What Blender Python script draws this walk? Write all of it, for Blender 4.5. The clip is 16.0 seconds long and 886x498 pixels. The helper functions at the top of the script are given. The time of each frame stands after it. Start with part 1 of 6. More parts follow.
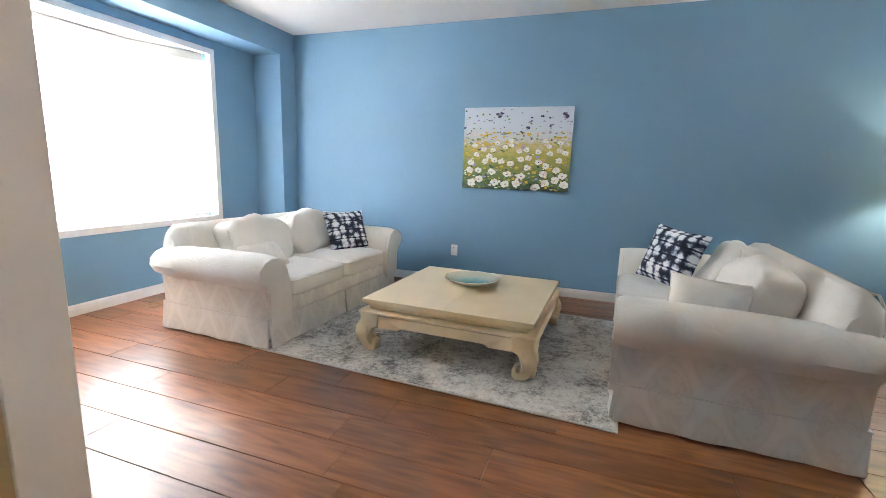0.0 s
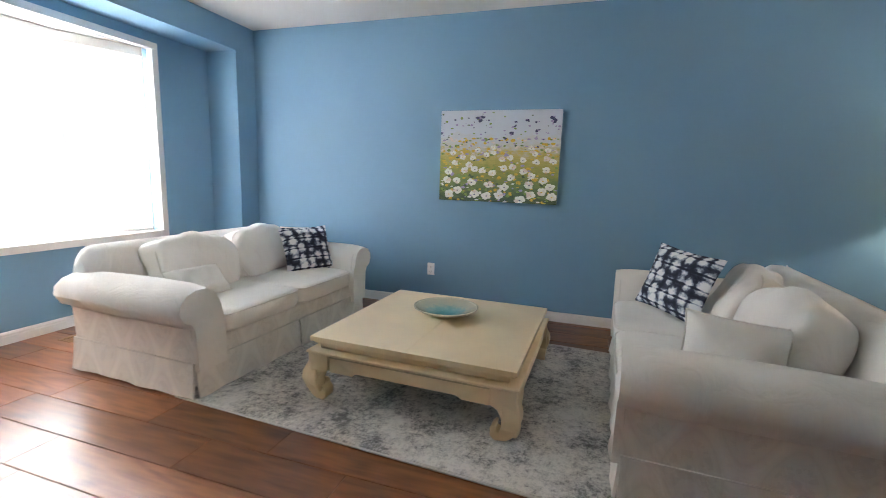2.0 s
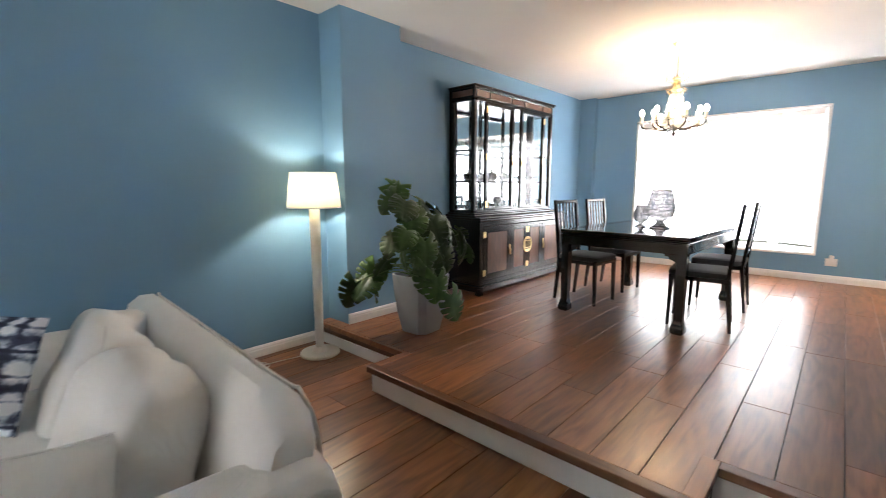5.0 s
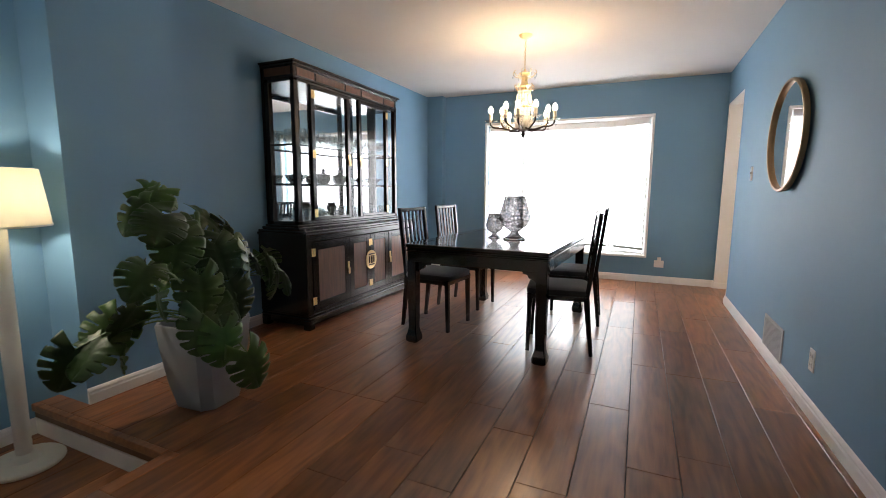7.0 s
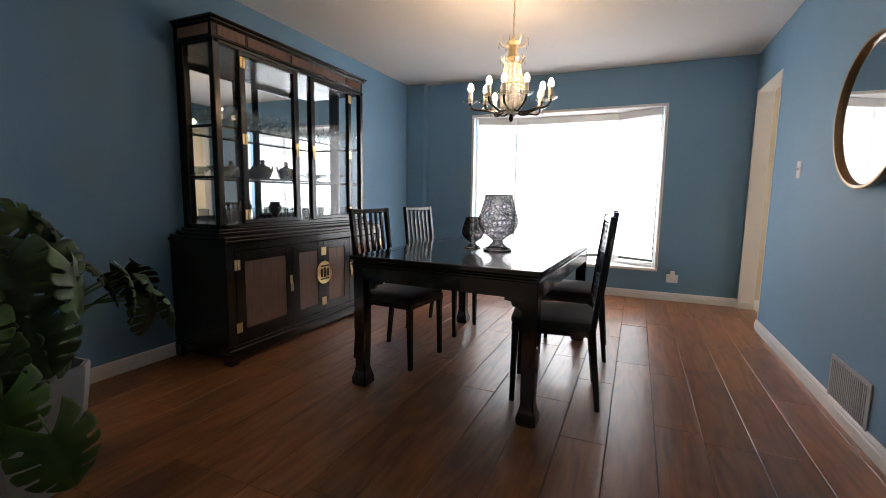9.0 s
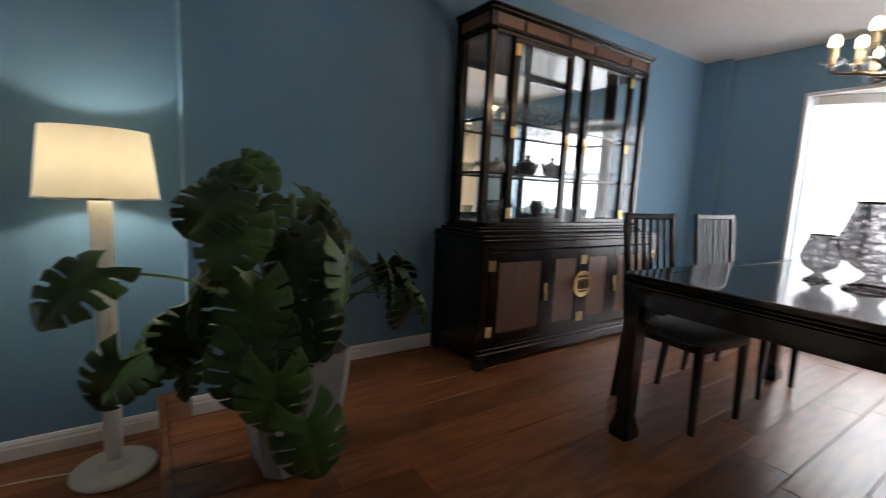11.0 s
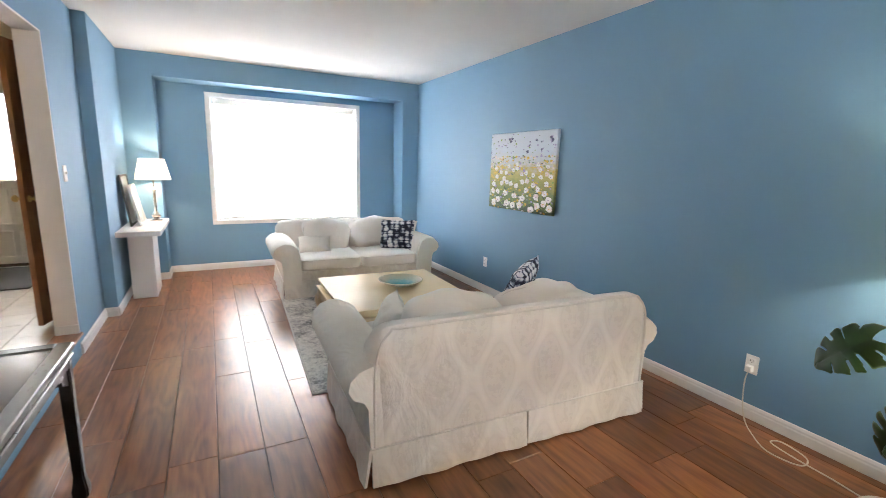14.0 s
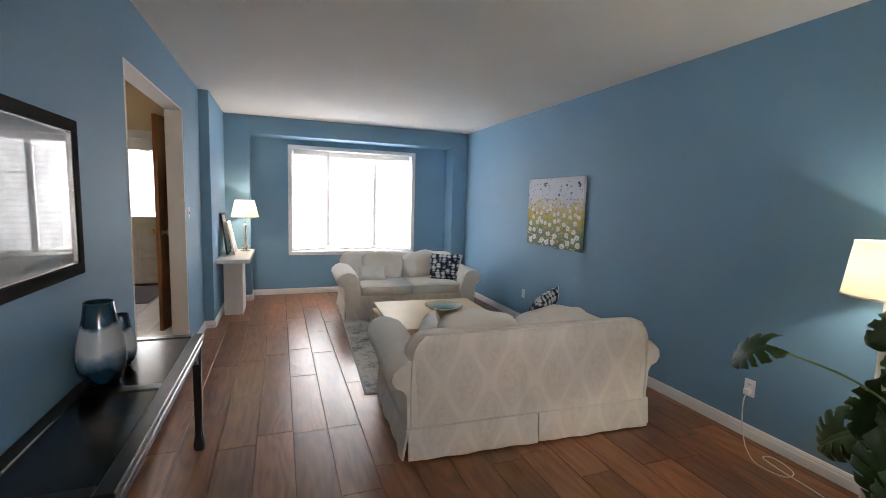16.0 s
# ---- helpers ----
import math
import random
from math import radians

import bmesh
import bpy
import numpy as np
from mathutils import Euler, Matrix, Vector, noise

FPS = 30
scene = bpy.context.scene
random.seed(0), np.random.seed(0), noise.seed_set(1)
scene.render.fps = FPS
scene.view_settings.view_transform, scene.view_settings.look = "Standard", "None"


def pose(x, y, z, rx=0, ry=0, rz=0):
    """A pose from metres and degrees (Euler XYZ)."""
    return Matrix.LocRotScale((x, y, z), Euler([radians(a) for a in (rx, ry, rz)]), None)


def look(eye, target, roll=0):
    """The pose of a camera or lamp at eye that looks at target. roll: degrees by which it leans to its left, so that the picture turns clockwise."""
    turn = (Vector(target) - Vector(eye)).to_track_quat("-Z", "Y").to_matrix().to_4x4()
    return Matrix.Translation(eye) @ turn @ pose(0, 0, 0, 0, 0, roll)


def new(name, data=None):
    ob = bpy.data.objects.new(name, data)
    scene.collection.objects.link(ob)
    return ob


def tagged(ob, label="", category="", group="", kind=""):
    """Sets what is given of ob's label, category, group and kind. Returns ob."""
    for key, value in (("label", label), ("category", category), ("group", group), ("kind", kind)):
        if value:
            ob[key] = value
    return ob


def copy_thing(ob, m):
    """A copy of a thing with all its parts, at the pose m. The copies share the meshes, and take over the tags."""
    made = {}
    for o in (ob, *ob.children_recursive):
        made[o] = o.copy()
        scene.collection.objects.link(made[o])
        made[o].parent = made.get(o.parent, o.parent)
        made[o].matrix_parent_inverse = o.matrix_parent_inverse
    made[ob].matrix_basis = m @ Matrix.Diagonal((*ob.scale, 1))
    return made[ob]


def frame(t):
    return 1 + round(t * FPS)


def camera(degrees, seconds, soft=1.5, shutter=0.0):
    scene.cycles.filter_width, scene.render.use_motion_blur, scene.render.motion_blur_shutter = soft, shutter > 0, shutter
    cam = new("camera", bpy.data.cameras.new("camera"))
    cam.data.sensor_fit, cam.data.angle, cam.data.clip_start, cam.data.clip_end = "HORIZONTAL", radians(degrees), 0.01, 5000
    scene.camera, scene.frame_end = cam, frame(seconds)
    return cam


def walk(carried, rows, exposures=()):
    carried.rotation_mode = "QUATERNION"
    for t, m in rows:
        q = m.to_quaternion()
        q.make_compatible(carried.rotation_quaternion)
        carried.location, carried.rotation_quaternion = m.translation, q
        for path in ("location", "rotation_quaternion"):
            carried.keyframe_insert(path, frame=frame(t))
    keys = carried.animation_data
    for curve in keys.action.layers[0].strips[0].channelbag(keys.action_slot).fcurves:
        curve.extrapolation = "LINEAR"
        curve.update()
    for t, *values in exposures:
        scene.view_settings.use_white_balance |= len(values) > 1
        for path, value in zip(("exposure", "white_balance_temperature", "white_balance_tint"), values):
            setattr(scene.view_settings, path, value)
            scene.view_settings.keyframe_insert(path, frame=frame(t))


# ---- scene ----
cam = camera(90.7, 16.0, 0.8, 0.3)
PATH = [
    (0, (2.234, 1.991, 1.193), (1.585, 3.85, 0.841), 1.8),
    (0.5, (2.236, 2.06, 1.203), (1.569, 3.914, 0.858), 1.9),
    (1, (2.244, 2.173, 1.212), (1.568, 4.025, 0.875), 1.9),
    (1.5, (2.222, 2.319, 1.207), (1.543, 4.17, 0.874), 2.0),
    (2, (2.189, 2.491, 1.213), (1.587, 4.372, 0.899), 1.9),
    (2.5, (2.241, 2.65, 1.218), (1.899, 4.598, 0.922), 1.6),
    (3, (2.336, 2.761, 1.264), (2.397, 4.739, 0.972), 1.4),
    (3.5, (2.436, 2.838, 1.251), (2.877, 4.769, 0.972), 1.0),
    (4, (2.499, 2.921, 1.202), (3.341, 4.714, 0.924), 0.9),
    (4.5, (2.597, 3.063, 1.274), (3.799, 4.636, 0.99), 0.3),
    (5, (2.782, 3.168, 1.284), (4.245, 4.502, 1.004), 0.0),
    (5.2, (2.872, 3.204, 1.285), (4.413, 4.449, 1.008), -0.1),
    (7.3, (3.731, 3.488, 1.303), (5.548, 4.282, 1.043), 0.4),
    (7.5, (3.827, 3.488, 1.294), (5.645, 4.285, 1.044), 0.5),
    (8, (4.064, 3.539, 1.27), (5.887, 4.324, 1.024), 0.6),
    (8.2, (4.162, 3.561, 1.26), (5.988, 4.342, 1.02), 0.7),
    (10.3, (4.700, 3.835, 1.210), (6.375, 4.885, 0.945), 2.4),
    (10.5, (4.749, 3.909, 1.185), (6.312, 5.13, 0.932), 2.5),
    (11, (4.7, 3.933, 1.224), (5.814, 5.572, 0.959), 2.7),
    (11.5, (4.768, 3.886, 1.236), (5.198, 5.816, 0.934), 3.2),
    (12, (4.78, 3.785, 1.239), (4.461, 5.733, 0.92), 3.6),
    (12.5, (4.788, 3.732, 1.305), (3.846, 5.456, 0.932), 2.8),
    (13, (4.84, 3.614, 1.33), (3.506, 5.06, 0.969), 2.6),
    (13.5, (4.915, 3.554, 1.406), (3.329, 4.714, 1.032), 1.9),
    (14, (5.055, 3.546, 1.456), (3.321, 4.471, 1.086), 1.6),
    (14.5, (5.206, 3.564, 1.491), (3.399, 4.348, 1.143), 1.3),
    (15, (5.33, 3.537, 1.51), (3.495, 4.27, 1.199), 1.6),
    (15.5, (5.488, 3.48, 1.517), (3.637, 4.192, 1.26), 1.7),
    (16, (5.668, 3.434, 1.514), (3.806, 4.131, 1.298), 1.7),
]
walk(cam, [(t, look(eye, target, roll)) for t, eye, target, roll in PATH], [(0, 0.72), (1, 0.52), (2, 0.30), (3, 0.36), (3.5, 0.38), (4, 0.70), (4.5, 0.58), (5, 0.28), (7.5, -0.72), (8, -0.82), (10.5, -1.65), (11, -1.15), (11.5, -0.05), (12, 0.76), (12.5, 0.96), (13, 1.06), (13.5, 0.9), (14, 0.66), (14.5, 0.40), (15, 0.16), (15.5, -0.02), (16, -0.18)])

# ---------------------------------------------------------------- light
world = bpy.data.worlds.new("sky")
scene.world = world
world.use_nodes = True
_n = world.node_tree.nodes
_sky = _n.new("ShaderNodeTexSky")
_sky.sky_type = "NISHITA"
_sky.sun_disc = False
_sky.sun_elevation = radians(40)
_sky.sun_rotation = radians(200)
_n["Background"].inputs[1].default_value = 0.12
world.node_tree.links.new(_sky.outputs[0], _n["Background"].inputs[0])


def area_lamp(name, m, sx, sy, watts, colour):
    d = bpy.data.lights.new(name, "AREA")
    d.shape, d.size, d.size_y, d.energy, d.color = "RECTANGLE", sx, sy, watts, colour
    ob = new(name, d)
    ob.matrix_world = m
    return ob


def point_lamp(name, at, watts, colour, radius):
    d = bpy.data.lights.new(name, "POINT")
    d.energy, d.color, d.shadow_soft_size = watts, colour, radius
    ob = new(name, d)
    ob.location = at
    return ob


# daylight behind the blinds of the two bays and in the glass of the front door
area_lamp("daylight_living", look((-2.2, 4.6, 1.55), (0, 4.6, 1.45)), 2.0, 1.7, 350, (1.0, 0.965, 0.972))
area_lamp("daylight_dining", look((10.35, 4.47, 1.45), (8, 4.47, 1.35)), 2.0, 1.75, 440, (0.97, 0.965, 1.0))
area_lamp("daylight_foyer", look((-2.15, 1.4, 1.55), (0, 1.4, 1.4)), 0.9, 1.2, 900, (0.99, 0.97, 0.95))
# hall lamp is added, with an unseen window, to brighten the mirrored doorway
area_lamp("hall_fill", look((9.12, 0.55, 1.6), (9.12, 2.0, 1.5)), 1.3, 1.3, 170, (1.0, 0.97, 0.93))
point_lamp("floor_lamp_bulb", (4.55, 6.075, 1.265), 19, (1.0, 0.90, 0.74), 0.028)
point_lamp("table_lamp_bulb", (-0.90, 2.985, 1.345), 17, (1.0, 0.76, 0.52), 0.03)
for _k in range(4):
    point_lamp("chandelier_light", (7.53 + 0.19 * math.cos(0.8 + _k * math.pi / 2), 4.46 + 0.19 * math.sin(0.8 + _k * math.pi / 2), 2.075), 13, (1.0, 0.66, 0.38), 0.02)

# ---------------------------------------------------------------- materials


def shader(name):
    m = bpy.data.materials.new(name)
    m.use_nodes = True
    return m, m.node_tree.nodes, m.node_tree.links, m.node_tree.nodes["Principled BSDF"]


def ramp(n, l, fac, stops):
    r = n.new("ShaderNodeValToRGB")
    while len(r.color_ramp.elements) < len(stops):
        r.color_ramp.elements.new(0.5)
    for e, (p, c) in zip(r.color_ramp.elements, stops):
        e.position, e.color = p, (*c, 1)
    l.new(fac, r.inputs[0])
    return r.outputs[0]


def noise_tex(n, l, scale, detail=4, rough=0.55, stretch=None, space="Object", distort=0.0):
    t = n.new("ShaderNodeTexNoise")
    t.inputs["Scale"].default_value, t.inputs["Detail"].default_value = scale, detail
    t.inputs["Roughness"].default_value, t.inputs["Distortion"].default_value = rough, distort
    co = n.new("ShaderNodeTexCoord")
    out = co.outputs[space]
    if stretch:
        mp = n.new("ShaderNodeMapping")
        mp.inputs["Scale"].default_value = stretch
        l.new(out, mp.inputs[0])
        out = mp.outputs[0]
    l.new(out, t.inputs["Vector"])
    return t.outputs["Fac"]


def bump(n, l, b, height, strength, dist=0.002):
    k = n.new("ShaderNodeBump")
    k.inputs["Strength"].default_value, k.inputs["Distance"].default_value = strength, dist
    l.new(height, k.inputs["Height"])
    l.new(k.outputs[0], b.inputs["Normal"])


def plain(name, colour, rough=0.5, metal=0.0, vary=0.06, scale=9.0, bumpy=0.15, fine=220.0, coat=0.0):
    """A painted, moulded or metal surface: slight mottling at two scales and a fine relief."""
    m, n, l, b = shader(name)
    f = noise_tex(n, l, scale)
    lo = tuple(c * (1 - vary) for c in colour)
    hi = tuple(min(1, c * (1 + vary)) for c in colour)
    l.new(ramp(n, l, f, [(0.3, lo), (0.7, hi)]), b.inputs["Base Color"])
    b.inputs["Metallic"].default_value = metal
    g = noise_tex(n, l, scale * 4)
    mr = n.new("ShaderNodeMapRange")
    mr.inputs["To Min"].default_value, mr.inputs["To Max"].default_value = max(0.02, rough - 0.07), min(1, rough + 0.07)
    l.new(g, mr.inputs["Value"])
    l.new(mr.outputs[0], b.inputs["Roughness"])
    b.inputs["Coat Weight"].default_value = coat
    if bumpy:
        bump(n, l, b, noise_tex(n, l, fine, 2), bumpy, 0.001)
    return m


def wood(name, dark, light, rough, axis="X", scale=1.0, per_piece=True, coat=0.0, figure=0.13, spread=(0.80, 1.16)):
    """Stained boards: long grain, knots in large noise and, per piece, another shade and offset."""
    m, n, l, b = shader(name)
    co = n.new("ShaderNodeTexCoord")
    info = n.new("ShaderNodeObjectInfo")
    add = n.new("ShaderNodeVectorMath")
    add.operation = "MULTIPLY_ADD"
    l.new(info.outputs["Random"], add.inputs[0])
    add.inputs[1].default_value = (37.0, 91.0, 13.0)
    l.new(co.outputs["Object"], add.inputs[2])
    mp = n.new("ShaderNodeMapping")
    k = 1.6 * scale
    mp.inputs["Scale"].default_value = {"X": (k, 10 * k, 10 * k), "Y": (10 * k, k, 10 * k), "Z": (10 * k, 10 * k, k)}[axis]
    l.new(add.outputs[0], mp.inputs[0])
    t = n.new("ShaderNodeTexNoise")
    t.inputs["Scale"].default_value, t.inputs["Detail"].default_value, t.inputs["Distortion"].default_value = 2.6, 5, 0.15
    t.inputs["Roughness"].default_value = 0.5
    l.new(mp.outputs[0], t.inputs["Vector"])
    # cathedral figure under the fine grain: soft bands in a slow field
    mp2 = n.new("ShaderNodeMapping")
    mp2.inputs["Scale"].default_value = {"X": (0.9 * k, 4.5 * k, 4.5 * k), "Y": (4.5 * k, 0.9 * k, 4.5 * k), "Z": (4.5 * k, 4.5 * k, 0.9 * k)}[axis]
    l.new(add.outputs[0], mp2.inputs[0])
    w = n.new("ShaderNodeTexNoise")
    w.inputs["Scale"].default_value, w.inputs["Detail"].default_value = 0.8, 1.5
    l.new(mp2.outputs[0], w.inputs["Vector"])
    mix = n.new("ShaderNodeMix")
    mix.inputs[0].default_value = 0.4
    l.new(t.outputs["Fac"], mix.inputs[2])
    band = n.new("ShaderNodeMath")
    band.operation = "SINE"
    sc = n.new("ShaderNodeMath")
    sc.operation = "MULTIPLY"
    sc.inputs[1].default_value = 44.0
    l.new(w.outputs["Fac"], sc.inputs[0])
    l.new(sc.outputs[0], band.inputs[0])
    half = n.new("ShaderNodeMath")
    half.operation = "MULTIPLY_ADD"
    half.inputs[1].default_value, half.inputs[2].default_value = figure, 0.5
    l.new(band.outputs[0], half.inputs[0])
    l.new(half.outputs[0], mix.inputs[3])
    mid = tuple((a + c) / 2 for a, c in zip(dark, light))
    col = ramp(n, l, mix.outputs[0], [(0.30, dark), (0.5, mid), (0.72, light)])
    hsv = n.new("ShaderNodeHueSaturation")
    l.new(col, hsv.inputs["Color"])
    if per_piece:
        mr = n.new("ShaderNodeMapRange")
        mr.inputs["To Min"].default_value, mr.inputs["To Max"].default_value = spread
        l.new(info.outputs["Random"], mr.inputs["Value"])
        l.new(mr.outputs[0], hsv.inputs["Value"])
    l.new(hsv.outputs[0], b.inputs["Base Color"])
    b.inputs["Roughness"].default_value = rough
    b.inputs["Coat Weight"].default_value, b.inputs["Coat Roughness"].default_value = coat, 0.12
    bump(n, l, b, noise_tex(n, l, 90, 2), 0.04, 0.0006)
    return m


def glassy(name, colour, rough=0.02, ior=1.45):
    m, n, l, b = shader(name)
    b.inputs["Base Color"].default_value = (*colour, 1)
    b.inputs["Roughness"].default_value, b.inputs["IOR"].default_value = rough, ior
    b.inputs["Transmission Weight"].default_value = 1.0
    return m


def pane_glass(name, tint=(0.95, 0.97, 0.97), gloss=0.05):
    """A thin pane: clear, with a mirror film stronger at grazing angles."""
    m, n, l, b = shader(name)
    tr = n.new("ShaderNodeBsdfTransparent")
    tr.inputs[0].default_value = (*tint, 1)
    gl = n.new("ShaderNodeBsdfGlossy")
    gl.inputs["Roughness"].default_value = 0.015
    lw = n.new("ShaderNodeLayerWeight")
    lw.inputs[0].default_value = 0.5
    pw = n.new("ShaderNodeMath")
    pw.operation = "POWER"
    pw.inputs[1].default_value = 4.0
    l.new(lw.outputs["Facing"], pw.inputs[0])
    ad = n.new("ShaderNodeMath")
    ad.operation = "MULTIPLY_ADD"
    ad.inputs[1].default_value, ad.inputs[2].default_value = 0.7, gloss
    l.new(pw.outputs[0], ad.inputs[0])
    mx = n.new("ShaderNodeMixShader")
    l.new(ad.outputs[0], mx.inputs[0])
    l.new(tr.outputs[0], mx.inputs[1])
    l.new(gl.outputs[0], mx.inputs[2])
    l.new(mx.outputs[0], n["Material Output"].inputs[0])
    return m


def cloth_through(name, colour, through_share, glow=None):
    """Thin cloth or paper that lets light through."""
    m, n, l, b = shader(name)
    b.inputs["Base Color"].default_value = (*colour, 1)
    b.inputs["Roughness"].default_value = 0.8
    tl = n.new("ShaderNodeBsdfTranslucent")
    f = noise_tex(n, l, 160, 2)
    l.new(ramp(n, l, f, [(0.3, tuple(c * 0.94 for c in colour)), (0.7, colour)]), tl.inputs[0])
    mx = n.new("ShaderNodeMixShader")
    mx.inputs[0].default_value = through_share
    l.new(b.outputs[0], mx.inputs[1])
    l.new(tl.outputs[0], mx.inputs[2])
    l.new(mx.outputs[0], n["Material Output"].inputs[0])
    return m


def emit(name, colour, strength):
    m, n, l, b = shader(name)
    b.inputs["Base Color"].default_value = (*colour, 1)
    b.inputs["Emission Color"].default_value = (*colour, 1)
    b.inputs["Emission Strength"].default_value = strength
    return m


M_WALL = plain("blue_wall_paint", (0.149, 0.284, 0.412), 0.62, vary=0.035, scale=1.3, bumpy=0.25, fine=160)
M_BEIGE = plain("beige_wall_paint", (0.66, 0.52, 0.34), 0.6, vary=0.04, scale=1.5, bumpy=0.2, fine=160)
M_JAMB = plain("cream_jamb_paint", (0.78, 0.75, 0.715), 0.5, vary=0.03, scale=2, bumpy=0.15)
M_CEIL = plain("ceiling_paint", (0.78, 0.765, 0.74), 0.9, vary=0.02, scale=2, bumpy=0.5, fine=110)
M_TRIM = plain("white_trim_paint", (0.80, 0.79, 0.77), 0.4, vary=0.03, scale=5, bumpy=0.08)
M_FLOOR = wood("stained_oak_floor", (0.130, 0.047, 0.019), (0.318, 0.122, 0.045), 0.30, "X", 1.0, True, 0.07, 0.19, (0.68, 1.26))
# dark nosing oak, with the shade of the set-back step put into its tone
M_NOSE = wood("stained_shaded_oak", (0.075, 0.026, 0.010), (0.165, 0.064, 0.025), 0.42, "Y", 1.0, False, 0.03)
M_SUB = plain("subfloor_dark", (0.02, 0.013, 0.009), 0.9)
M_TILE = plain("foyer_tile_glaze", (0.66, 0.63, 0.58), 0.3, vary=0.1, scale=6)
M_GROUT = plain("grout", (0.4, 0.38, 0.35), 0.9)
M_BLIND = cloth_through("blind_cloth", (0.80, 0.80, 0.80), 0.60)
# dim cloth that stands for the mullion shadow where two blinds meet
M_JOINTSHADE = cloth_through("blind_joint_shade", (0.80, 0.80, 0.82), 0.09)
M_SHEER = cloth_through("blind_sheer_band", (0.97, 0.97, 0.97), 0.85)
M_PANE = pane_glass("window_pane")
M_CABGLASS = pane_glass("cabinet_pane", (0.95, 0.97, 0.97), 0.06)
M_MIRROR = plain("mirror_silver", (0.9, 0.91, 0.92), 0.02, 1.0, vary=0.01, bumpy=0)
M_MIRROR.node_tree.nodes["Principled BSDF"].inputs["Roughness"].default_value = 0.02
for _l in list(M_MIRROR.node_tree.nodes["Principled BSDF"].inputs["Roughness"].links):
    M_MIRROR.node_tree.links.remove(_l)
M_PLASTIC = plain("white_plastic", (0.8, 0.79, 0.76), 0.35, vary=0.02, bumpy=0)
M_BLACKLAC = plain("black_lacquer", (0.012, 0.010, 0.010), 0.16, vary=0.2, scale=12, bumpy=0.06, coat=0.5)
M_DULLLAC = plain("dull_black_lacquer", (0.011, 0.008, 0.007), 0.30, vary=0.2, scale=12, bumpy=0.06, coat=0.12)
M_BRASS = plain("brass", (0.60, 0.43, 0.20), 0.34, 1.0, vary=0.12, scale=40, bumpy=0.05)
M_DARKSLOT = plain("dark_slot", (0.03, 0.03, 0.03), 0.6)

# ---------------------------------------------------------------- mesh helpers


def part(name, bm, material, parent=None, label="", smooth=False):
    me = bpy.data.meshes.new(name)
    bm.normal_update()
    bm.to_mesh(me)
    bm.free()
    if material is not None:
        for mm in (material if isinstance(material, (list, tuple)) else [material]):
            me.materials.append(mm)
    if smooth:
        me.polygons.foreach_set("use_smooth", [True] * len(me.polygons))
        me.set_sharp_from_angle(angle=radians(38))
    ob = new(name, me)
    if parent is not None:
        ob.parent = parent
    if label:
        tagged(ob, label)
    return ob


def empty(name, at=(0, 0, 0), rz=0.0):
    ob = new(name)
    ob.matrix_basis = pose(*at, 0, 0, rz)
    return ob


def add_box(bm, x0, y0, z0, x1, y1, z1, bevel=0.0, seg=1, m=None):
    r = bmesh.ops.create_cube(bm, size=1)
    vs = r["verts"]
    for v in vs:
        v.co = Vector((x0 + (v.co.x + 0.5) * (x1 - x0), y0 + (v.co.y + 0.5) * (y1 - y0), z0 + (v.co.z + 0.5) * (z1 - z0)))
    if bevel:
        es = list({e for v in vs for e in v.link_edges})
        rr = bmesh.ops.bevel(bm, geom=es, offset=bevel, segments=seg, affect="EDGES", profile=0.5)
        vs = list({v for f in rr["faces"] for v in f.verts} | {v for v in vs if v.is_valid})
    if m is not None:
        bmesh.ops.transform(bm, matrix=m, verts=[v for v in vs if v.is_valid])
    return bm


def box(x0, y0, z0, x1, y1, z1, bevel=0.0, seg=1):
    return add_box(bmesh.new(), x0, y0, z0, x1, y1, z1, bevel, seg)


def sheet(*corners):
    """One pane of glass as a single sheet."""
    bm = bmesh.new()
    bm.faces.new([bm.verts.new(c) for c in corners])
    return bm


def boxes(*list_of):
    bm = bmesh.new()
    for b in list_of:
        add_box(bm, *b)
    return bm


def lathe(profile, seg=28, cap=True, bm=None, m=None):
    """Turned body from (radius, height) pairs."""
    bm = bm or bmesh.new()
    rings = []
    for r, z in profile:
        if r < 1e-5:
            rings.append([bm.verts.new((0, 0, z))])
        else:
            rings.append([bm.verts.new((r * math.cos(2 * math.pi * i / seg), r * math.sin(2 * math.pi * i / seg), z)) for i in range(seg)])
    for a, b in zip(rings, rings[1:]):
        for i in range(seg):
            j = (i + 1) % seg
            if len(a) == 1 and len(b) > 1:
                bm.faces.new((a[0], b[j], b[i]))
            elif len(b) == 1 and len(a) > 1:
                bm.faces.new((a[i], a[j], b[0]))
            elif len(a) > 1:
                bm.faces.new((a[i], a[j], b[j], b[i]))
    if cap:
        if len(rings[0]) > 1:
            bm.faces.new(list(reversed(rings[0])))
        if len(rings[-1]) > 1:
            bm.faces.new(rings[-1])
    if m is not None:
        bmesh.ops.transform(bm, matrix=m, verts=[v for ring in rings for v in ring])
    return bm


def prism(outline, z0, z1, bm=None, bevel=0.0):
    """An outline in x, y raised from z0 to z1."""
    bm = bm or bmesh.new()
    lo = [bm.verts.new((x, y, z0)) for x, y in outline]
    hi = [bm.verts.new((x, y, z1)) for x, y in outline]
    k = len(lo)
    fs = [bm.faces.new(list(reversed(lo))), bm.faces.new(hi)]
    for i in range(k):
        j = (i + 1) % k
        fs.append(bm.faces.new((lo[i], lo[j], hi[j], hi[i])))
    bmesh.ops.recalc_face_normals(bm, faces=fs)
    if bevel:
        bmesh.ops.bevel(bm, geom=list({e for f in fs for e in f.edges}), offset=bevel, segments=1, affect="EDGES")
    return bm


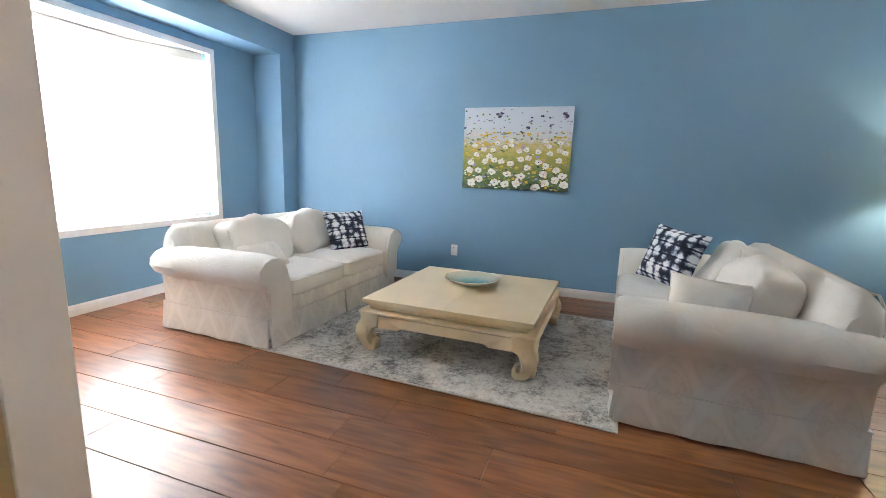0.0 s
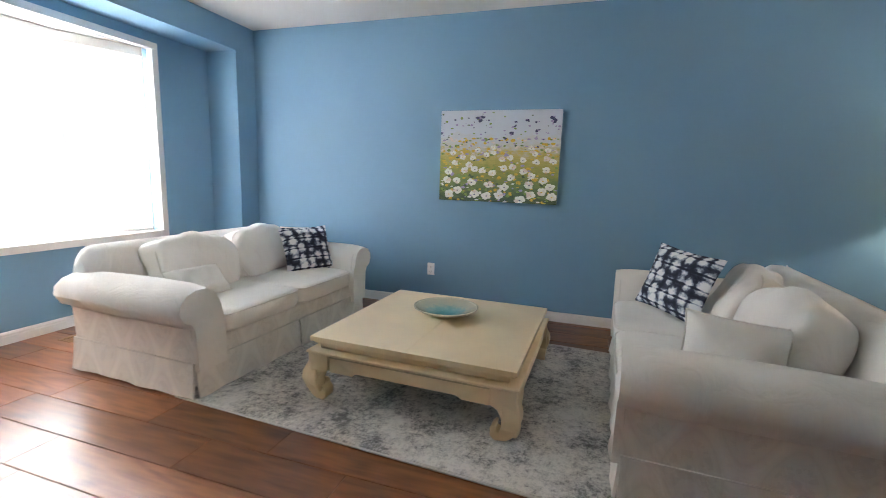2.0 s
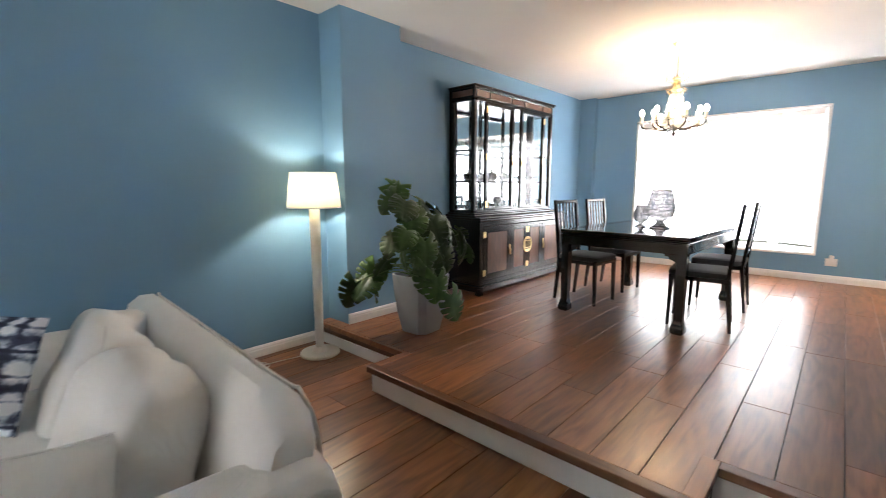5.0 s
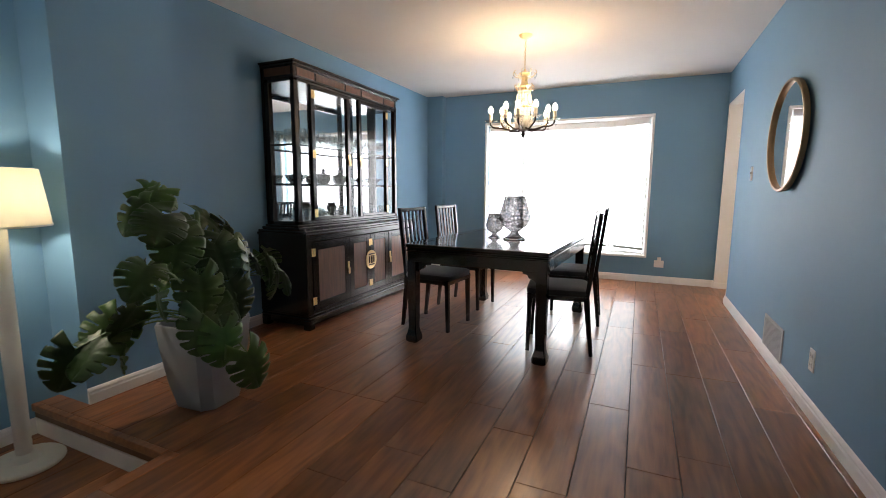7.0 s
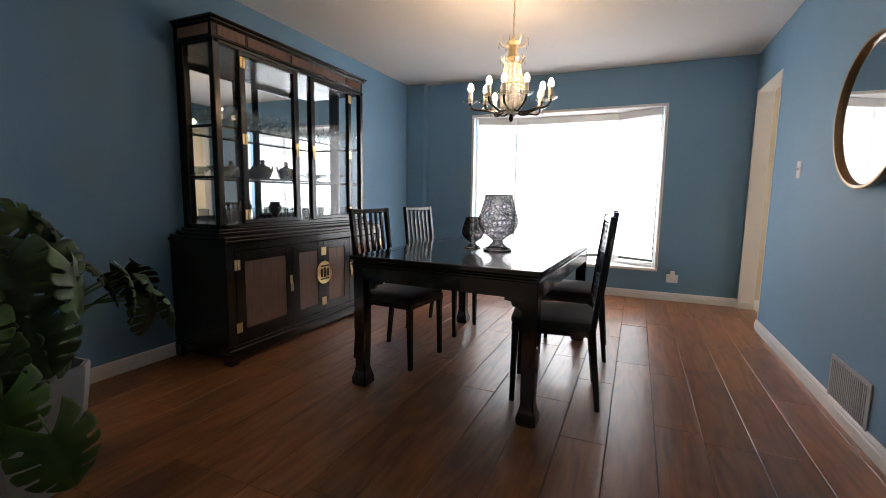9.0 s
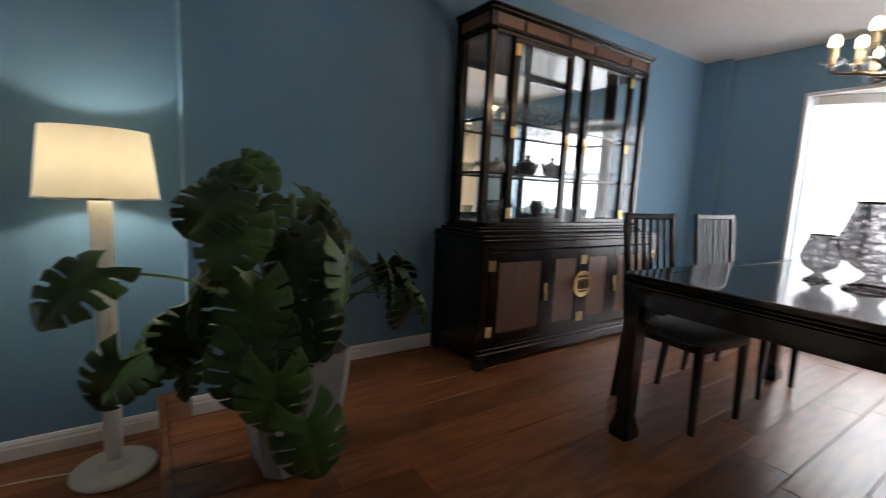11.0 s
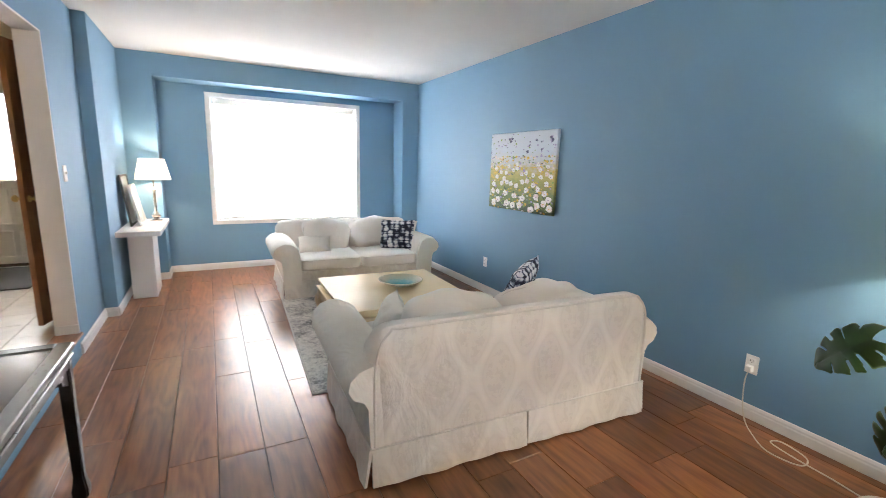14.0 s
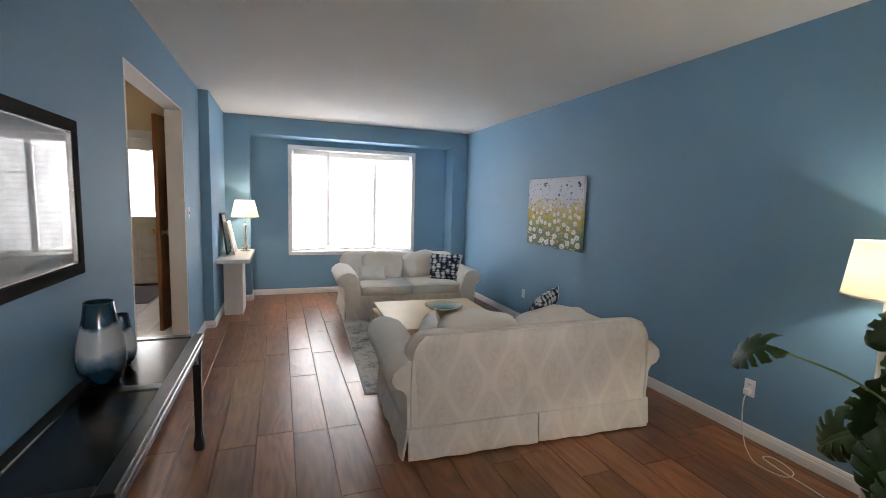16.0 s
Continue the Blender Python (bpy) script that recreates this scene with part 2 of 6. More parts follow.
def tube(points, radius, seg=8, bm=None, taper=None):
    """A round rod along points."""
    bm = bm or bmesh.new()
    pts = [Vector(p) for p in points]
    rings = []
    for i, p in enumerate(pts):
        d = (pts[min(i + 1, len(pts) - 1)] - pts[max(i - 1, 0)]).normalized()
        u = d.orthogonal().normalized() if i == 0 else (u - d * u.dot(d)).normalized()
        v = d.cross(u)
        r = radius if taper is None else radius + (taper - radius) * i / (len(pts) - 1)
        rings.append([bm.verts.new(p + r * (math.cos(2 * math.pi * k / seg) * u + math.sin(2 * math.pi * k / seg) * v)) for k in range(seg)])
    for a, b in zip(rings, rings[1:]):
        for i in range(seg):
            j = (i + 1) % seg
            bm.faces.new((a[i], a[j], b[j], b[i]))
    bm.faces.new(list(reversed(rings[0])))
    bm.faces.new(rings[-1])
    return bm


def curve_points(ctrl, k=8):
    """A smooth run of points through the given ones (Catmull-Rom)."""
    p = [Vector(c) for c in ctrl]
    p = [p[0] * 2 - p[1]] + p + [p[-1] * 2 - p[-2]]
    out = []
    for i in range(1, len(p) - 2):
        for s in range(k):
            t = s / k
            out.append(0.5 * ((2 * p[i]) + (p[i + 1] - p[i - 1]) * t + (2 * p[i - 1] - 5 * p[i] + 4 * p[i + 1] - p[i + 2]) * t * t + (3 * p[i] - p[i - 1] - 3 * p[i + 1] + p[i + 2]) * t ** 3))
    out.append(p[-2])
    return out


def structure(name, bm, material, label, category, smooth=False):
    return tagged(part(name, bm, material, None, "", smooth), label, category, "", "structure")


# ---------------------------------------------------------------- the rooms
CEIL, RAISE = 2.635, 0.165
YN, YS = 6.37, 2.62          # long walls of the two rooms
XW, XE = -1.146, 9.615       # window walls
T = 0.12                     # wall thickness
OPEN = (1.085, 2.657, 2.262)    # opening to the foyer: x from, x to, top
DOORE = (8.75, 9.54, 2.275)   # doorway beside the dining window

# long wall with the picture, and the pilaster between the rooms
structure("wall_north", box(XW - 0.6, YN, -0.2, XE + 0.6, YN + T, CEIL), M_WALL, "long plain blue painted wall behind the sofas", "wall")
structure("pilaster", box(4.835, 6.09, 0.0, 5.445, YN - 0.001, CEIL - 0.001), M_WALL, "blue painted pilaster between living room and dining room", "pilaster")
structure("corner_post", box(9.50, 6.13, RAISE, XE - 0.001, YN - 0.001, CEIL - 0.001), M_WALL, "blue painted boxed corner of the dining room", "pilaster")

# wall towards the foyer and hall, with two openings; its far stretch stands proud
structure("wall_south", boxes(
    (0.19, YS - T, -0.2, OPEN[0], YS, CEIL),
    (OPEN[0], YS - T, OPEN[2], OPEN[1], YS, CEIL),
    (OPEN[0], YS - T, -0.2, OPEN[1], YS, RAISE - 0.012),
    (OPEN[1], YS - T, -0.2, DOORE[0], YS, CEIL),
    (DOORE[0], YS - T, DOORE[2], DOORE[1], YS, CEIL),
    (DOORE[0], YS - T, -0.2, DOORE[1], YS, RAISE - 0.012),
    (DOORE[1], YS - T, -0.2, XE + 0.3, YS, CEIL)), M_WALL, "blue painted wall with openings to foyer and hall", "wall")
structure("wall_south_west", box(XW - 0.6, YS - T, -0.2, 0.19, 2.72, CEIL), M_WALL, "blue painted chimney-breast stretch of wall standing proud", "wall")

# living room window wall: a recess with a bay window in it
RX, RY0, RY1, RZ = -1.506, 3.04, 6.12, 2.385
WY0, WY1, WZ0, WZ1 = 3.60, 5.53, 0.655, 2.26
structure("wall_west", boxes(
    (XW - 0.5, 2.72, -0.2, XW, RY0, CEIL),
    (XW - 0.5, RY1, -0.2, XW, YN, CEIL),
    (XW - 0.5, RY0, RZ, XW, RY1, CEIL),
    (RX - T, RY0, -0.2, RX, WY0, RZ),
    (RX - T, WY1, -0.2, RX, RY1, RZ),
    (RX - T, WY0, -0.2, RX, WY1, WZ0),
    (RX - T, WY0, WZ1, RX, WY1, RZ)), M_WALL, "blue painted wall with a shallow recess round the window", "wall")

# dining window wall
DY0, DY1, DZ0, DZ1 = 3.38, 5.50, 0.49, 2.215
structure("wall_east", boxes(
    (XE, YS - T, -0.2, XE + T, DY0, CEIL),
    (XE, DY1, -0.2, XE + T, YN, CEIL),
    (XE, DY0, -0.2, XE + T, DY1, DZ0),
    (XE, DY0, DZ1, XE + T, DY1, CEIL)), M_WALL, "blue painted dining room wall round the wide window", "wall")

structure("ceiling", box(XW - 0.6, YS - T, CEIL, XE + 0.6, YN + T, CEIL + 0.15), M_CEIL, "plain white matt painted ceiling", "ceiling")

# foyer
structure("foyer_wall_west", boxes(
    (-1.84, 0.2, -0.2, -1.72, 0.72, 3.30), (-1.84, 1.98, -0.2, -1.72, YS - T, 3.30), (-1.84, 0.72, 2.30, -1.72, 1.98, 3.30), (-1.84, 0.72, -0.2, -1.72, 1.98, RAISE - 0.015)),
    M_BEIGE, "beige painted foyer wall round the front door", "wall")
structure("foyer_wall_south", box(-1.84, 0.08, -0.2, 3.6, 0.2, 3.30), M_BEIGE, "beige painted foyer wall", "wall")
structure("foyer_wall_east", box(3.48, 0.2, -0.2, 3.6, YS - T, 3.30), M_BEIGE, "beige painted foyer wall", "wall")
structure("foyer_lining", boxes((-1.72, YS - T - 0.012, RAISE, OPEN[0], YS - T, 3.30), (OPEN[1], YS - T - 0.012, RAISE, 3.48, YS - T, 3.30), (OPEN[0], YS - T - 0.012, OPEN[2], OPEN[1], YS - T, 3.30)),
          M_BEIGE, "beige paint on the foyer side of the wall", "wall")
structure("foyer_ceiling", box(-1.84, 0.08, 3.30, 3.6, YS - T, 3.45), M_CEIL, "white foyer ceiling", "ceiling")
foyer_floor = structure("foyer_floor", box(-1.84, 0.08, -0.2, 3.6, YS - T, RAISE - 0.012), M_GROUT, "pale ceramic tile floor of the foyer", "floor")

# hall behind the dining doorway; the opening in its back wall is added
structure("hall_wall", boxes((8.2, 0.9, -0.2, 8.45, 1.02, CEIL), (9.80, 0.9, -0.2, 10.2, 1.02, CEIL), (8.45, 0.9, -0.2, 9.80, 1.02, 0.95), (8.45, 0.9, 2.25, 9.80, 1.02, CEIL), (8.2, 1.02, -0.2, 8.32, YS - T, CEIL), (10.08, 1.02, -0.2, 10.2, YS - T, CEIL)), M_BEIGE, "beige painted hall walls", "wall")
structure("hall_ceiling", box(8.2, 0.9, CEIL, 10.2, YS - T, CEIL + 0.15), M_CEIL, "white hall ceiling", "ceiling")
structure("hall_floor", box(8.2, 0.9, -0.2, 10.2, YS - T, RAISE), M_TILE, "pale tile floor of the hall", "floor")


def lined_opening(name, x0, x1, top, label):
    """Cream lining boards of an opening in the long wall, with a small base block."""
    e = tagged(empty(name, (0, 0, 0)), label, "opening", "", "structure")
    y0, y1 = YS - T - 0.014, YS + 0.004
    part("jamb", box(x0 - 0.002, y0, RAISE, x0 + 0.012, y1, top, 0.002), M_JAMB, e)
    part("jamb", box(x1 - 0.012, y0, RAISE, x1 + 0.002, y1, top, 0.002), M_JAMB, e)
    part("head", box(x0 + 0.012, y0, top - 0.012, x1 - 0.012, y1, top + 0.002, 0.002), M_JAMB, e)
    part("base_block", box(x0 + 0.012, y0 + 0.002, RAISE, x0 + 0.026, y1 + 0.006, RAISE + 0.075, 0.003), M_TRIM, e)
    part("base_block", box(x1 - 0.026, y0 + 0.002, RAISE, x1 - 0.012, y1 + 0.006, RAISE + 0.075, 0.003), M_TRIM, e)
    part("threshold", box(x0, y0 - 0.01, RAISE - 0.012, x1, y1 + 0.022, RAISE + 0.008, 0.004), M_FLOOR, e)
    return e


lined_opening("opening_1", *OPEN, "wide cased opening with cream painted jambs to the foyer")
lined_opening("opening_2", *DOORE, "cream cased doorway beside the dining window")


def skirting(name, runs, z):
    """Moulded baseboard along runs (x0, y0, x1, y1), drawn so that the room lies to their left."""
    bm = bmesh.new()
    for x0, y0, x1, y1 in runs:
        d = Vector((x1 - x0, y1 - y0, 0))
        L = d.length
        m = Matrix.Translation((x0, y0, z)) @ Matrix.Rotation(math.atan2(d.y, d.x), 4, "Z")
        prof = [(0, 0), (0.016, 0), (0.016, 0.052), (0.012, 0.060), (0.012, 0.070), (0.006, 0.082), (0.0, 0.086)]
        a = [bm.verts.new(m @ Vector((0, p, h))) for p, h in prof]
        b = [bm.verts.new(m @ Vector((L, p, h))) for p, h in prof]
        for i in range(len(prof) - 1):
            bm.faces.new((a[i], a[i + 1], b[i + 1], b[i]))
        bm.faces.new(a)
        bm.faces.new(list(reversed(b)))
    bmesh.ops.recalc_face_normals(bm, faces=bm.faces)
    return structure(name, bm, M_TRIM, "white moulded wooden baseboard", "baseboard")


skirting("baseboard_living", [
    (4.74, YN, XW, YN), (XW, YN, XW, RY1), (XW, RY1, RX, RY1), (RX, RY1, RX, RY0), (RX, RY0, XW, RY0), (XW, RY0, XW, 2.72),
    (XW, 2.72, 0.19, 2.72), (0.19, 2.72, 0.19, YS), (0.19, YS, OPEN[0], YS), (OPEN[1], YS, 4.74, YS)], 0.0)
skirting("baseboard_dining", [
    (DOORE[0], YS, 8.78, YS), (4.76, YS, DOORE[0], YS), (DOORE[1], YS, XE, YS), (XE, YS, XE, 6.13), (XE, 6.13, 9.50, 6.13), (9.50, 6.13, 9.50, YN),
    (9.50, YN, 5.445, YN), (5.445, YN, 5.445, 6.09), (5.445, 6.09, 4.835, 6.09)], RAISE)

# raised dining floor: its edge stands forward between two set-back stretches
EX0, EX1, EX2, EY0, EY1 = 4.75, 4.43, 4.72, 3.47, 5.27
EDGE = [(EX0, YS), (EX0, EY0), (EX1, EY0), (EX1, EY1), (EX2, EY1), (EX2, YN)]
dining_floor = structure("dining_floor", prism([(x + 0.02, y) for x, y in EDGE] + [(XE, YN), (XE, YS)], -0.2, RAISE - 0.012), M_SUB,
                         "raised dining room floor of stained oak boards", "floor")
living_floor = structure("living_floor", box(XW - 0.5, YS - 0.001, -0.2, 4.9, YN, -0.012), M_SUB, "sunken living room floor of wide stained oak boards", "floor")
riser = tagged(empty("step_riser"), "white painted riser of the single step", "step", "", "structure")
NOSE = 0.038
part("riser_board", box(EX0 - 0.006, YS, 0.0, EX0 + 0.018, EY0 - 0.012, RAISE - NOSE, 0.002), M_TRIM, riser)
part("riser_board", box(EX1 - 0.006, EY0 - 0.006, 0.0, EX1 + 0.018, EY1 + 0.006, RAISE - NOSE, 0.002), M_TRIM, riser)
part("riser_board", box(EX1 + 0.018, EY0 - 0.006, 0.0, EX0 + 0.018, EY0 + 0.018, RAISE - NOSE, 0.002), M_TRIM, riser)
part("riser_board", box(EX1 + 0.018, EY1 - 0.018, 0.0, EX2 + 0.018, EY1 + 0.006, RAISE - NOSE, 0.002), M_TRIM, riser)
part("riser_board", box(EX2 - 0.006, EY1 + 0.006, 0.0, EX2 + 0.018, YN - 0.017, 0.085, 0.002), M_TRIM, riser)
part("riser_board", box(EX2, EY1 + 0.006, 0.0855, EX2 + 0.018, YN - 0.002, RAISE - NOSE, 0.002), M_NOSE, riser, "stained oak upper riser, darkened as if in shade")

# the wood nosing boards round the edge
for x0, y0, x1, y1 in ((EX0 - 0.03, YS + 0.02, EX0 + 0.03, EY0 - 0.03), (EX1 - 0.03, EY0 - 0.03, EX1 + 0.03, EY1 + 0.03)):
    part("nosing", box(x0, y0, RAISE - NOSE, x1, y1, RAISE + 0.002, 0.004, 2), M_NOSE, dining_floor)
for x0, y0, x1, y1 in ((EX1 + 0.03, EY0 - 0.03, EX0 + 0.03, EY0 + 0.04), (EX1 + 0.03, EY1 - 0.04, EX2 + 0.02, EY1 + 0.03), (EX2 - 0.012, EY1 + 0.03, EX2 + 0.02, YN - 0.002)):
    part("nosing", box(x0, y0, RAISE - NOSE, x1, y1, RAISE + 0.002, 0.004, 2), M_FLOOR, dining_floor)


def bay(name, x_wall, side, y0, y1, z0, z1, depth, wing, label, slats, f=0.045):
    """A bay window of three panels with its white frame, sill, panes and banded blinds. side: -1 towards -x."""
    w = tagged(empty(name), label, "window", "", "structure")
    T2 = T
    fx0, fx1 = sorted((x_wall - side * 0.016, x_wall + side * 0.05))
    part("window_frame", boxes((fx0, y0 - f, z1 - 0.012, fx1, y1 + f, z1 + f, 0.004), (fx0, y0 - f, z0 - f, fx1, y1 + f, z0 + 0.012, 0.004),
                               (fx0, y0 - f, z0 + 0.012, fx1, y0 + 0.012, z1 - 0.012, 0.004), (fx0, y1 - 0.012, z0 + 0.012, fx1, y1 + f, z1 - 0.012, 0.004)), M_TRIM, w)
    xo = x_wall + side * (T2 + depth)
    xi = x_wall + side * T2
    pts = [(xi, y0), (xo, y0 + wing), (xo, y1 - wing), (xi, y1)]
    grow = [(x_wall + side * 0.051, y0), (xi, y0 - 0.04), (xo + side * 0.05, y0 + wing - 0.02), (xo + side * 0.05, y1 - wing + 0.02), (xi, y1 + 0.04), (x_wall + side * 0.051, y1)]
    part("window_sill", prism(grow, z0 - 0.03, z0), M_TRIM, w)
    part("window_head", prism(grow, z1, z1 + 0.03), M_TRIM, w)
    if side < 0:
        # added strips that grey the blind joints as the mullions' shadow would
        for xm, ym in pts[1:3]:
            part("joint_shade_strip", sheet((xm - side * 0.125, ym - 0.03, z0 + 0.03), (xm - side * 0.125, ym + 0.03, z0 + 0.03), (xm - side * 0.125, ym + 0.03, z1 - 0.08), (xm - side * 0.125, ym - 0.03, z1 - 0.08)), M_JOINTSHADE, w)
    for (xa, ya), (xb, yb) in zip(pts, pts[1:]):
        d = Vector((xb - xa, yb - ya, 0))
        L = d.length
        m = Matrix.Translation((xa, ya, 0)) @ Matrix.Rotation(math.atan2(d.y, d.x), 4, "Z")
        off = 0.03 * (1 if side < 0 else -1)   # towards the outside
        bm = bmesh.new()
        for b in ((0, -0.02, z0, 0.04, 0.02, z1), (L - 0.04, -0.02, z0, L, 0.02, z1), (0.04, -0.02, z0, L - 0.04, 0.02, z0 + 0.05), (0.04, -0.02, z1 - 0.05, L - 0.04, 0.02, z1)):
            add_box(bm, b[0], b[1] + off, b[2], b[3], b[4] + off, b[5], 0.003, 1, m)
        sash = part("sash", bm, M_TRIM, w)
        bm = bmesh.new()
        bm.faces.new([bm.verts.new(m @ Vector(q)) for q in ((0.04, off, z0 + 0.05), (L - 0.04, off, z0 + 0.05), (L - 0.04, off, z1 - 0.05), (0.04, off, z1 - 0.05))])
        g = part("pane", bm, M_PANE, sash)
        g.visible_shadow = False
        # blind: a head rail, cloth in soft horizontal bands, and a bottom bar
        bl = part("blind_rail", add_box(bmesh.new(), 0.015, -off * 1.6 - 0.03, z1 - 0.085, L - 0.015, -off * 1.6 + 0.03, z1 - 0.004, 0.008, 2, m), M_TRIM, w)
        bm = bmesh.new()
        rows = int((z1 - z0 - 0.09) / slats)
        ys = -off * 1.3
        for k in range(rows):
            za, zb = z1 - 0.06 - k * slats, z1 - 0.06 - (k + 1) * slats
            for zc, zd, bulge, mi in ((za, za - slats * 0.55, 0.010, 0), (za - slats * 0.55, zb, 0.0, 1)):
                prev = None
                for s in range(4):
                    u = s / 3
                    y = ys - (1 if side < 0 else -1) * bulge * math.sin(math.pi * u)
                    z = zc + (zd - zc) * u
                    cur = [bm.verts.new(m @ Vector((0.022, y, z))), bm.verts.new(m @ Vector((L - 0.022, y, z)))]
                    if prev:
                        fc = bm.faces.new((prev[0], prev[1], cur[1], cur[0]))
                        fc.material_index = mi
                    prev = cur
        part("blind_cloth", bm, [M_BLIND, M_SHEER], bl)
        part("bottom_bar", add_box(bmesh.new(), 0.02, ys - 0.012, z0 + 0.005, L - 0.02, ys + 0.012, z0 + 0.035, 0.004, 1, m), M_TRIM, bl)
    return w


bay("window_1", RX, -1, WY0, WY1, WZ0, WZ1, 0.26, 0.58, "white framed three-part bay window with closed white blinds", 0.075)
bay("window_2", XE, 1, DY0, DY1, DZ0, DZ1, 0.24, 0.45, "white framed dining bay window with closed white banded blinds", 0.075, 0.018)

# unseen window, added to carry the lamp that fills the hall
hw = tagged(empty("window_3"), "bright white blind of an added, unseen hall window", "window", "", "structure")
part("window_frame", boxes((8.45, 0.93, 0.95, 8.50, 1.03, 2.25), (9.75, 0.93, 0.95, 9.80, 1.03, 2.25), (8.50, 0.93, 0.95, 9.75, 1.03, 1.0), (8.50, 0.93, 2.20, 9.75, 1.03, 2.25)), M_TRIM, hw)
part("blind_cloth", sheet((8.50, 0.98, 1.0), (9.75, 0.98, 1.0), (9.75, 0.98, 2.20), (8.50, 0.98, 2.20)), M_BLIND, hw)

# ---------------------------------------------------------------- materials of the things


def damask(name, light, dark):
    """Cream upholstery with a woven ogee pattern a shade darker, and a fine weave."""
    m, n, l, b = shader(name)
    co = n.new("ShaderNodeTexCoord")
    sp = n.new("ShaderNodeSeparateXYZ")
    l.new(co.outputs["Object"], sp.inputs[0])

    def calc(op, a, c=None, d=None):
        k = n.new("ShaderNodeMath")
        k.operation = op
        for i, v in enumerate((a, c, d)):
            if v is None:
                continue
            if isinstance(v, (int, float)):
                k.inputs[i].default_value = v
            else:
                l.new(v, k.inputs[i])
        return k.outputs[0]

    u = calc("ADD", sp.outputs[0], sp.outputs[1])
    a = calc("COSINE", calc("MULTIPLY", u, 2 * math.pi / 0.31))
    c = calc("MULTIPLY", calc("COSINE", calc("MULTIPLY", calc("ADD", sp.outputs[2], 0.06), 2 * math.pi / 0.50)), 0.86)
    s = calc("ABSOLUTE", calc("ADD", a, c))
    lattice = calc("MULTIPLY", calc("SUBTRACT", 1.0, calc("MINIMUM", calc("MULTIPLY", s, 1.9), 1.0)), calc("MULTIPLY_ADD", noise_tex(n, l, 16, 4), 1.6, -0.1))
    motif = calc("MULTIPLY", calc("GREATER_THAN", s, 0.9), calc("GREATER_THAN", noise_tex(n, l, 26, 3), 0.52))
    rim = calc("MAXIMUM", calc("MULTIPLY_ADD", calc("ABSOLUTE", calc("SUBTRACT", s, 0.52)), -7.0, 1.0), 0.0)
    f = calc("ADD", calc("MULTIPLY_ADD", lattice, -0.5, 0.30), calc("MULTIPLY", motif, 0.26))
    f = calc("ADD", f, calc("MULTIPLY", calc("MULTIPLY", rim, noise_tex(n, l, 30, 3)), 0.30))
    f = calc("ADD", f, calc("MULTIPLY_ADD", noise_tex(n, l, 5, 4), 0.5, -0.25))
    l.new(ramp(n, l, f, [(0.0, light), (0.9, dark)]), b.inputs["Base Color"])
    b.inputs["Roughness"].default_value = 0.85
    b.inputs["Sheen Weight"].default_value = 0.25
    bump(n, l, b, noise_tex(n, l, 420, 2), 0.25, 0.001)
    return m


def cotton(name, colour, vary=0.06):
    m = plain(name, colour, 0.9, vary=vary, scale=6, bumpy=0.35, fine=380)
    m.node_tree.nodes["Principled BSDF"].inputs["Sheen Weight"].default_value = 0.2
    return m


def tie_dye(name):
    """Navy cloth dyed in rows: pale blots in a loose grid, blurred blue edges, thin dark fold lines."""
    m, n, l, b = shader(name)
    co = n.new("ShaderNodeTexCoord")
    mp = n.new("ShaderNodeMapping")
    mp.inputs["Scale"].default_value = (14.5, 12.0, 0.0)
    l.new(co.outputs["Object"], mp.inputs[0])
    wob = n.new("ShaderNodeTexNoise")
    wob.inputs["Scale"].default_value, wob.inputs["Detail"].default_value = 1.6, 3
    l.new(mp.outputs[0], wob.inputs["Vector"])
    ad = n.new("ShaderNodeVectorMath")
    ad.operation = "MULTIPLY_ADD"
    l.new(wob.outputs["Color"], ad.inputs[0])
    ad.inputs[1].default_value = (0.55, 0.4, 0)
    l.new(mp.outputs[0], ad.inputs[2])
    v = n.new("ShaderNodeTexVoronoi")
    v.inputs["Randomness"].default_value = 0.45
    v.inputs["Scale"].default_value = 1.0
    l.new(ad.outputs[0], v.inputs["Vector"])
    f = noise_tex(n, l, 60, 5)
    mth = n.new("ShaderNodeMath")
    mth.operation = "MULTIPLY_ADD"
    l.new(f, mth.inputs[0])
    mth.inputs[1].default_value = 0.42
    l.new(v.outputs["Distance"], mth.inputs[2])
    # fold lines across the cloth
    sp = n.new("ShaderNodeSeparateXYZ")
    l.new(mp.outputs[0], sp.inputs[0])
    fold = n.new("ShaderNodeMath")
    fold.operation = "PINGPONG"
    fold.inputs[1].default_value = 0.5
    l.new(sp.outputs[1], fold.inputs[0])
    dark = n.new("ShaderNodeMapRange")
    dark.inputs["From Min"].default_value, dark.inputs["From Max"].default_value = 0.03, 0.10
    dark.inputs["To Min"].default_value, dark.inputs["To Max"].default_value = 0.22, 0.0
    l.new(fold.outputs[0], dark.inputs["Value"])
    tot = n.new("ShaderNodeMath")
    tot.operation = "ADD"
    l.new(mth.outputs[0], tot.inputs[0])
    l.new(dark.outputs[0], tot.inputs[1])
    l.new(ramp(n, l, tot.outputs[0], [(0.56, (0.82, 0.83, 0.85)), (0.66, (0.38, 0.43, 0.53)), (0.75, (0.040, 0.050, 0.095)), (0.92, (0.012, 0.016, 0.036))]), b.inputs["Base Color"])
    b.inputs["Roughness"].default_value = 0.9
    bump(n, l, b, noise_tex(n, l, 400, 2), 0.3, 0.001)
    return m


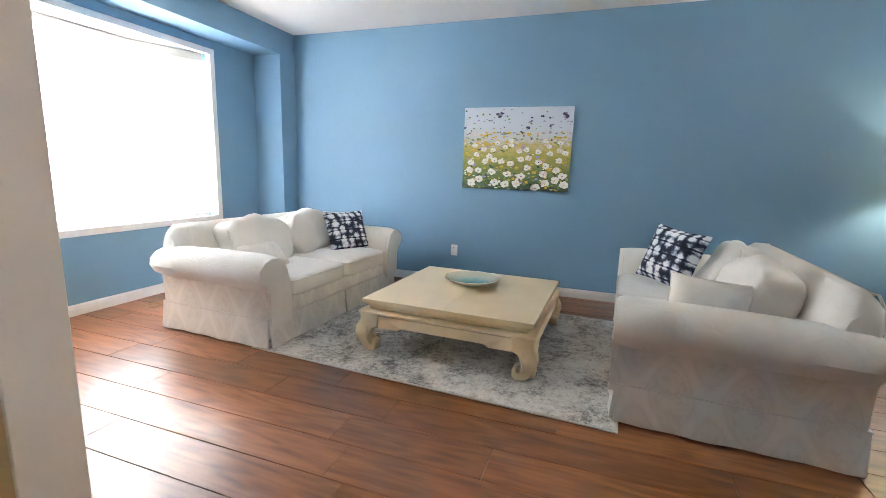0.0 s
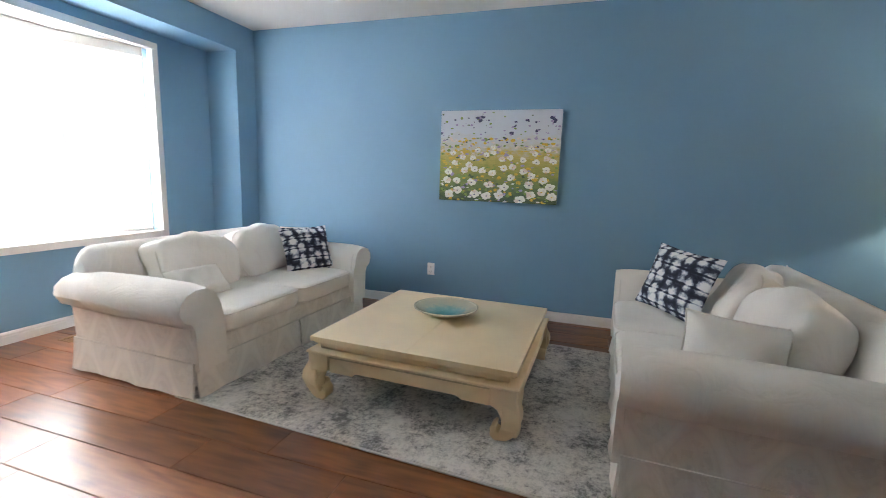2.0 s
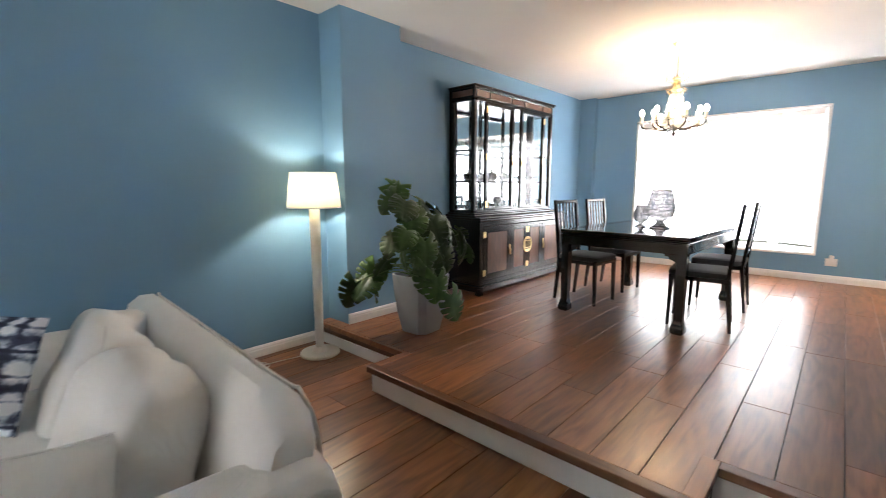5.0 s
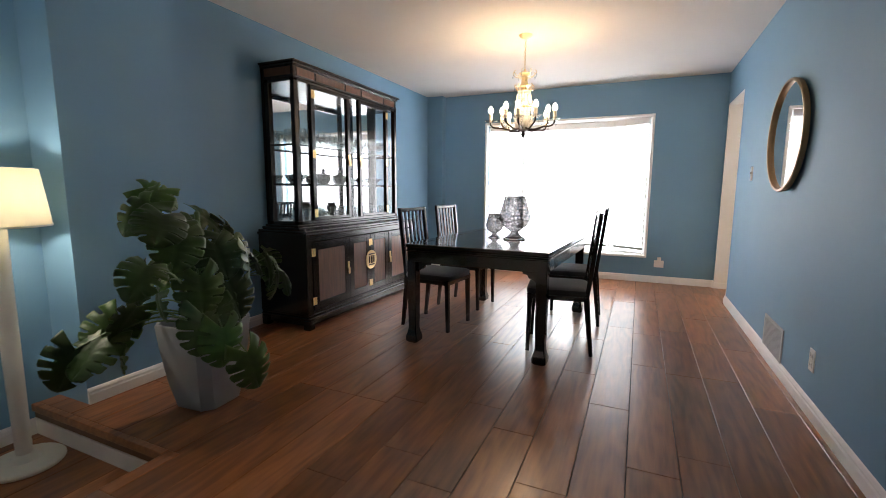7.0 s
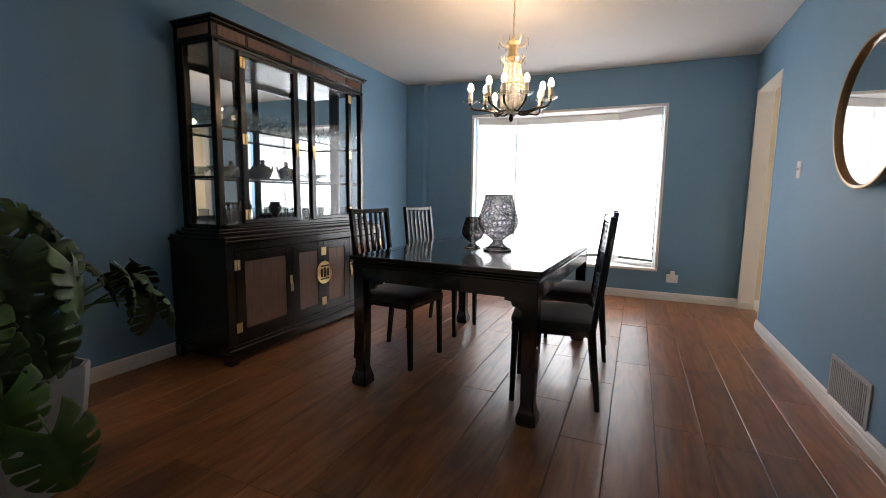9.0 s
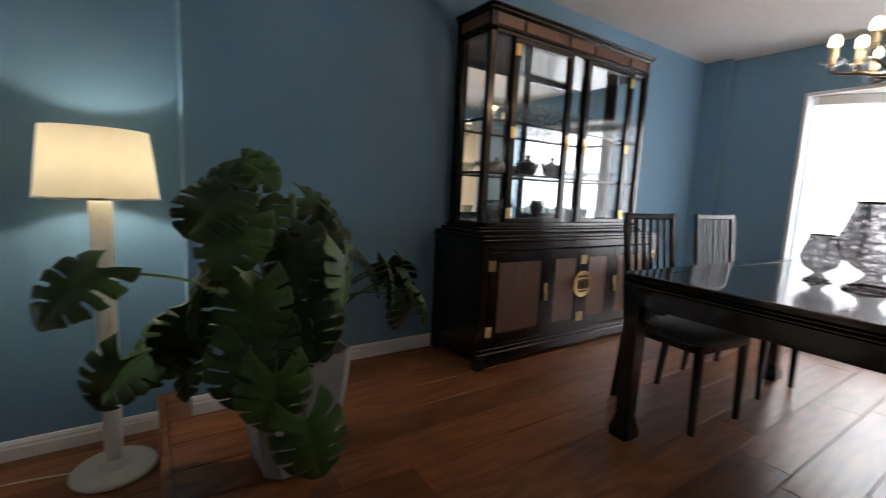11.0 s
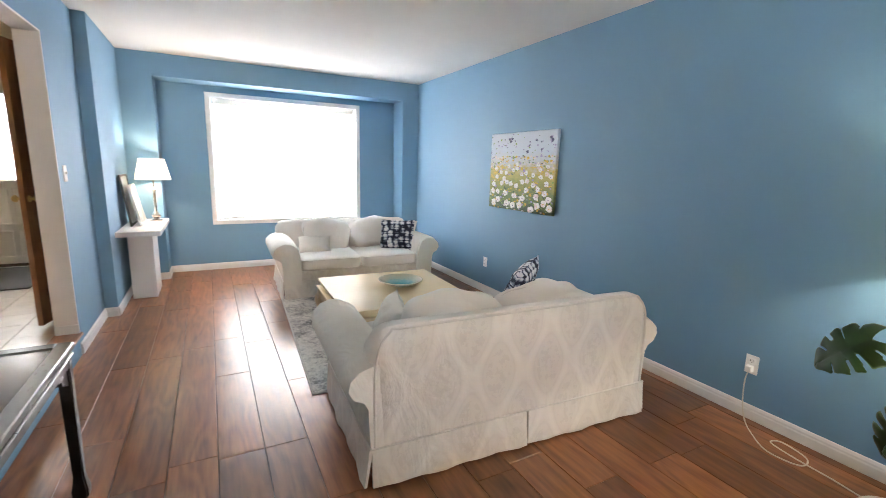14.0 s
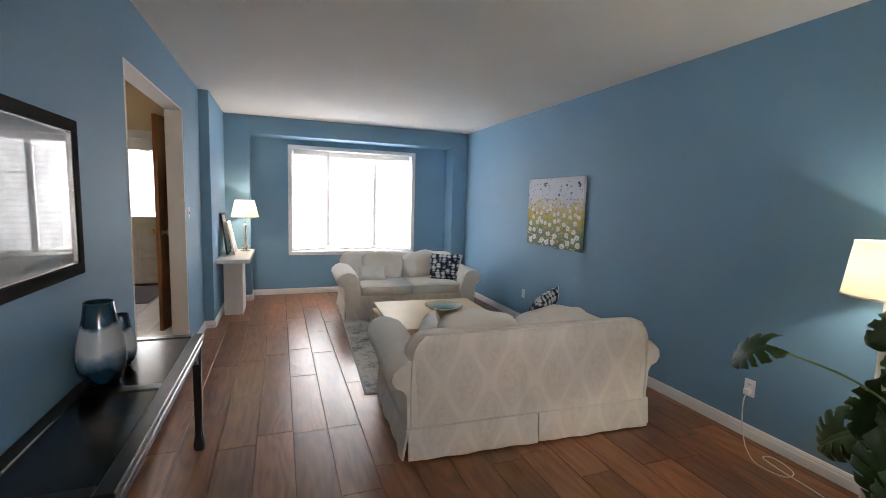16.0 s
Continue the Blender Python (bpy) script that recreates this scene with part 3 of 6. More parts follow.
def rug_cloth(name):
    m, n, l, b = shader(name)
    big = noise_tex(n, l, 3.2, 5, 0.7)
    small = noise_tex(n, l, 38, 7, 0.85)
    mx = n.new("ShaderNodeMix")
    mx.inputs[0].default_value = 0.55
    l.new(big, mx.inputs[2])
    l.new(small, mx.inputs[3])
    l.new(ramp(n, l, mx.outputs[0], [(0.37, (0.08, 0.078, 0.078)), (0.44, (0.24, 0.232, 0.225)), (0.49, (0.55, 0.525, 0.49)), (0.56, (0.76, 0.73, 0.68))]), b.inputs["Base Color"])
    b.inputs["Roughness"].default_value = 0.95
    b.inputs["Sheen Weight"].default_value = 0.2
    bump(n, l, b, noise_tex(n, l, 300, 3), 0.6, 0.004)
    return m


def leaf_skin(name, dark, light):
    m, n, l, b = shader(name)
    info = n.new("ShaderNodeObjectInfo")
    f = noise_tex(n, l, 9, 3)
    col = ramp(n, l, f, [(0.3, dark), (0.75, light)])
    hs = n.new("ShaderNodeHueSaturation")
    l.new(col, hs.inputs["Color"])
    mr = n.new("ShaderNodeMapRange")
    mr.inputs["To Min"].default_value, mr.inputs["To Max"].default_value = 0.6, 1.6
    l.new(info.outputs["Random"], mr.inputs["Value"])
    l.new(mr.outputs[0], hs.inputs["Value"])
    l.new(hs.outputs[0], b.inputs["Base Color"])
    b.inputs["Roughness"].default_value = 0.42
    b.inputs["Specular IOR Level"].default_value = 0.36
    tl = n.new("ShaderNodeBsdfTranslucent")
    tl.inputs[0].default_value = (0.10, 0.22, 0.03, 1)
    mx = n.new("ShaderNodeMixShader")
    mx.inputs[0].default_value = 0.12
    l.new(b.outputs[0], mx.inputs[1])
    l.new(tl.outputs[0], mx.inputs[2])
    l.new(mx.outputs[0], n["Material Output"].inputs[0])
    bump(n, l, b, noise_tex(n, l, 24, 3), 0.25, 0.004)
    return m


def canvas_paint(name, z0, z1):
    """Painted meadow ground: pale sky, ochre band, green foot, in broken brush strokes."""
    m, n, l, b = shader(name)
    co = n.new("ShaderNodeTexCoord")
    sp = n.new("ShaderNodeSeparateXYZ")
    l.new(co.outputs["Object"], sp.inputs[0])
    mr = n.new("ShaderNodeMapRange")
    mr.inputs["From Min"].default_value, mr.inputs["From Max"].default_value = z0, z1
    l.new(sp.outputs[2], mr.inputs["Value"])
    f = noise_tex(n, l, 13, 5, 0.7, (1, 1, 2.2))
    k = n.new("ShaderNodeMath")
    k.operation = "MULTIPLY_ADD"
    l.new(f, k.inputs[0])
    k.inputs[1].default_value = 0.5
    l.new(mr.outputs[0], k.inputs[2])
    l.new(ramp(n, l, k.outputs[0], [(0.25, (0.045, 0.085, 0.045)), (0.44, (0.15, 0.21, 0.07)), (0.60, (0.33, 0.32, 0.07)), (0.76, (0.52, 0.43, 0.12)), (0.88, (0.58, 0.59, 0.57)), (1.0, (0.60, 0.66, 0.74))]), b.inputs["Base Color"])
    b.inputs["Roughness"].default_value = 0.6
    bump(n, l, b, noise_tex(n, l, 60, 4), 0.5, 0.003)
    return m


M_SOFA = damask("cream_damask", (0.93, 0.89, 0.83), (0.765, 0.72, 0.665))
M_CUSHION = cotton("cream_cotton", (0.92, 0.89, 0.84), 0.03)
M_TWILL = cotton("cream_twill", (0.91, 0.875, 0.82), 0.03)
M_PIPING = cotton("cream_piping", (0.82, 0.785, 0.735))
for _m in (M_SOFA, M_CUSHION, M_TWILL):
    # slack cloth: soft creases over the fine weave
    _n, _l = _m.node_tree.nodes, _m.node_tree.links
    _fine = [q for q in _n if q.bl_idname == "ShaderNodeBump"][0]
    _crease = _n.new("ShaderNodeBump")
    _crease.inputs["Strength"].default_value, _crease.inputs["Distance"].default_value = 0.5, 0.02
    _l.new(noise_tex(_n, _l, 6.5, 3, 0.55, (1.0, 1.0, 0.6), "Object", 1.4), _crease.inputs["Height"])
    _l.new(_crease.outputs[0], _fine.inputs["Normal"])
M_DYE = tie_dye("navy_tie_dye")
M_TABLE = plain("pale_yellow_lacquer", (0.93, 0.755, 0.49), 0.33, vary=0.05, scale=3, bumpy=0)
M_TGROOVE = plain("table_groove", (0.66, 0.53, 0.33), 0.5)
M_RUG = rug_cloth("distressed_grey_pile")
M_RUGEDGE = cotton("rug_binding", (0.62, 0.60, 0.57))


def bowl_glaze(name):
    """Sea-green pooled in the middle, sandy towards the rim, broken by crackle."""
    m, n, l, b = shader(name)
    co = n.new("ShaderNodeTexCoord")
    le = n.new("ShaderNodeVectorMath")
    le.operation = "LENGTH"
    l.new(co.outputs["Object"], le.inputs[0])
    k = n.new("ShaderNodeMath")
    k.operation = "MULTIPLY_ADD"
    l.new(noise_tex(n, l, 28, 5, 0.7), k.inputs[0])
    k.inputs[1].default_value = 0.11
    l.new(le.outputs["Value"], k.inputs[2])
    l.new(ramp(n, l, k.outputs[0], [(0.10, (0.10, 0.30, 0.34)), (0.16, (0.26, 0.44, 0.44)), (0.205, (0.50, 0.52, 0.42)), (0.25, (0.60, 0.56, 0.42))]), b.inputs["Base Color"])
    b.inputs["Roughness"].default_value = 0.12
    b.inputs["Coat Weight"].default_value = 0.4
    return m


M_CERAMIC = bowl_glaze("celadon_glaze")
M_CERRIM = plain("sand_glaze", (0.62, 0.58, 0.44), 0.25, vary=0.2, scale=40)
M_LAMPWHITE = plain("white_lamp_paint", (0.80, 0.78, 0.72), 0.4, vary=0.03)
M_SHADE = cloth_through("cream_lampshade", (0.93, 0.82, 0.58), 0.14)
M_SHADEW = cloth_through("white_lampshade", (0.95, 0.93, 0.88), 0.55)
M_BULB = emit("bulb_glow", (1.0, 0.85, 0.62), 14.0)
M_LEAF = leaf_skin("monstera_leaf", (0.014, 0.036, 0.009), (0.052, 0.110, 0.022))
M_STEM = plain("green_stem", (0.10, 0.17, 0.05), 0.45, vary=0.2)
M_POT = plain("grey_pot", (0.30, 0.315, 0.335), 0.55, vary=0.08, scale=5)
M_SOIL = plain("dark_soil", (0.018, 0.013, 0.010), 0.95, vary=0.5, scale=60, bumpy=0.9, fine=90)
M_PANEL = wood("burl_walnut_panel", (0.058, 0.022, 0.010), (0.135, 0.054, 0.024), 0.40, "Z", 1.2, True, 0.2)
M_EBONY = plain("ebonised_wood", (0.009, 0.006, 0.005), 0.22, vary=0.25, scale=7, bumpy=0.05, fine=140, coat=0.1)
M_EBONY.node_tree.nodes["Principled BSDF"].inputs["Specular IOR Level"].default_value = 0.4
M_SEAT = cotton("charcoal_seat_cloth", (0.022, 0.022, 0.024), 0.2)
M_SILVER = plain("mercury_glass", (0.62, 0.60, 0.58), 0.12, 0.85, vary=0.35, scale=24, bumpy=0.5, fine=45)
M_CLEAR = pane_glass("clear_glassware", (0.88, 0.91, 0.91), 0.16)
M_IRON = plain("dark_bronze", (0.05, 0.035, 0.025), 0.35, 0.8, vary=0.2)
M_GILT = plain("pale_gilt", (0.75, 0.60, 0.36), 0.3, 0.9, vary=0.15)
M_CANDLE = plain("candle_sleeve", (0.86, 0.80, 0.68), 0.5)
M_CHROME = plain("brushed_nickel", (0.70, 0.68, 0.65), 0.25, 1.0, vary=0.05)
M_DOORW = plain("white_door_paint", (0.74, 0.74, 0.74), 0.4, vary=0.03)
M_OAKDOOR = wood("brown_pine_door", (0.13, 0.048, 0.018), (0.29, 0.12, 0.045), 0.4, "Z", 0.7, False, 0.1)
M_MAT = plain("black_door_mat", (0.015, 0.014, 0.014), 0.95, vary=0.3, scale=40, bumpy=0.9)
M_BLUEGLASS = plain("deep_blue_glaze", (0.012, 0.045, 0.075), 0.10, vary=0.4, scale=9, coat=0.6, bumpy=0)
M_PAPER = plain("white_mat_board", (0.80, 0.80, 0.79), 0.8, vary=0.02)
M_PRINT = plain("grey_print", (0.42, 0.43, 0.43), 0.8, vary=0.5, scale=5)
M_CORD = plain("white_cord", (0.70, 0.66, 0.58), 0.5)
M_REGISTER = plain("brass_brown_register", (0.36, 0.22, 0.11), 0.4, 0.3)

# ---------------------------------------------------------------- soft shapes


def superbox(a, b, c, e1=0.28, e2=0.28, nu=28, nv=16, wob=0.0, seed=0, m=None, bm=None):
    """A rounded cushion body of half sizes a, b, c."""
    bm = bm or bmesh.new()

    def pw(v, e):
        return math.copysign(abs(v) ** e, v)

    rows = []
    for j in range(1, nv):
        p = -math.pi / 2 + math.pi * j / nv
        row = []
        for i in range(nu):
            q = 2 * math.pi * i / nu
            v = Vector((a * pw(math.cos(p), e1) * pw(math.cos(q), e2), b * pw(math.cos(p), e1) * pw(math.sin(q), e2), c * pw(math.sin(p), e1)))
            if wob:
                k = noise.noise(Vector((v.x * 5 + seed, v.y * 5, v.z * 5))) * wob
                v += v.normalized() * k
            row.append(bm.verts.new(v))
        rows.append(row)
    lo, hi = bm.verts.new((0, 0, -c)), bm.verts.new((0, 0, c))
    for r0, r1 in zip(rows, rows[1:]):
        for i in range(nu):
            j = (i + 1) % nu
            bm.faces.new((r0[i], r0[j], r1[j], r1[i]))
    for i in range(nu):
        j = (i + 1) % nu
        bm.faces.new((lo, rows[0][j], rows[0][i]))
        bm.faces.new((hi, rows[-1][i], rows[-1][j]))
    if m is not None:
        bmesh.ops.transform(bm, matrix=m, verts=[v for r in rows for v in r] + [lo, hi])
    return bm


def pillow_mesh(w, h, t, seed=0, n=22):
    """A knife-edge pillow lying in x, y, fat in the middle, with slightly drawn-in sides."""
    bm = bmesh.new()
    grids = []
    for side in (1, -1):
        g = []
        for j in range(n + 1):
            row = []
            for i in range(n + 1):
                u, v = 2 * i / n - 1, 2 * j / n - 1
                k = max(0.0, (1 - u ** 4) * (1 - v ** 4)) ** 0.62
                x = u * w / 2 * (1 - 0.07 * (1 - v * v)) if abs(u) > 0.0 else 0
                y = v * h / 2 * (1 - 0.07 * (1 - u * u))
                z = side * t / 2 * k + 0.012 * noise.noise(Vector((u * 2.2 + seed, v * 2.2, side))) * k
                row.append(bm.verts.new((x, y, z)))
            g.append(row)
        grids.append(g)
        for j in range(n):
            for i in range(n):
                q = (g[j][i], g[j][i + 1], g[j + 1][i + 1], g[j + 1][i])
                bm.faces.new(q if side > 0 else tuple(reversed(q)))
    bmesh.ops.remove_doubles(bm, verts=bm.verts, dist=0.0005)
    return bm


def pillow_rim(w, h, n=14):
    pts = []
    for k in range(4):
        for i in range(n):
            s = 2 * i / n - 1
            u, v = ((s, -1), (1, s), (-s, 1), (-1, -s))[k]
            pts.append((u * w / 2 * (1 - 0.07 * (1 - v * v)), v * h / 2 * (1 - 0.07 * (1 - u * u)), 0))
    pts.append(pts[0])
    return pts


def throw_pillow(name, m, w, h, t, mat, label, seed=0):
    e = new(name)
    e.matrix_basis = m
    tagged(e, label, "pillow")
    part("cover", pillow_mesh(w, h, t, seed), mat, e, "", True)
    part("seam", tube(pillow_rim(w * 1.005, h * 1.005), 0.0045, 6), M_PIPING if mat is M_CUSHION else mat, e, "", True)
    return e


# ---------------------------------------------------------------- sofas


def sofa(m, label):
    """A two-seat sofa with rolled arms, loose cushions and a skirt; front towards +x."""
    e = new("sofa")
    e.matrix_basis = m
    tagged(e, label, "sofa", "cream sofas")
    HX, HY = 0.50, 0.86
    part("base", box(-0.42, -0.835, 0.05, 0.455, 0.835, 0.31, 0.03, 3), M_SOFA, e, "", True)
    # back: a leaning slab with a rolled top and rounded shoulders
    bm = bmesh.new()
    prof = [(-0.495, 0.16), (-0.497, 0.45), (-0.505, 0.66), (-0.492, 0.718), (-0.455, 0.754), (-0.40, 0.755), (-0.355, 0.722), (-0.33, 0.65), (-0.29, 0.42), (-0.27, 0.25), (-0.28, 0.16)]
    rings = []
    ny = 40
    for i in range(ny + 1):
        y = -HY + 0.015 + (2 * HY - 0.03) * i / ny
        edge = min(1.0, (HY - 0.015 - abs(y)) / 0.13)
        drop = 0.085 * (1 - math.sqrt(max(0, 1 - (1 - edge) ** 2)))
        soft = 0.04 * (1 - math.sqrt(max(0, 1 - (1 - min(1, edge * 1.4)) ** 2)))
        ring = []
        for x, z in prof:
            zz = z - drop * max(0, (z - 0.45) / 0.32)
            xx = x + (-0.40 - x) * soft * 9
            ring.append(bm.verts.new((xx, y, zz + 0.004 * noise.noise(Vector((x * 4, y * 4, 1))))))
        rings.append(ring)
    for r0, r1 in zip(rings, rings[1:]):
        for k in range(len(prof)):
            j = (k + 1) % len(prof)
            bm.faces.new((r0[k], r1[k], r1[j], r0[j]))
    bm.faces.new(rings[0])
    bm.faces.new(list(reversed(rings[-1])))
    bmesh.ops.recalc_face_normals(bm, faces=bm.faces)
    for f in bm.faces:
        f.material_index = 0 if f.normal.x < -0.4 and abs(f.normal.y) < 0.5 else 1
    part("backrest", bm, [M_SOFA, M_TWILL], e, "", True)
    edge_line = [(-0.496, -HY + 0.03, 0.20), (-0.497, -HY + 0.035, 0.60), (-0.485, -HY + 0.10, 0.735), (-0.475, -HY + 0.2, 0.744), (-0.475, 0, 0.746), (-0.475, HY - 0.2, 0.744), (-0.485, HY - 0.10, 0.735), (-0.497, HY - 0.035, 0.60), (-0.496, HY - 0.03, 0.20)]
    part("back_piping", tube(curve_points(edge_line, 6), 0.006, 6), M_PIPING, e, "", True)
    # arms: a panel below and a fat roll on top, swelling outwards
    for s in (-1, 1):
        bm = bmesh.new()
        sec = [(0.665, 0.16), (0.665, 0.40), (0.675, 0.53), (0.71, 0.61), (0.77, 0.648), (0.84, 0.652), (0.905, 0.625), (0.952, 0.57), (0.962, 0.505), (0.935, 0.445), (0.885, 0.415), (0.858, 0.39), (0.848, 0.16)]
        rings = []
        nx = 22
        for i in range(nx + 1):
            x = -0.492 + 0.992 * i / nx
            u = i / nx
            rnd_ = 0.035 * max(0, (u - 0.86) / 0.14) ** 2 + 0.03 * max(0, (0.05 - u) / 0.05) ** 2
            fall = -0.03 - 0.02 * (1 - u) + 0.01 * math.sin(u * math.pi)
            ring = []
            cy, cz = 0.82, 0.52
            for y, z in sec:
                yy, zz = y, z + fall * max(0, (z - 0.4) / 0.25)
                if z > 0.41:
                    yy += (cy - y) * rnd_ * 4
                    zz += (cz - zz) * rnd_ * 4
                ring.append(bm.verts.new((x, s * yy, zz)))
            rings.append(ring)
        for r0, r1 in zip(rings, rings[1:]):
            for k in range(len(sec)):
                j = (k + 1) % len(sec)
                bm.faces.new((r0[k], r0[j], r1[j], r1[k]))
        bm.faces.new(rings[0])
        bm.faces.new(list(reversed(rings[-1])))
        bmesh.ops.recalc_face_normals(bm, faces=bm.faces)
        for f in bm.faces:
            f.material_index = 0 if f.calc_center_median().z < 0.39 and f.normal.y * s > 0.5 else 1
        arm = part("arm", bm, [M_SOFA, M_TWILL], e, "", True)
        scroll = [(0.468, s * y, z - 0.03 * max(0, (z - 0.4) / 0.25)) for y, z in ((0.675, 0.20), (0.675, 0.42), (0.70, 0.56), (0.76, 0.612), (0.83, 0.618), (0.90, 0.585), (0.928, 0.51), (0.905, 0.455), (0.862, 0.425), (0.842, 0.20))]
        part("arm_piping", tube(curve_points(scroll, 4), 0.005, 6), M_PIPING, arm, "", True)
    # seat cushions, back cushions
    for s in (-1, 1):
        c = part("seat_cushion", superbox(0.385, 0.333, 0.078, 0.34, 0.2, 36, 14, 0.012, 3 + s, Matrix.Translation((0.115, s * 0.333, 0.372))), M_CUSHION, e, "", True)
        ring = [(0.115 + 0.386 * math.copysign(abs(math.cos(a)) ** 0.2, math.cos(a)), s * 0.333 + 0.334 * math.copysign(abs(math.sin(a)) ** 0.2, math.sin(a)), 0.418) for a in [2 * math.pi * i / 40 for i in range(41)]]
        part("cushion_piping", tube(ring, 0.004, 5), M_PIPING, c, "", True)
        mm = Matrix.Translation((-0.165, s * 0.282, 0.575)) @ Matrix.Rotation(radians(-24), 4, "Y") @ Matrix.Rotation(radians(s * 4), 4, "X") @ Matrix.Rotation(radians(s * 5), 4, "Z")
        c = part("back_cushion", superbox(0.138, 0.290, 0.215, 0.60, 0.42, 56, 32, 0.06, 11 + s * 4, mm), M_CUSHION, e, "", True)
        for dx in (0.05,):
            loop = [mm @ Vector((dx, 0.266 * math.copysign(abs(math.cos(a)) ** 0.45, math.cos(a)), 0.196 * math.copysign(abs(math.sin(a)) ** 0.45, math.sin(a)))) for a in [2 * math.pi * i / 44 for i in range(45)]]
            part("cushion_piping", tube(loop, 0.0045, 5), M_PIPING, c, "", True)
    # skirt: flat panels with open pleats at the corners and the middle
    def panel(p0, p1, out):
        p0, p1, o = Vector(p0), Vector(p1), Vector(out)
        b2 = bmesh.new()
        k = 14
        cols = []
        for i in range(k + 1):
            q = p0.lerp(p1, i / k)
            w = 0.006 * math.sin(i * 1.7) + 0.004 * math.sin(i * 0.8 + 1)
            cols.append([b2.verts.new(q + o * d + Vector((0, 0, z))) for d, z in ((0.010, 0.197), (0.018 + w * 0.3, 0.11), (0.030 + w, 0.012), (0.018 + w, 0.012), (-0.006, 0.193))])
        for c0, c1 in zip(cols, cols[1:]):
            for a in range(5):
                b_ = (a + 1) % 5
                b2.faces.new((c0[a], c0[b_], c1[b_], c1[a]))
        b2.faces.new(cols[0])
        b2.faces.new(list(reversed(cols[-1])))
        bmesh.ops.recalc_face_normals(b2, faces=b2.faces)
        return part("skirt_panel", b2, M_SOFA, e, "", True)

    panel((0.462, -0.845, 0), (0.462, -0.006, 0), (1, 0, 0))
    panel((0.462, 0.006, 0), (0.462, 0.845, 0), (1, 0, 0))
    panel((-0.497, -0.845, 0), (-0.497, -0.006, 0), (-1, 0, 0))
    panel((-0.497, 0.006, 0), (-0.497, 0.845, 0), (-1, 0, 0))
    panel((-0.505, -0.848, 0), (0.468, -0.848, 0), (0, -1, 0))
    panel((-0.505, 0.848, 0), (0.468, 0.848, 0), (0, 1, 0))
    loop = [(0.470, -0.855, 0.199), (0.470, 0.855, 0.199), (-0.506, 0.855, 0.199), (-0.506, -0.855, 0.199), (0.470, -0.855, 0.199)]
    for p, q in zip(loop, loop[1:]):
        part("skirt_piping", tube([p, q], 0.0045, 6), M_PIPING, e, "", True)
    for y in (-0.74, 0.74):
        for x in (-0.42, 0.40):
            part("foot", lathe([(0.018, 0.0), (0.024, 0.05)], 10, True, None, Matrix.Translation((x, y, 0))), M_EBONY, e)
    return e


S1 = pose(-0.145, 5.05, 0, 0, 0, -2.5)
S2 = pose(2.90, 4.985, 0, 0, 0, 177.3)
sofa(S1, "cream damask two-seat sofa with rolled arms before the window")
sofa(S2, "cream damask two-seat sofa with its back to the dining room")


def on_sofa(S, x, y, z, rx, ry, rz):
    return S @ pose(x, y, z, rx, ry, rz)


throw_pillow("throw_pillow", on_sofa(S1, 0.13, 0.54, 0.60, 66, 0, 66), 0.42, 0.39, 0.13, M_DYE, "navy and white tie-dye pillow standing on the sofa", 1)
throw_pillow("throw_pillow", on_sofa(S1, 0.07, -0.46, 0.52, 46, 0, 84), 0.36, 0.23, 0.13, M_CUSHION, "small plain cream pillow against the sofa cushions", 2)
throw_pillow("throw_pillow", on_sofa(S1, -0.01, 0.66, 0.60, 72, 0, 40), 0.36, 0.34, 0.13, M_CUSHION, "plain cream pillow behind the tie-dye pillow", 7)
throw_pillow("throw_pillow", pose(2.75, 5.37, 0.65, 70, 4, -54), 0.46, 0.40, 0.13, M_DYE, "navy and white tie-dye pillow tilted on the sofa", 4)
throw_pillow("throw_pillow", pose(2.79, 4.42, 0.565, 64, 3, -14), 0.37, 0.29, 0.14, M_CUSHION, "plain cream pillow leaning beside the sofa arm", 5)

# ---------------------------------------------------------------- rug, coffee table, bowl
rug = new("area_rug")
rug.matrix_basis = pose(1.33, 4.95, 0.0, 0, 0, -3.0)
tagged(rug, "grey and ivory distressed pile rug under the coffee table", "rug")
part("rug_field", box(-1.12, -0.84, 0.001, 1.12, 0.84, 0.011, 0.003), M_RUG, rug)
part("binding", boxes((-1.132, -0.852, 0.001, 1.132, -0.84, 0.009, 0.002), (-1.132, 0.84, 0.001, 1.132, 0.852, 0.009, 0.002), (-1.132, -0.84, 0.001, -1.12, 0.84, 0.009, 0.002), (1.12, -0.84, 0.001, 1.132, 0.84, 0.009, 0.002)), M_RUGEDGE, rug)


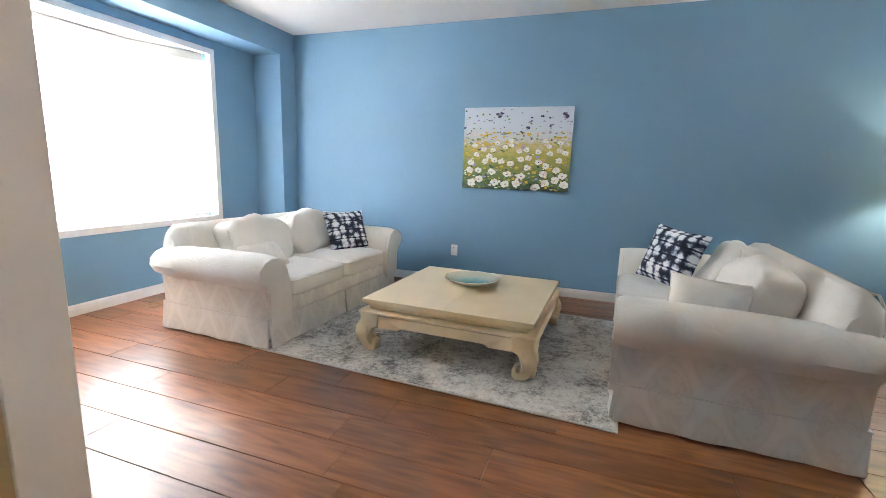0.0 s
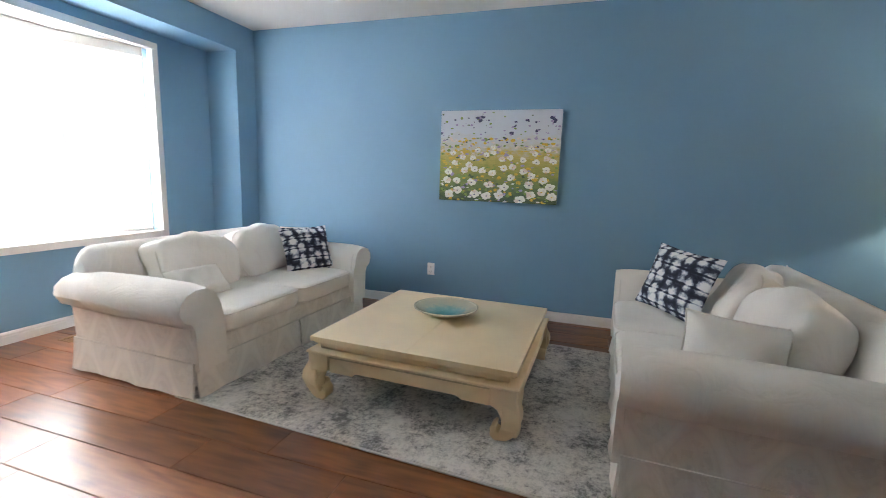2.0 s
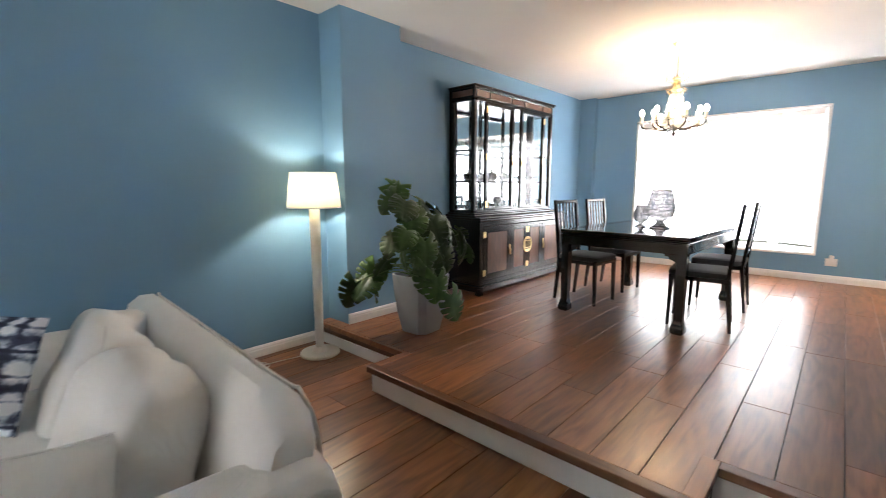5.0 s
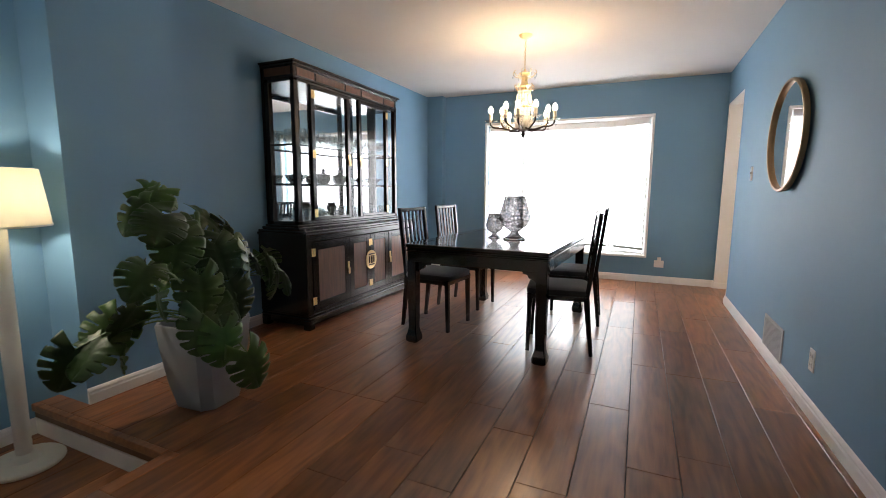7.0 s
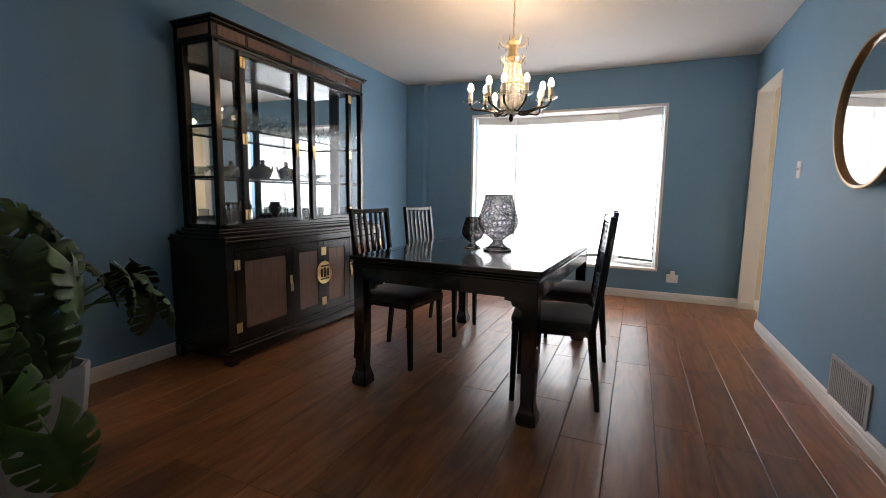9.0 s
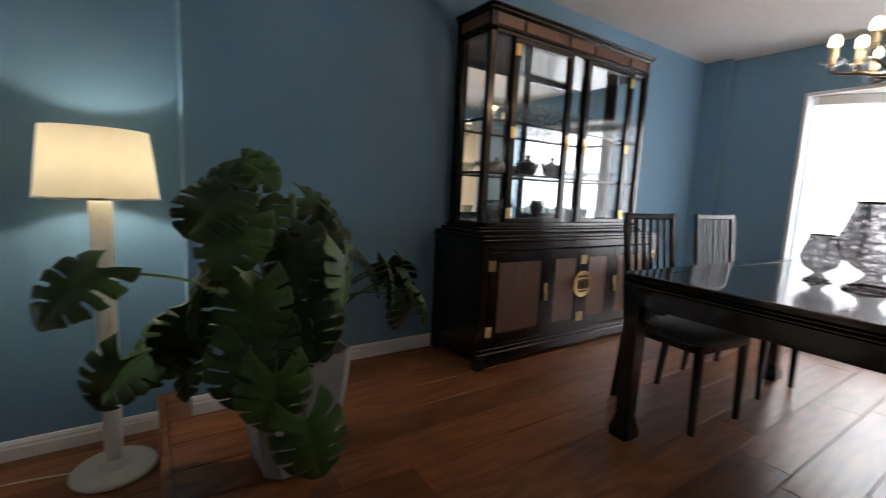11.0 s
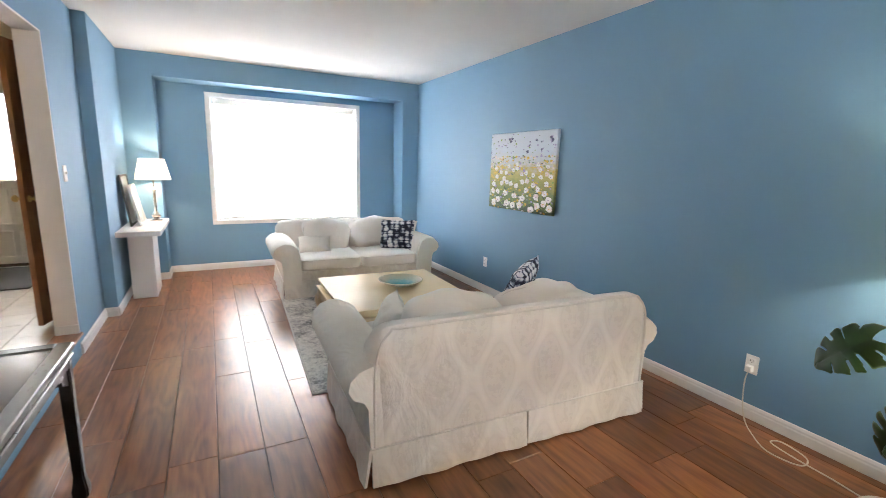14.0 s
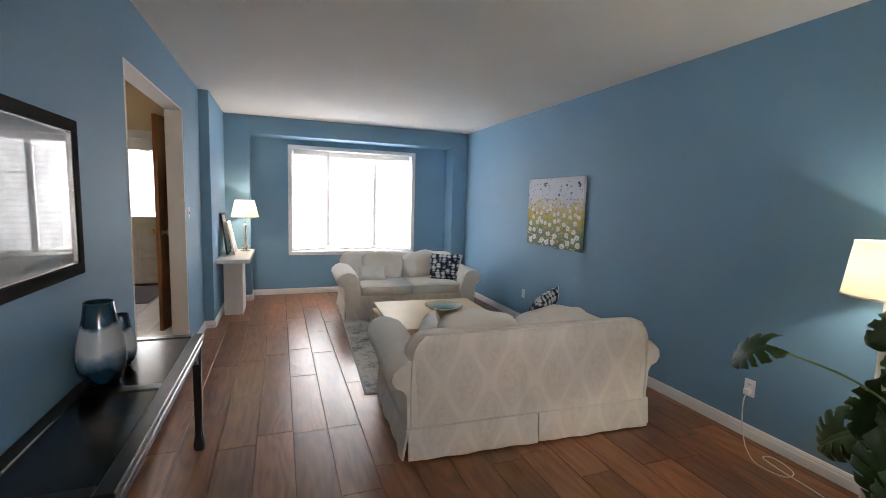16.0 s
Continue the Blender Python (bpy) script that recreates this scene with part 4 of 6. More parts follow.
def sweep_leg(h, w):
    """A chow leg: square shoulder, inward sweep and a scrolled foot, seen the same from both sides."""
    bm = bmesh.new()
    side = [(0.0, h), (0.0, h * 0.80), (-0.022, h * 0.62), (-0.026, h * 0.45), (-0.008, h * 0.22), (0.018, h * 0.07), (0.045, 0.0), (0.095, 0.0), (0.118, h * 0.09), (0.118, h * 0.25), (0.10, h * 0.33), (0.088, h * 0.31), (0.094, h * 0.20), (0.075, h * 0.17), (0.064, h * 0.26), (0.068, h * 0.44), (0.088, h * 0.60), (0.13, h * 0.68), (0.13, h)]
    ra = []
    for d, z in side:
        ra.append(bm.verts.new((d, d, z)))
    # front flank along x, back flank along y, mitred on the corner diagonal
    for flank in (0, 1):
        outer = []
        for d, z in side:
            outer.append((d, z))
        fr = [bm.verts.new((d, min(side[i][0], 0.0) if d < 0.05 else -0.01, z) if flank == 0 else (min(side[i][0], 0.0) if d < 0.05 else -0.01, d, z)) for i, (d, z) in enumerate(outer)]
        bk = [bm.verts.new((d, 0.062, z) if flank == 0 else (0.062, d, z)) for d, z in outer]
        k = len(fr)
        for i in range(k):
            j = (i + 1) % k
            bm.faces.new((fr[i], fr[j], bk[j], bk[i]))
        bm.faces.new(fr)
        bm.faces.new(list(reversed(bk)))
    for v in ra:
        bm.verts.remove(v)
    bmesh.ops.recalc_face_normals(bm, faces=bm.faces)
    bmesh.ops.bevel(bm, geom=list(bm.edges), offset=0.004, segments=1, affect="EDGES")
    return bm


def coffee_table(m):
    e = new("coffee_table")
    e.matrix_basis = m
    tagged(e, "square pale yellow lacquered low table with scrolled legs", "coffee table")
    H = 0.345
    part("tabletop", boxes((-0.562, -0.562, H - 0.026, -0.0002, 0.562, H, 0.0008), (0.0002, -0.562, H - 0.026, 0.562, 0.562, H, 0.0008)), M_TABLE, e, "pale yellow top of two boards")
    for name, b in (("top_moulding", (-0.545, -0.545, H - 0.04, 0.545, 0.545, H - 0.026, 0.003)), ("waist", (-0.525, -0.525, H - 0.075, 0.525, 0.525, H - 0.04, 0.006)), ("shoulder_moulding", (-0.579, -0.579, H - 0.0905, 0.579, 0.579, H - 0.075, 0.005))):
        part(name, box(*b), M_TABLE, e)
    for k in range(4):
        r = Matrix.Rotation(k * math.pi / 2, 4, "Z")
        out = [(-0.44, H - 0.09), (0.44, H - 0.09), (0.44, H - 0.185), (0.30, H - 0.185), (0.285, H - 0.17), (0.27, H - 0.165), (-0.27, H - 0.165), (-0.285, H - 0.17), (-0.30, H - 0.185), (-0.44, H - 0.185)]
        bm = bmesh.new()
        f = [bm.verts.new((x, -0.562 - 0.012 * math.sin(math.pi * min(1, (H - 0.09 - z) / 0.09)), z)) for x, z in out]
        b = [bm.verts.new((x, -0.52, z)) for x, z in out]
        bm.faces.new(f)
        bm.faces.new(list(reversed(b)))
        for i in range(len(out)):
            j = (i + 1) % len(out)
            bm.faces.new((f[i], f[j], b[j], b[i]))
        bmesh.ops.recalc_face_normals(bm, faces=bm.faces)
        bmesh.ops.transform(bm, matrix=r, verts=bm.verts)
        ap = part("apron", bm, M_TABLE, e)
        part("bead", add_box(bmesh.new(), -0.44, -0.566, H - 0.104, 0.44, -0.56, H - 0.098, 0, 1, r), M_TGROOVE, ap)
        bm = sweep_leg(H - 0.0895, 0.1)
        bmesh.ops.transform(bm, matrix=r @ Matrix.Translation((-0.570, -0.570, 0)), verts=bm.verts)
        part("leg", bm, M_TABLE, e, "", True)
    return e


coffee_table(pose(1.414, 4.967, 0.011, 0, 0, -2.0))

bowl = new("bowl")
bowl.matrix_basis = pose(1.40, 5.06, 0.356)
tagged(bowl, "shallow sea-green glazed bowl on the coffee table", "bowl")
part("body", lathe([(0.0, 0.004), (0.055, 0.0), (0.06, 0.006), (0.12, 0.022), (0.175, 0.044), (0.196, 0.058), (0.200, 0.062), (0.196, 0.064), (0.17, 0.050), (0.115, 0.029), (0.05, 0.014), (0.0, 0.012)], 40, False), M_CERAMIC, bowl, "", True)
part("rim", lathe([(0.189, 0.0565), (0.203, 0.0615), (0.2045, 0.066), (0.198, 0.068), (0.188, 0.0615)], 40, False), M_CERRIM, bowl, "sand coloured rim", True)

# ---------------------------------------------------------------- painting, outlets, register


def painting():
    e = tagged(empty("painting", (1.429, YN - 0.002, 1.423)), "unframed canvas of white flowers in a yellow and green meadow", "painting")
    W, H, D = 1.05, 0.787, 0.034
    part("canvas", box(-W / 2, -D, -H / 2, W / 2, 0, H / 2, 0.004), canvas_paint("meadow_paint", -H / 2, H / 2), e)
    rnd = random.Random(21)
    white = plain("paint_white", (0.80, 0.80, 0.74), 0.6, vary=0.12, scale=50)
    pale = plain("paint_pale_pink", (0.72, 0.62, 0.56), 0.6, vary=0.15, scale=50)
    lilac = plain("paint_lilac", (0.36, 0.31, 0.50), 0.6, vary=0.2, scale=50)
    navy = plain("paint_indigo", (0.05, 0.055, 0.14), 0.6, vary=0.3, scale=50)
    gold = plain("paint_ochre", (0.62, 0.42, 0.05), 0.6, vary=0.2, scale=50)
    leafg = plain("paint_leaf_green", (0.20, 0.30, 0.07), 0.6, vary=0.3, scale=50)
    deep = plain("paint_deep_green", (0.06, 0.10, 0.05), 0.6, vary=0.3, scale=50)
    bm = bmesh.new()

    def daub(x, z, r, squash, mi, lift):
        k = 9
        a0 = rnd.random() * 6
        c = bm.verts.new((x, -D - lift - 0.0022, z))
        ring = []
        for i in range(k):
            a = a0 + 2 * math.pi * i / k
            q = r * rnd.uniform(0.65, 1.15)
            px, pz = x + q * math.cos(a), z + q * squash * math.sin(a)
            ring.append(bm.verts.new((max(-W / 2 + 0.002, min(W / 2 - 0.002, px)), -D - lift, max(-H / 2 + 0.002, min(H / 2 - 0.002, pz)))))
        for i in range(k):
            f = bm.faces.new((c, ring[i], ring[(i + 1) % k]))
            f.material_index = mi

    lift = 0.0006
    for i in range(420):
        z = rnd.uniform(-0.39, 0.16)
        daub(rnd.uniform(-0.51, 0.51), z, rnd.uniform(0.008, 0.022), rnd.uniform(0.3, 0.8), rnd.choice((5, 5, 6, 4, 4, 2, 0) if z < 0 else (4, 4, 5, 1, 2)), lift)
        lift += 0.000004
    for i in range(80):
        z = rnd.uniform(0.08, 0.38)
        daub(rnd.uniform(-0.51, 0.51), z, rnd.uniform(0.006, 0.014), rnd.uniform(0.4, 0.9), rnd.choice((2, 2, 3, 5, 6)), lift)
        lift += 0.000004
    for x, z, r in ((-0.17, 0.32, 0.032), (0.46, 0.31, 0.030), (0.12, 0.20, 0.022), (0.33, 0.22, 0.016), (0.24, 0.31, 0.018), (-0.52, 0.20, 0.018), (0.14, 0.26, 0.014)):
        for k in range(4):
            daub(x + rnd.uniform(-r, r) * 0.7, z + rnd.uniform(-r, r) * 0.5, r * 0.7, 0.7, 3 if k else 2, lift)
            lift += 0.000004
    spots = []
    for tries in range(600):
        x, z = rnd.uniform(-0.49, 0.49), rnd.uniform(-0.37, 0.08)
        r = 0.026 + 0.022 * (0.08 - z) / 0.45
        if all((x - a) ** 2 + ((z - b) * 1.3) ** 2 > (r + c) ** 2 * 0.9 for a, b, c in spots) and len(spots) < 46:
            spots.append((x, z, r))
            for k in range(6):
                a = k * 1.05 + rnd.random()
                daub(x + 0.45 * r * math.cos(a), z + 0.36 * r * math.sin(a), r * 0.62, 0.75, 0 if rnd.random() < 0.85 else 1, lift)
                lift += 0.000004
            daub(x, z - 0.1 * r, r * 0.2, 0.7, rnd.choice((3, 4)), lift + 0.001)
    part("paint_layer", bm, [white, pale, lilac, navy, gold, leafg, deep], e, "raised dabs of flower paint")
    return e


painting()


def wall_plate(name, m, kind, label):
    """A white cover plate; local x along the wall, -y out of it."""
    e = new(name)
    e.matrix_basis = m
    tagged(e, label, "outlet" if kind == "outlet" else "light switch")
    part("plate", box(-0.036, -0.006, -0.058, 0.036, 0, 0.058, 0.003, 2), M_PLASTIC, e)
    if kind == "outlet":
        for z in (-0.024, 0.024):
            s = part("socket", box(-0.017, -0.008, z - 0.016, 0.017, -0.005, z + 0.016, 0.004, 2), M_PLASTIC, e)
            part("slots", boxes((-0.009, -0.0086, z - 0.004, -0.0065, -0.0078, z + 0.007), (0.0065, -0.0086, z - 0.004, 0.009, -0.0078, z + 0.007), (-0.002, -0.0086, z - 0.011, 0.002, -0.0078, z - 0.007)), M_DARKSLOT, s)
    else:
        part("toggle", box(-0.006, -0.016, -0.004, 0.006, -0.005, 0.014, 0.002), M_PLASTIC, e)
    return e


wall_plate("outlet", pose(0.833, YN, 0.365), "outlet", "white double outlet on the blue wall")
wall_plate("outlet", pose(3.759, YN, 0.336), "outlet", "white outlet with the lamp cord plugged in")
wall_plate("outlet", pose(6.334, YS, 0.446, 0, 0, 180), "outlet", "white double outlet low on the dining wall")
wall_plate("light_switch", pose(8.11, YS, 1.455, 0, 0, 180), "switch", "white light switch beside the hall doorway")
wall_plate("light_switch", pose(0.924, YS, 1.331, 0, 0, 180), "switch", "white light switch beside the foyer opening")

reg = tagged(empty("floor_register", (-1.22, 4.62, 0.0)), "brown metal floor register under the window", "vent")
part("frame", boxes((-0.06, -0.15, 0.001, 0.06, -0.135, 0.006), (-0.06, 0.135, 0.001, 0.06, 0.15, 0.006), (-0.06, -0.135, 0.001, -0.045, 0.135, 0.006), (0.045, -0.135, 0.001, 0.06, 0.135, 0.006), (-0.045, -0.006, 0.001, 0.045, 0.006, 0.006)), M_REGISTER, reg)
for k in range(12):
    y = -0.125 + k * 0.0227
    part("louvre", box(-0.045, y - 0.003, 0.0008, 0.045, y + 0.003, 0.0045), M_REGISTER, reg)

# ---------------------------------------------------------------- floor lamp, cord, plant
lamp = tagged(empty("floor_lamp", (4.55, 6.075, 0.0)), "white floor lamp with a lit cream drum shade", "floor lamp")
part("base", lathe([(0.0, 0.0), (0.145, 0.0), (0.150, 0.006), (0.150, 0.016), (0.142, 0.024), (0.06, 0.030), (0.048, 0.05), (0.036, 0.06), (0.0, 0.06)], 40, False), M_LAMPWHITE, lamp, "", True)
part("pole", lathe([(0.031, 0.055), (0.034, 0.4), (0.037, 0.9), (0.039, 1.12), (0.030, 1.135), (0.014, 1.145), (0.012, 1.20), (0.0, 1.20)], 24, False), M_LAMPWHITE, lamp, "", True)
sh = part("shade", lathe([(0.195, 1.134), (0.181, 1.26), (0.166, 1.39)], 48, False), M_SHADE, lamp, "cream cloth shade glowing from inside", True)
part("shade_ring", boxes((-0.16, -0.0012, 1.374, 0.16, 0.0012, 1.3765), (-0.0012, -0.16, 1.374, 0.0012, 0.16, 1.3765)), M_CHROME, sh)
part("hem", lathe([(0.1965, 1.132), (0.1965, 1.140), (0.1945, 1.140), (0.1945, 1.132), (0.1965, 1.132)], 48, False), M_LAMPWHITE, sh)

cord = tagged(empty("lamp_cord", (0, 0, 0)), "loose white lamp cord looped on the floor", "cord")
part("wire", tube(curve_points([(3.759, 6.345, 0.31), (3.755, 6.325, 0.24), (3.765, 6.32, 0.10), (3.80, 6.30, 0.012), (3.89, 6.20, 0.005), (4.02, 6.10, 0.005), (4.16, 6.12, 0.006), (4.15, 6.22, 0.006), (4.02, 6.26, 0.007), (3.99, 6.20, 0.008), (4.12, 6.16, 0.010), (4.28, 6.15, 0.005), (4.42, 6.12, 0.006)], 8), 0.0038, 6), M_CORD, cord, "", True)
part("plug", box(3.742, 6.328, 0.296, 3.776, 6.3625, 0.333, 0.005, 2), M_PLASTIC, cord)


def leaf_mesh(seed, size):
    """A heart-shaped monstera leaf, slit from the edge towards the midrib on both sides. Tip towards +y."""
    rnd = random.Random(seed)
    bm = bmesh.new()
    cup, droop, fold = rnd.uniform(0.4, 1.1), rnd.uniform(0.35, 1.1), rnd.uniform(0.06, 0.2)
    slits = {}
    for s in (-1, 1):
        slits[s] = [(v + rnd.uniform(-0.02, 0.02), rnd.uniform(0.008, 0.026), rnd.uniform(0.34, 0.72)) for v in (0.22, 0.42, 0.61, 0.79)]
    nv, cols = 72, (0.0, 0.10, 0.22, 0.34, 0.46, 0.58, 0.70, 0.82, 0.92, 1.0)
    for s in (-1, 1):
        rows = []
        for i in range(nv + 1):
            v = i / nv
            half = 0.76 * math.sin(math.pi * (0.16 + 0.84 * v)) ** 0.7 if v < 1 else 0.0
            near = min(abs(v - a) for a, w, d in slits[s])
            half *= 1 - 0.13 * math.exp(-(near / 0.022) ** 2)
            ripple = 0.03 * math.sin(v * 34 + seed * 3 + s)
            row = []
            for u in cols:
                x = s * u * half
                y = 1.12 * v - 0.55 * (1 - v) ** 2 * u ** 1.2 + 0.14 * v * u
                z = fold * u * (1 - u) * 1.6 - cup * 0.42 * (u * half) ** 2 - droop * 0.42 * max(0.0, y) ** 2 - 0.15 * max(0.0, -y) + ripple * u * u
                row.append(bm.verts.new((x * size, y * size, z * size)))
            rows.append((v, row))
        for (va, ra), (vb, rb) in zip(rows, rows[1:]):
            mid = (va + vb) / 2
            for k in range(len(cols) - 1):
                if any(abs(mid - a) < w * (0.5 + 0.8 * cols[k]) and cols[k] >= d - 0.02 for a, w, d in slits[s]):
                    continue
                q = (ra[k], ra[k + 1], rb[k + 1], rb[k])
                bm.faces.new(q if s > 0 else tuple(reversed(q)))
    bmesh.ops.remove_doubles(bm, verts=bm.verts, dist=0.0004)
    bmesh.ops.delete(bm, geom=[v for v in bm.verts if not v.link_faces], context="VERTS")
    bmesh.ops.recalc_face_normals(bm, faces=bm.faces)
    bmesh.ops.solidify(bm, geom=list(bm.faces), thickness=0.0016)
    me = bpy.data.meshes.new("leaf")
    bm.to_mesh(me)
    bm.free()
    me.materials.append(M_LEAF)
    me.polygons.foreach_set("use_smooth", [True] * len(me.polygons))
    return me


def monstera():
    PX, PY = 5.135, 5.55
    plant = tagged(empty("monstera_plant", (PX, PY, RAISE)), "large leafy monstera in a tapered grey pot", "potted plant")
    # square tapered pot with thick rim
    def sq(r, c=0.045):
        k = []
        for a in range(4):
            for d in (-1, 1):
                ang = math.pi / 2 * a
                x, y = r, d * (r - c)
                k.append((x * math.cos(ang) - y * math.sin(ang), x * math.sin(ang) + y * math.cos(ang)))
        return k
    bm = bmesh.new()
    rings = []
    for r, z in ((0.110, 0.0), (0.125, 0.01), (0.150, 0.15), (0.170, 0.34), (0.178, 0.45), (0.175, 0.457), (0.165, 0.457), (0.160, 0.43), (0.152, 0.39)):
        rings.append([bm.verts.new((x, y, z)) for x, y in sq(r)])
    for r0, r1 in zip(rings, rings[1:]):
        for i in range(8):
            j = (i + 1) % 8
            bm.faces.new((r0[i], r0[j], r1[j], r1[i]))
    bm.faces.new(list(reversed(rings[0])))
    bmesh.ops.transform(bm, matrix=Matrix.Rotation(radians(4), 4, "Z"), verts=bm.verts)
    part("pot", bm, M_POT, plant, "tapered square dark grey pot", True)
    part("soil", lathe([(0.0, 0.425), (0.10, 0.43), (0.155, 0.415)], 20, False), M_SOIL, plant)
    rnd = random.Random(14)
    kinds = [leaf_mesh(k + 1, s) for k, s in enumerate((0.11, 0.125, 0.14, 0.155, 0.178, 0.20))]
    # leaves by branch: middle of the blade, tip direction and pitch in degrees, size
    placed = [
        # crown
        (4.95, 5.62, 1.27, 200, -42, 1), (5.03, 5.70, 1.29, 300, -35, 1), (4.87, 5.58, 1.20, 185, -30, 2), (4.86, 5.42, 1.15, 215, -38, 3),
        (4.90, 5.38, 1.05, 228, -58, 3), (5.00, 5.50, 1.10, 265, -52, 3),
        # upper east side
        (5.25, 5.60, 1.14, 350, -22, 2), (5.31, 5.52, 1.06, 330, -58, 2), (5.20, 5.40, 1.02, 285, -55, 3), (5.26, 5.34, 0.92, 295, -68, 3),
        (5.10, 5.36, 0.98, 255, -60, 3), (5.14, 5.60, 0.98, 300, -45, 3),
        # long branch towards the cabinet
        (5.42, 5.48, 0.92, 340, -40, 2), (5.50, 5.44, 0.85, 325, -58, 2), (5.55, 5.54, 0.90, 10, -28, 1), (5.63, 5.52, 0.84, 350, -52, 2),
        (5.68, 5.50, 0.76, 335, -62, 1), (5.58, 5.46, 0.74, 320, -66, 1),
        # west side and the low branch over the step
        (4.84, 5.56, 0.90, 195, -48, 2), (4.80, 5.40, 0.84, 215, -50, 2), (4.74, 5.66, 0.66, 175, -40, 3), (4.64, 5.62, 0.60, 205, -34, 3),
        (4.68, 5.74, 0.54, 160, -50, 3), (4.80, 5.70, 0.55, 190, -60, 3), (4.58, 5.66, 0.56, 190, -46, 2), (4.78, 5.60, 0.72, 150, -30, 2),
        # front, hanging over the pot
        (4.95, 5.30, 0.84, 240, -62, 3), (4.93, 5.28, 0.66, 235, -66, 3), (5.00, 5.34, 0.72, 255, -70, 3), (5.09, 5.16, 0.45, 300, -70, 3),
        (5.12, 5.30, 0.78, 280, -66, 3), (5.00, 5.24, 0.58, 250, -72, 3), (5.22, 5.34, 0.74, 310, -64, 2),
        # lone leaf on a long stalk before the lamp
        (4.57, 5.10, 1.00, 200, -40, 0)]
    spots = []
    sizes = (0.11, 0.125, 0.14, 0.155, 0.178, 0.20)
    for x, y, z, yaw, tilt, k in placed:
        yaw, tilt = yaw + rnd.uniform(-22, 22), tilt + rnd.uniform(-14, 18)
        a, b = radians(yaw), radians(tilt)
        back = 0.45 * sizes[k]
        spots.append((Vector((x - PX - back * math.cos(a) * math.cos(b), y - PY - back * math.sin(a) * math.cos(b), z - RAISE - back * math.sin(b))), yaw, tilt, k))
    for i in range(5):
        yaw = i * 137.5 % 360 + rnd.uniform(-12, 12)
        h = ((i * 0.618034) % 1)
        a, reach = radians(yaw), rnd.uniform(0.04, 0.16)
        spots.append((Vector((reach * math.cos(a) - 0.05, reach * math.sin(a) - 0.02, 0.48 + 0.42 * h)), yaw, rnd.uniform(-62, -15), rnd.randrange(4)))
    for base, yaw, tilt, k in spots:
        m = Matrix.Translation(base) @ Matrix.Rotation(radians(yaw - 90), 4, "Z") @ Matrix.Rotation(radians(tilt), 4, "X") @ Matrix.Rotation(radians(rnd.uniform(-48, 48)), 4, "Y")
        # keep every leaf off the wall, the pilaster and the floor
        tip = m @ Vector((0, 0.3, 0))
        world_tip = tip + Vector((PX, PY, RAISE))
        if world_tip.y > 6.05:
            continue
        ob = new("leaf", kinds[k])
        ob.parent = plant
        ob.matrix_basis = m
        root = Vector((rnd.uniform(-0.06, 0.06), rnd.uniform(-0.06, 0.06), 0.42))
        mid = root.lerp(base, 0.5) + Vector((0, 0, 0.05 + 0.06 * rnd.random()))
        part("stalk", tube(curve_points([root, mid, base], 6), 0.0058, 5, None, 0.0035), M_STEM, plant, "", True)
    part("moss_pole", lathe([(0.014, 0.40), (0.013, 1.02), (0.0, 1.03)], 8, False), M_STEM, plant)
    return plant


monstera()

# ---------------------------------------------------------------- mantel shelf, lamp and leaning frames
shelf = tagged(empty("pedestal_table", (0, 0, 0)), "white wall table of one slab on a plain pedestal", "console table")
part("pedestal", box(-0.80, 2.765, 0.0, -0.35, 2.985, 0.705, 0.004), M_TRIM, shelf)
part("tabletop", box(-1.12, 2.723, 0.705, -0.01, 3.09, 0.755, 0.006, 2), M_TRIM, shelf)

tl = tagged(empty("table_lamp", (-0.90, 2.985, 0.755)), "lit table lamp with clear glass base and white shade", "table lamp")
part("base", lathe([(0.0000, 0.0000), (0.0650, 0.0000), (0.0672, 0.0090), (0.0336, 0.0202), (0.0291, 0.0336), (0.0448, 0.0504), (0.0470, 0.0728), (0.0291, 0.0952), (0.0179, 0.1120), (0.0202, 0.1792), (0.0179, 0.3360), (0.0246, 0.3584), (0.0134, 0.3808), (0.0000, 0.3808)], 24, False), M_SILVER, tl, "clear glass and silver base", True)
part("stem", lathe([(0.0101, 0.3752), (0.0101, 0.4928), (0.0000, 0.4928)], 10, False), M_CHROME, tl)
part("shade", lathe([(0.1770, 0.4682), (0.1512, 0.5824), (0.1232, 0.7000), (0.1210, 0.7000), (0.1490, 0.5824), (0.1747, 0.4682), (0.1770, 0.4682)], 40, False), M_SHADEW, tl, "white tapered cloth shade", True)


def leaning(name, x0, x1, h, y_foot, lean, frame_mat, face_mat, label):
    e = new(name)
    e.matrix_basis = pose((x0 + x1) / 2, y_foot, 0.758, -lean, 0, 180)
    tagged(e, label, "picture frame")
    w = x1 - x0
    part("frame", boxes((-w / 2, -0.012, 0, -w / 2 + 0.02, 0.008, h, 0.002), (w / 2 - 0.02, -0.012, 0, w / 2, 0.008, h, 0.002), (-w / 2 + 0.02, -0.012, 0, w / 2 - 0.02, 0.008, 0.02, 0.002), (-w / 2 + 0.02, -0.012, h - 0.02, w / 2 - 0.02, 0.008, h, 0.002)), frame_mat, e)
    part("print", box(-w / 2 + 0.02, -0.004, 0.02, w / 2 - 0.02, 0.004, h - 0.02), face_mat, e)
    return e


leaning("picture_frame", -0.82, -0.40, 0.53, 2.805, 7, M_DARKSLOT, M_PAPER, "thin dark frame leaning against the wall on the table")
leaning("picture_frame", -0.84, -0.46, 0.43, 2.885, 12, M_TRIM, M_PRINT, "smaller white frame leaning before the dark one")

# ---------------------------------------------------------------- black console, vases, framed picture


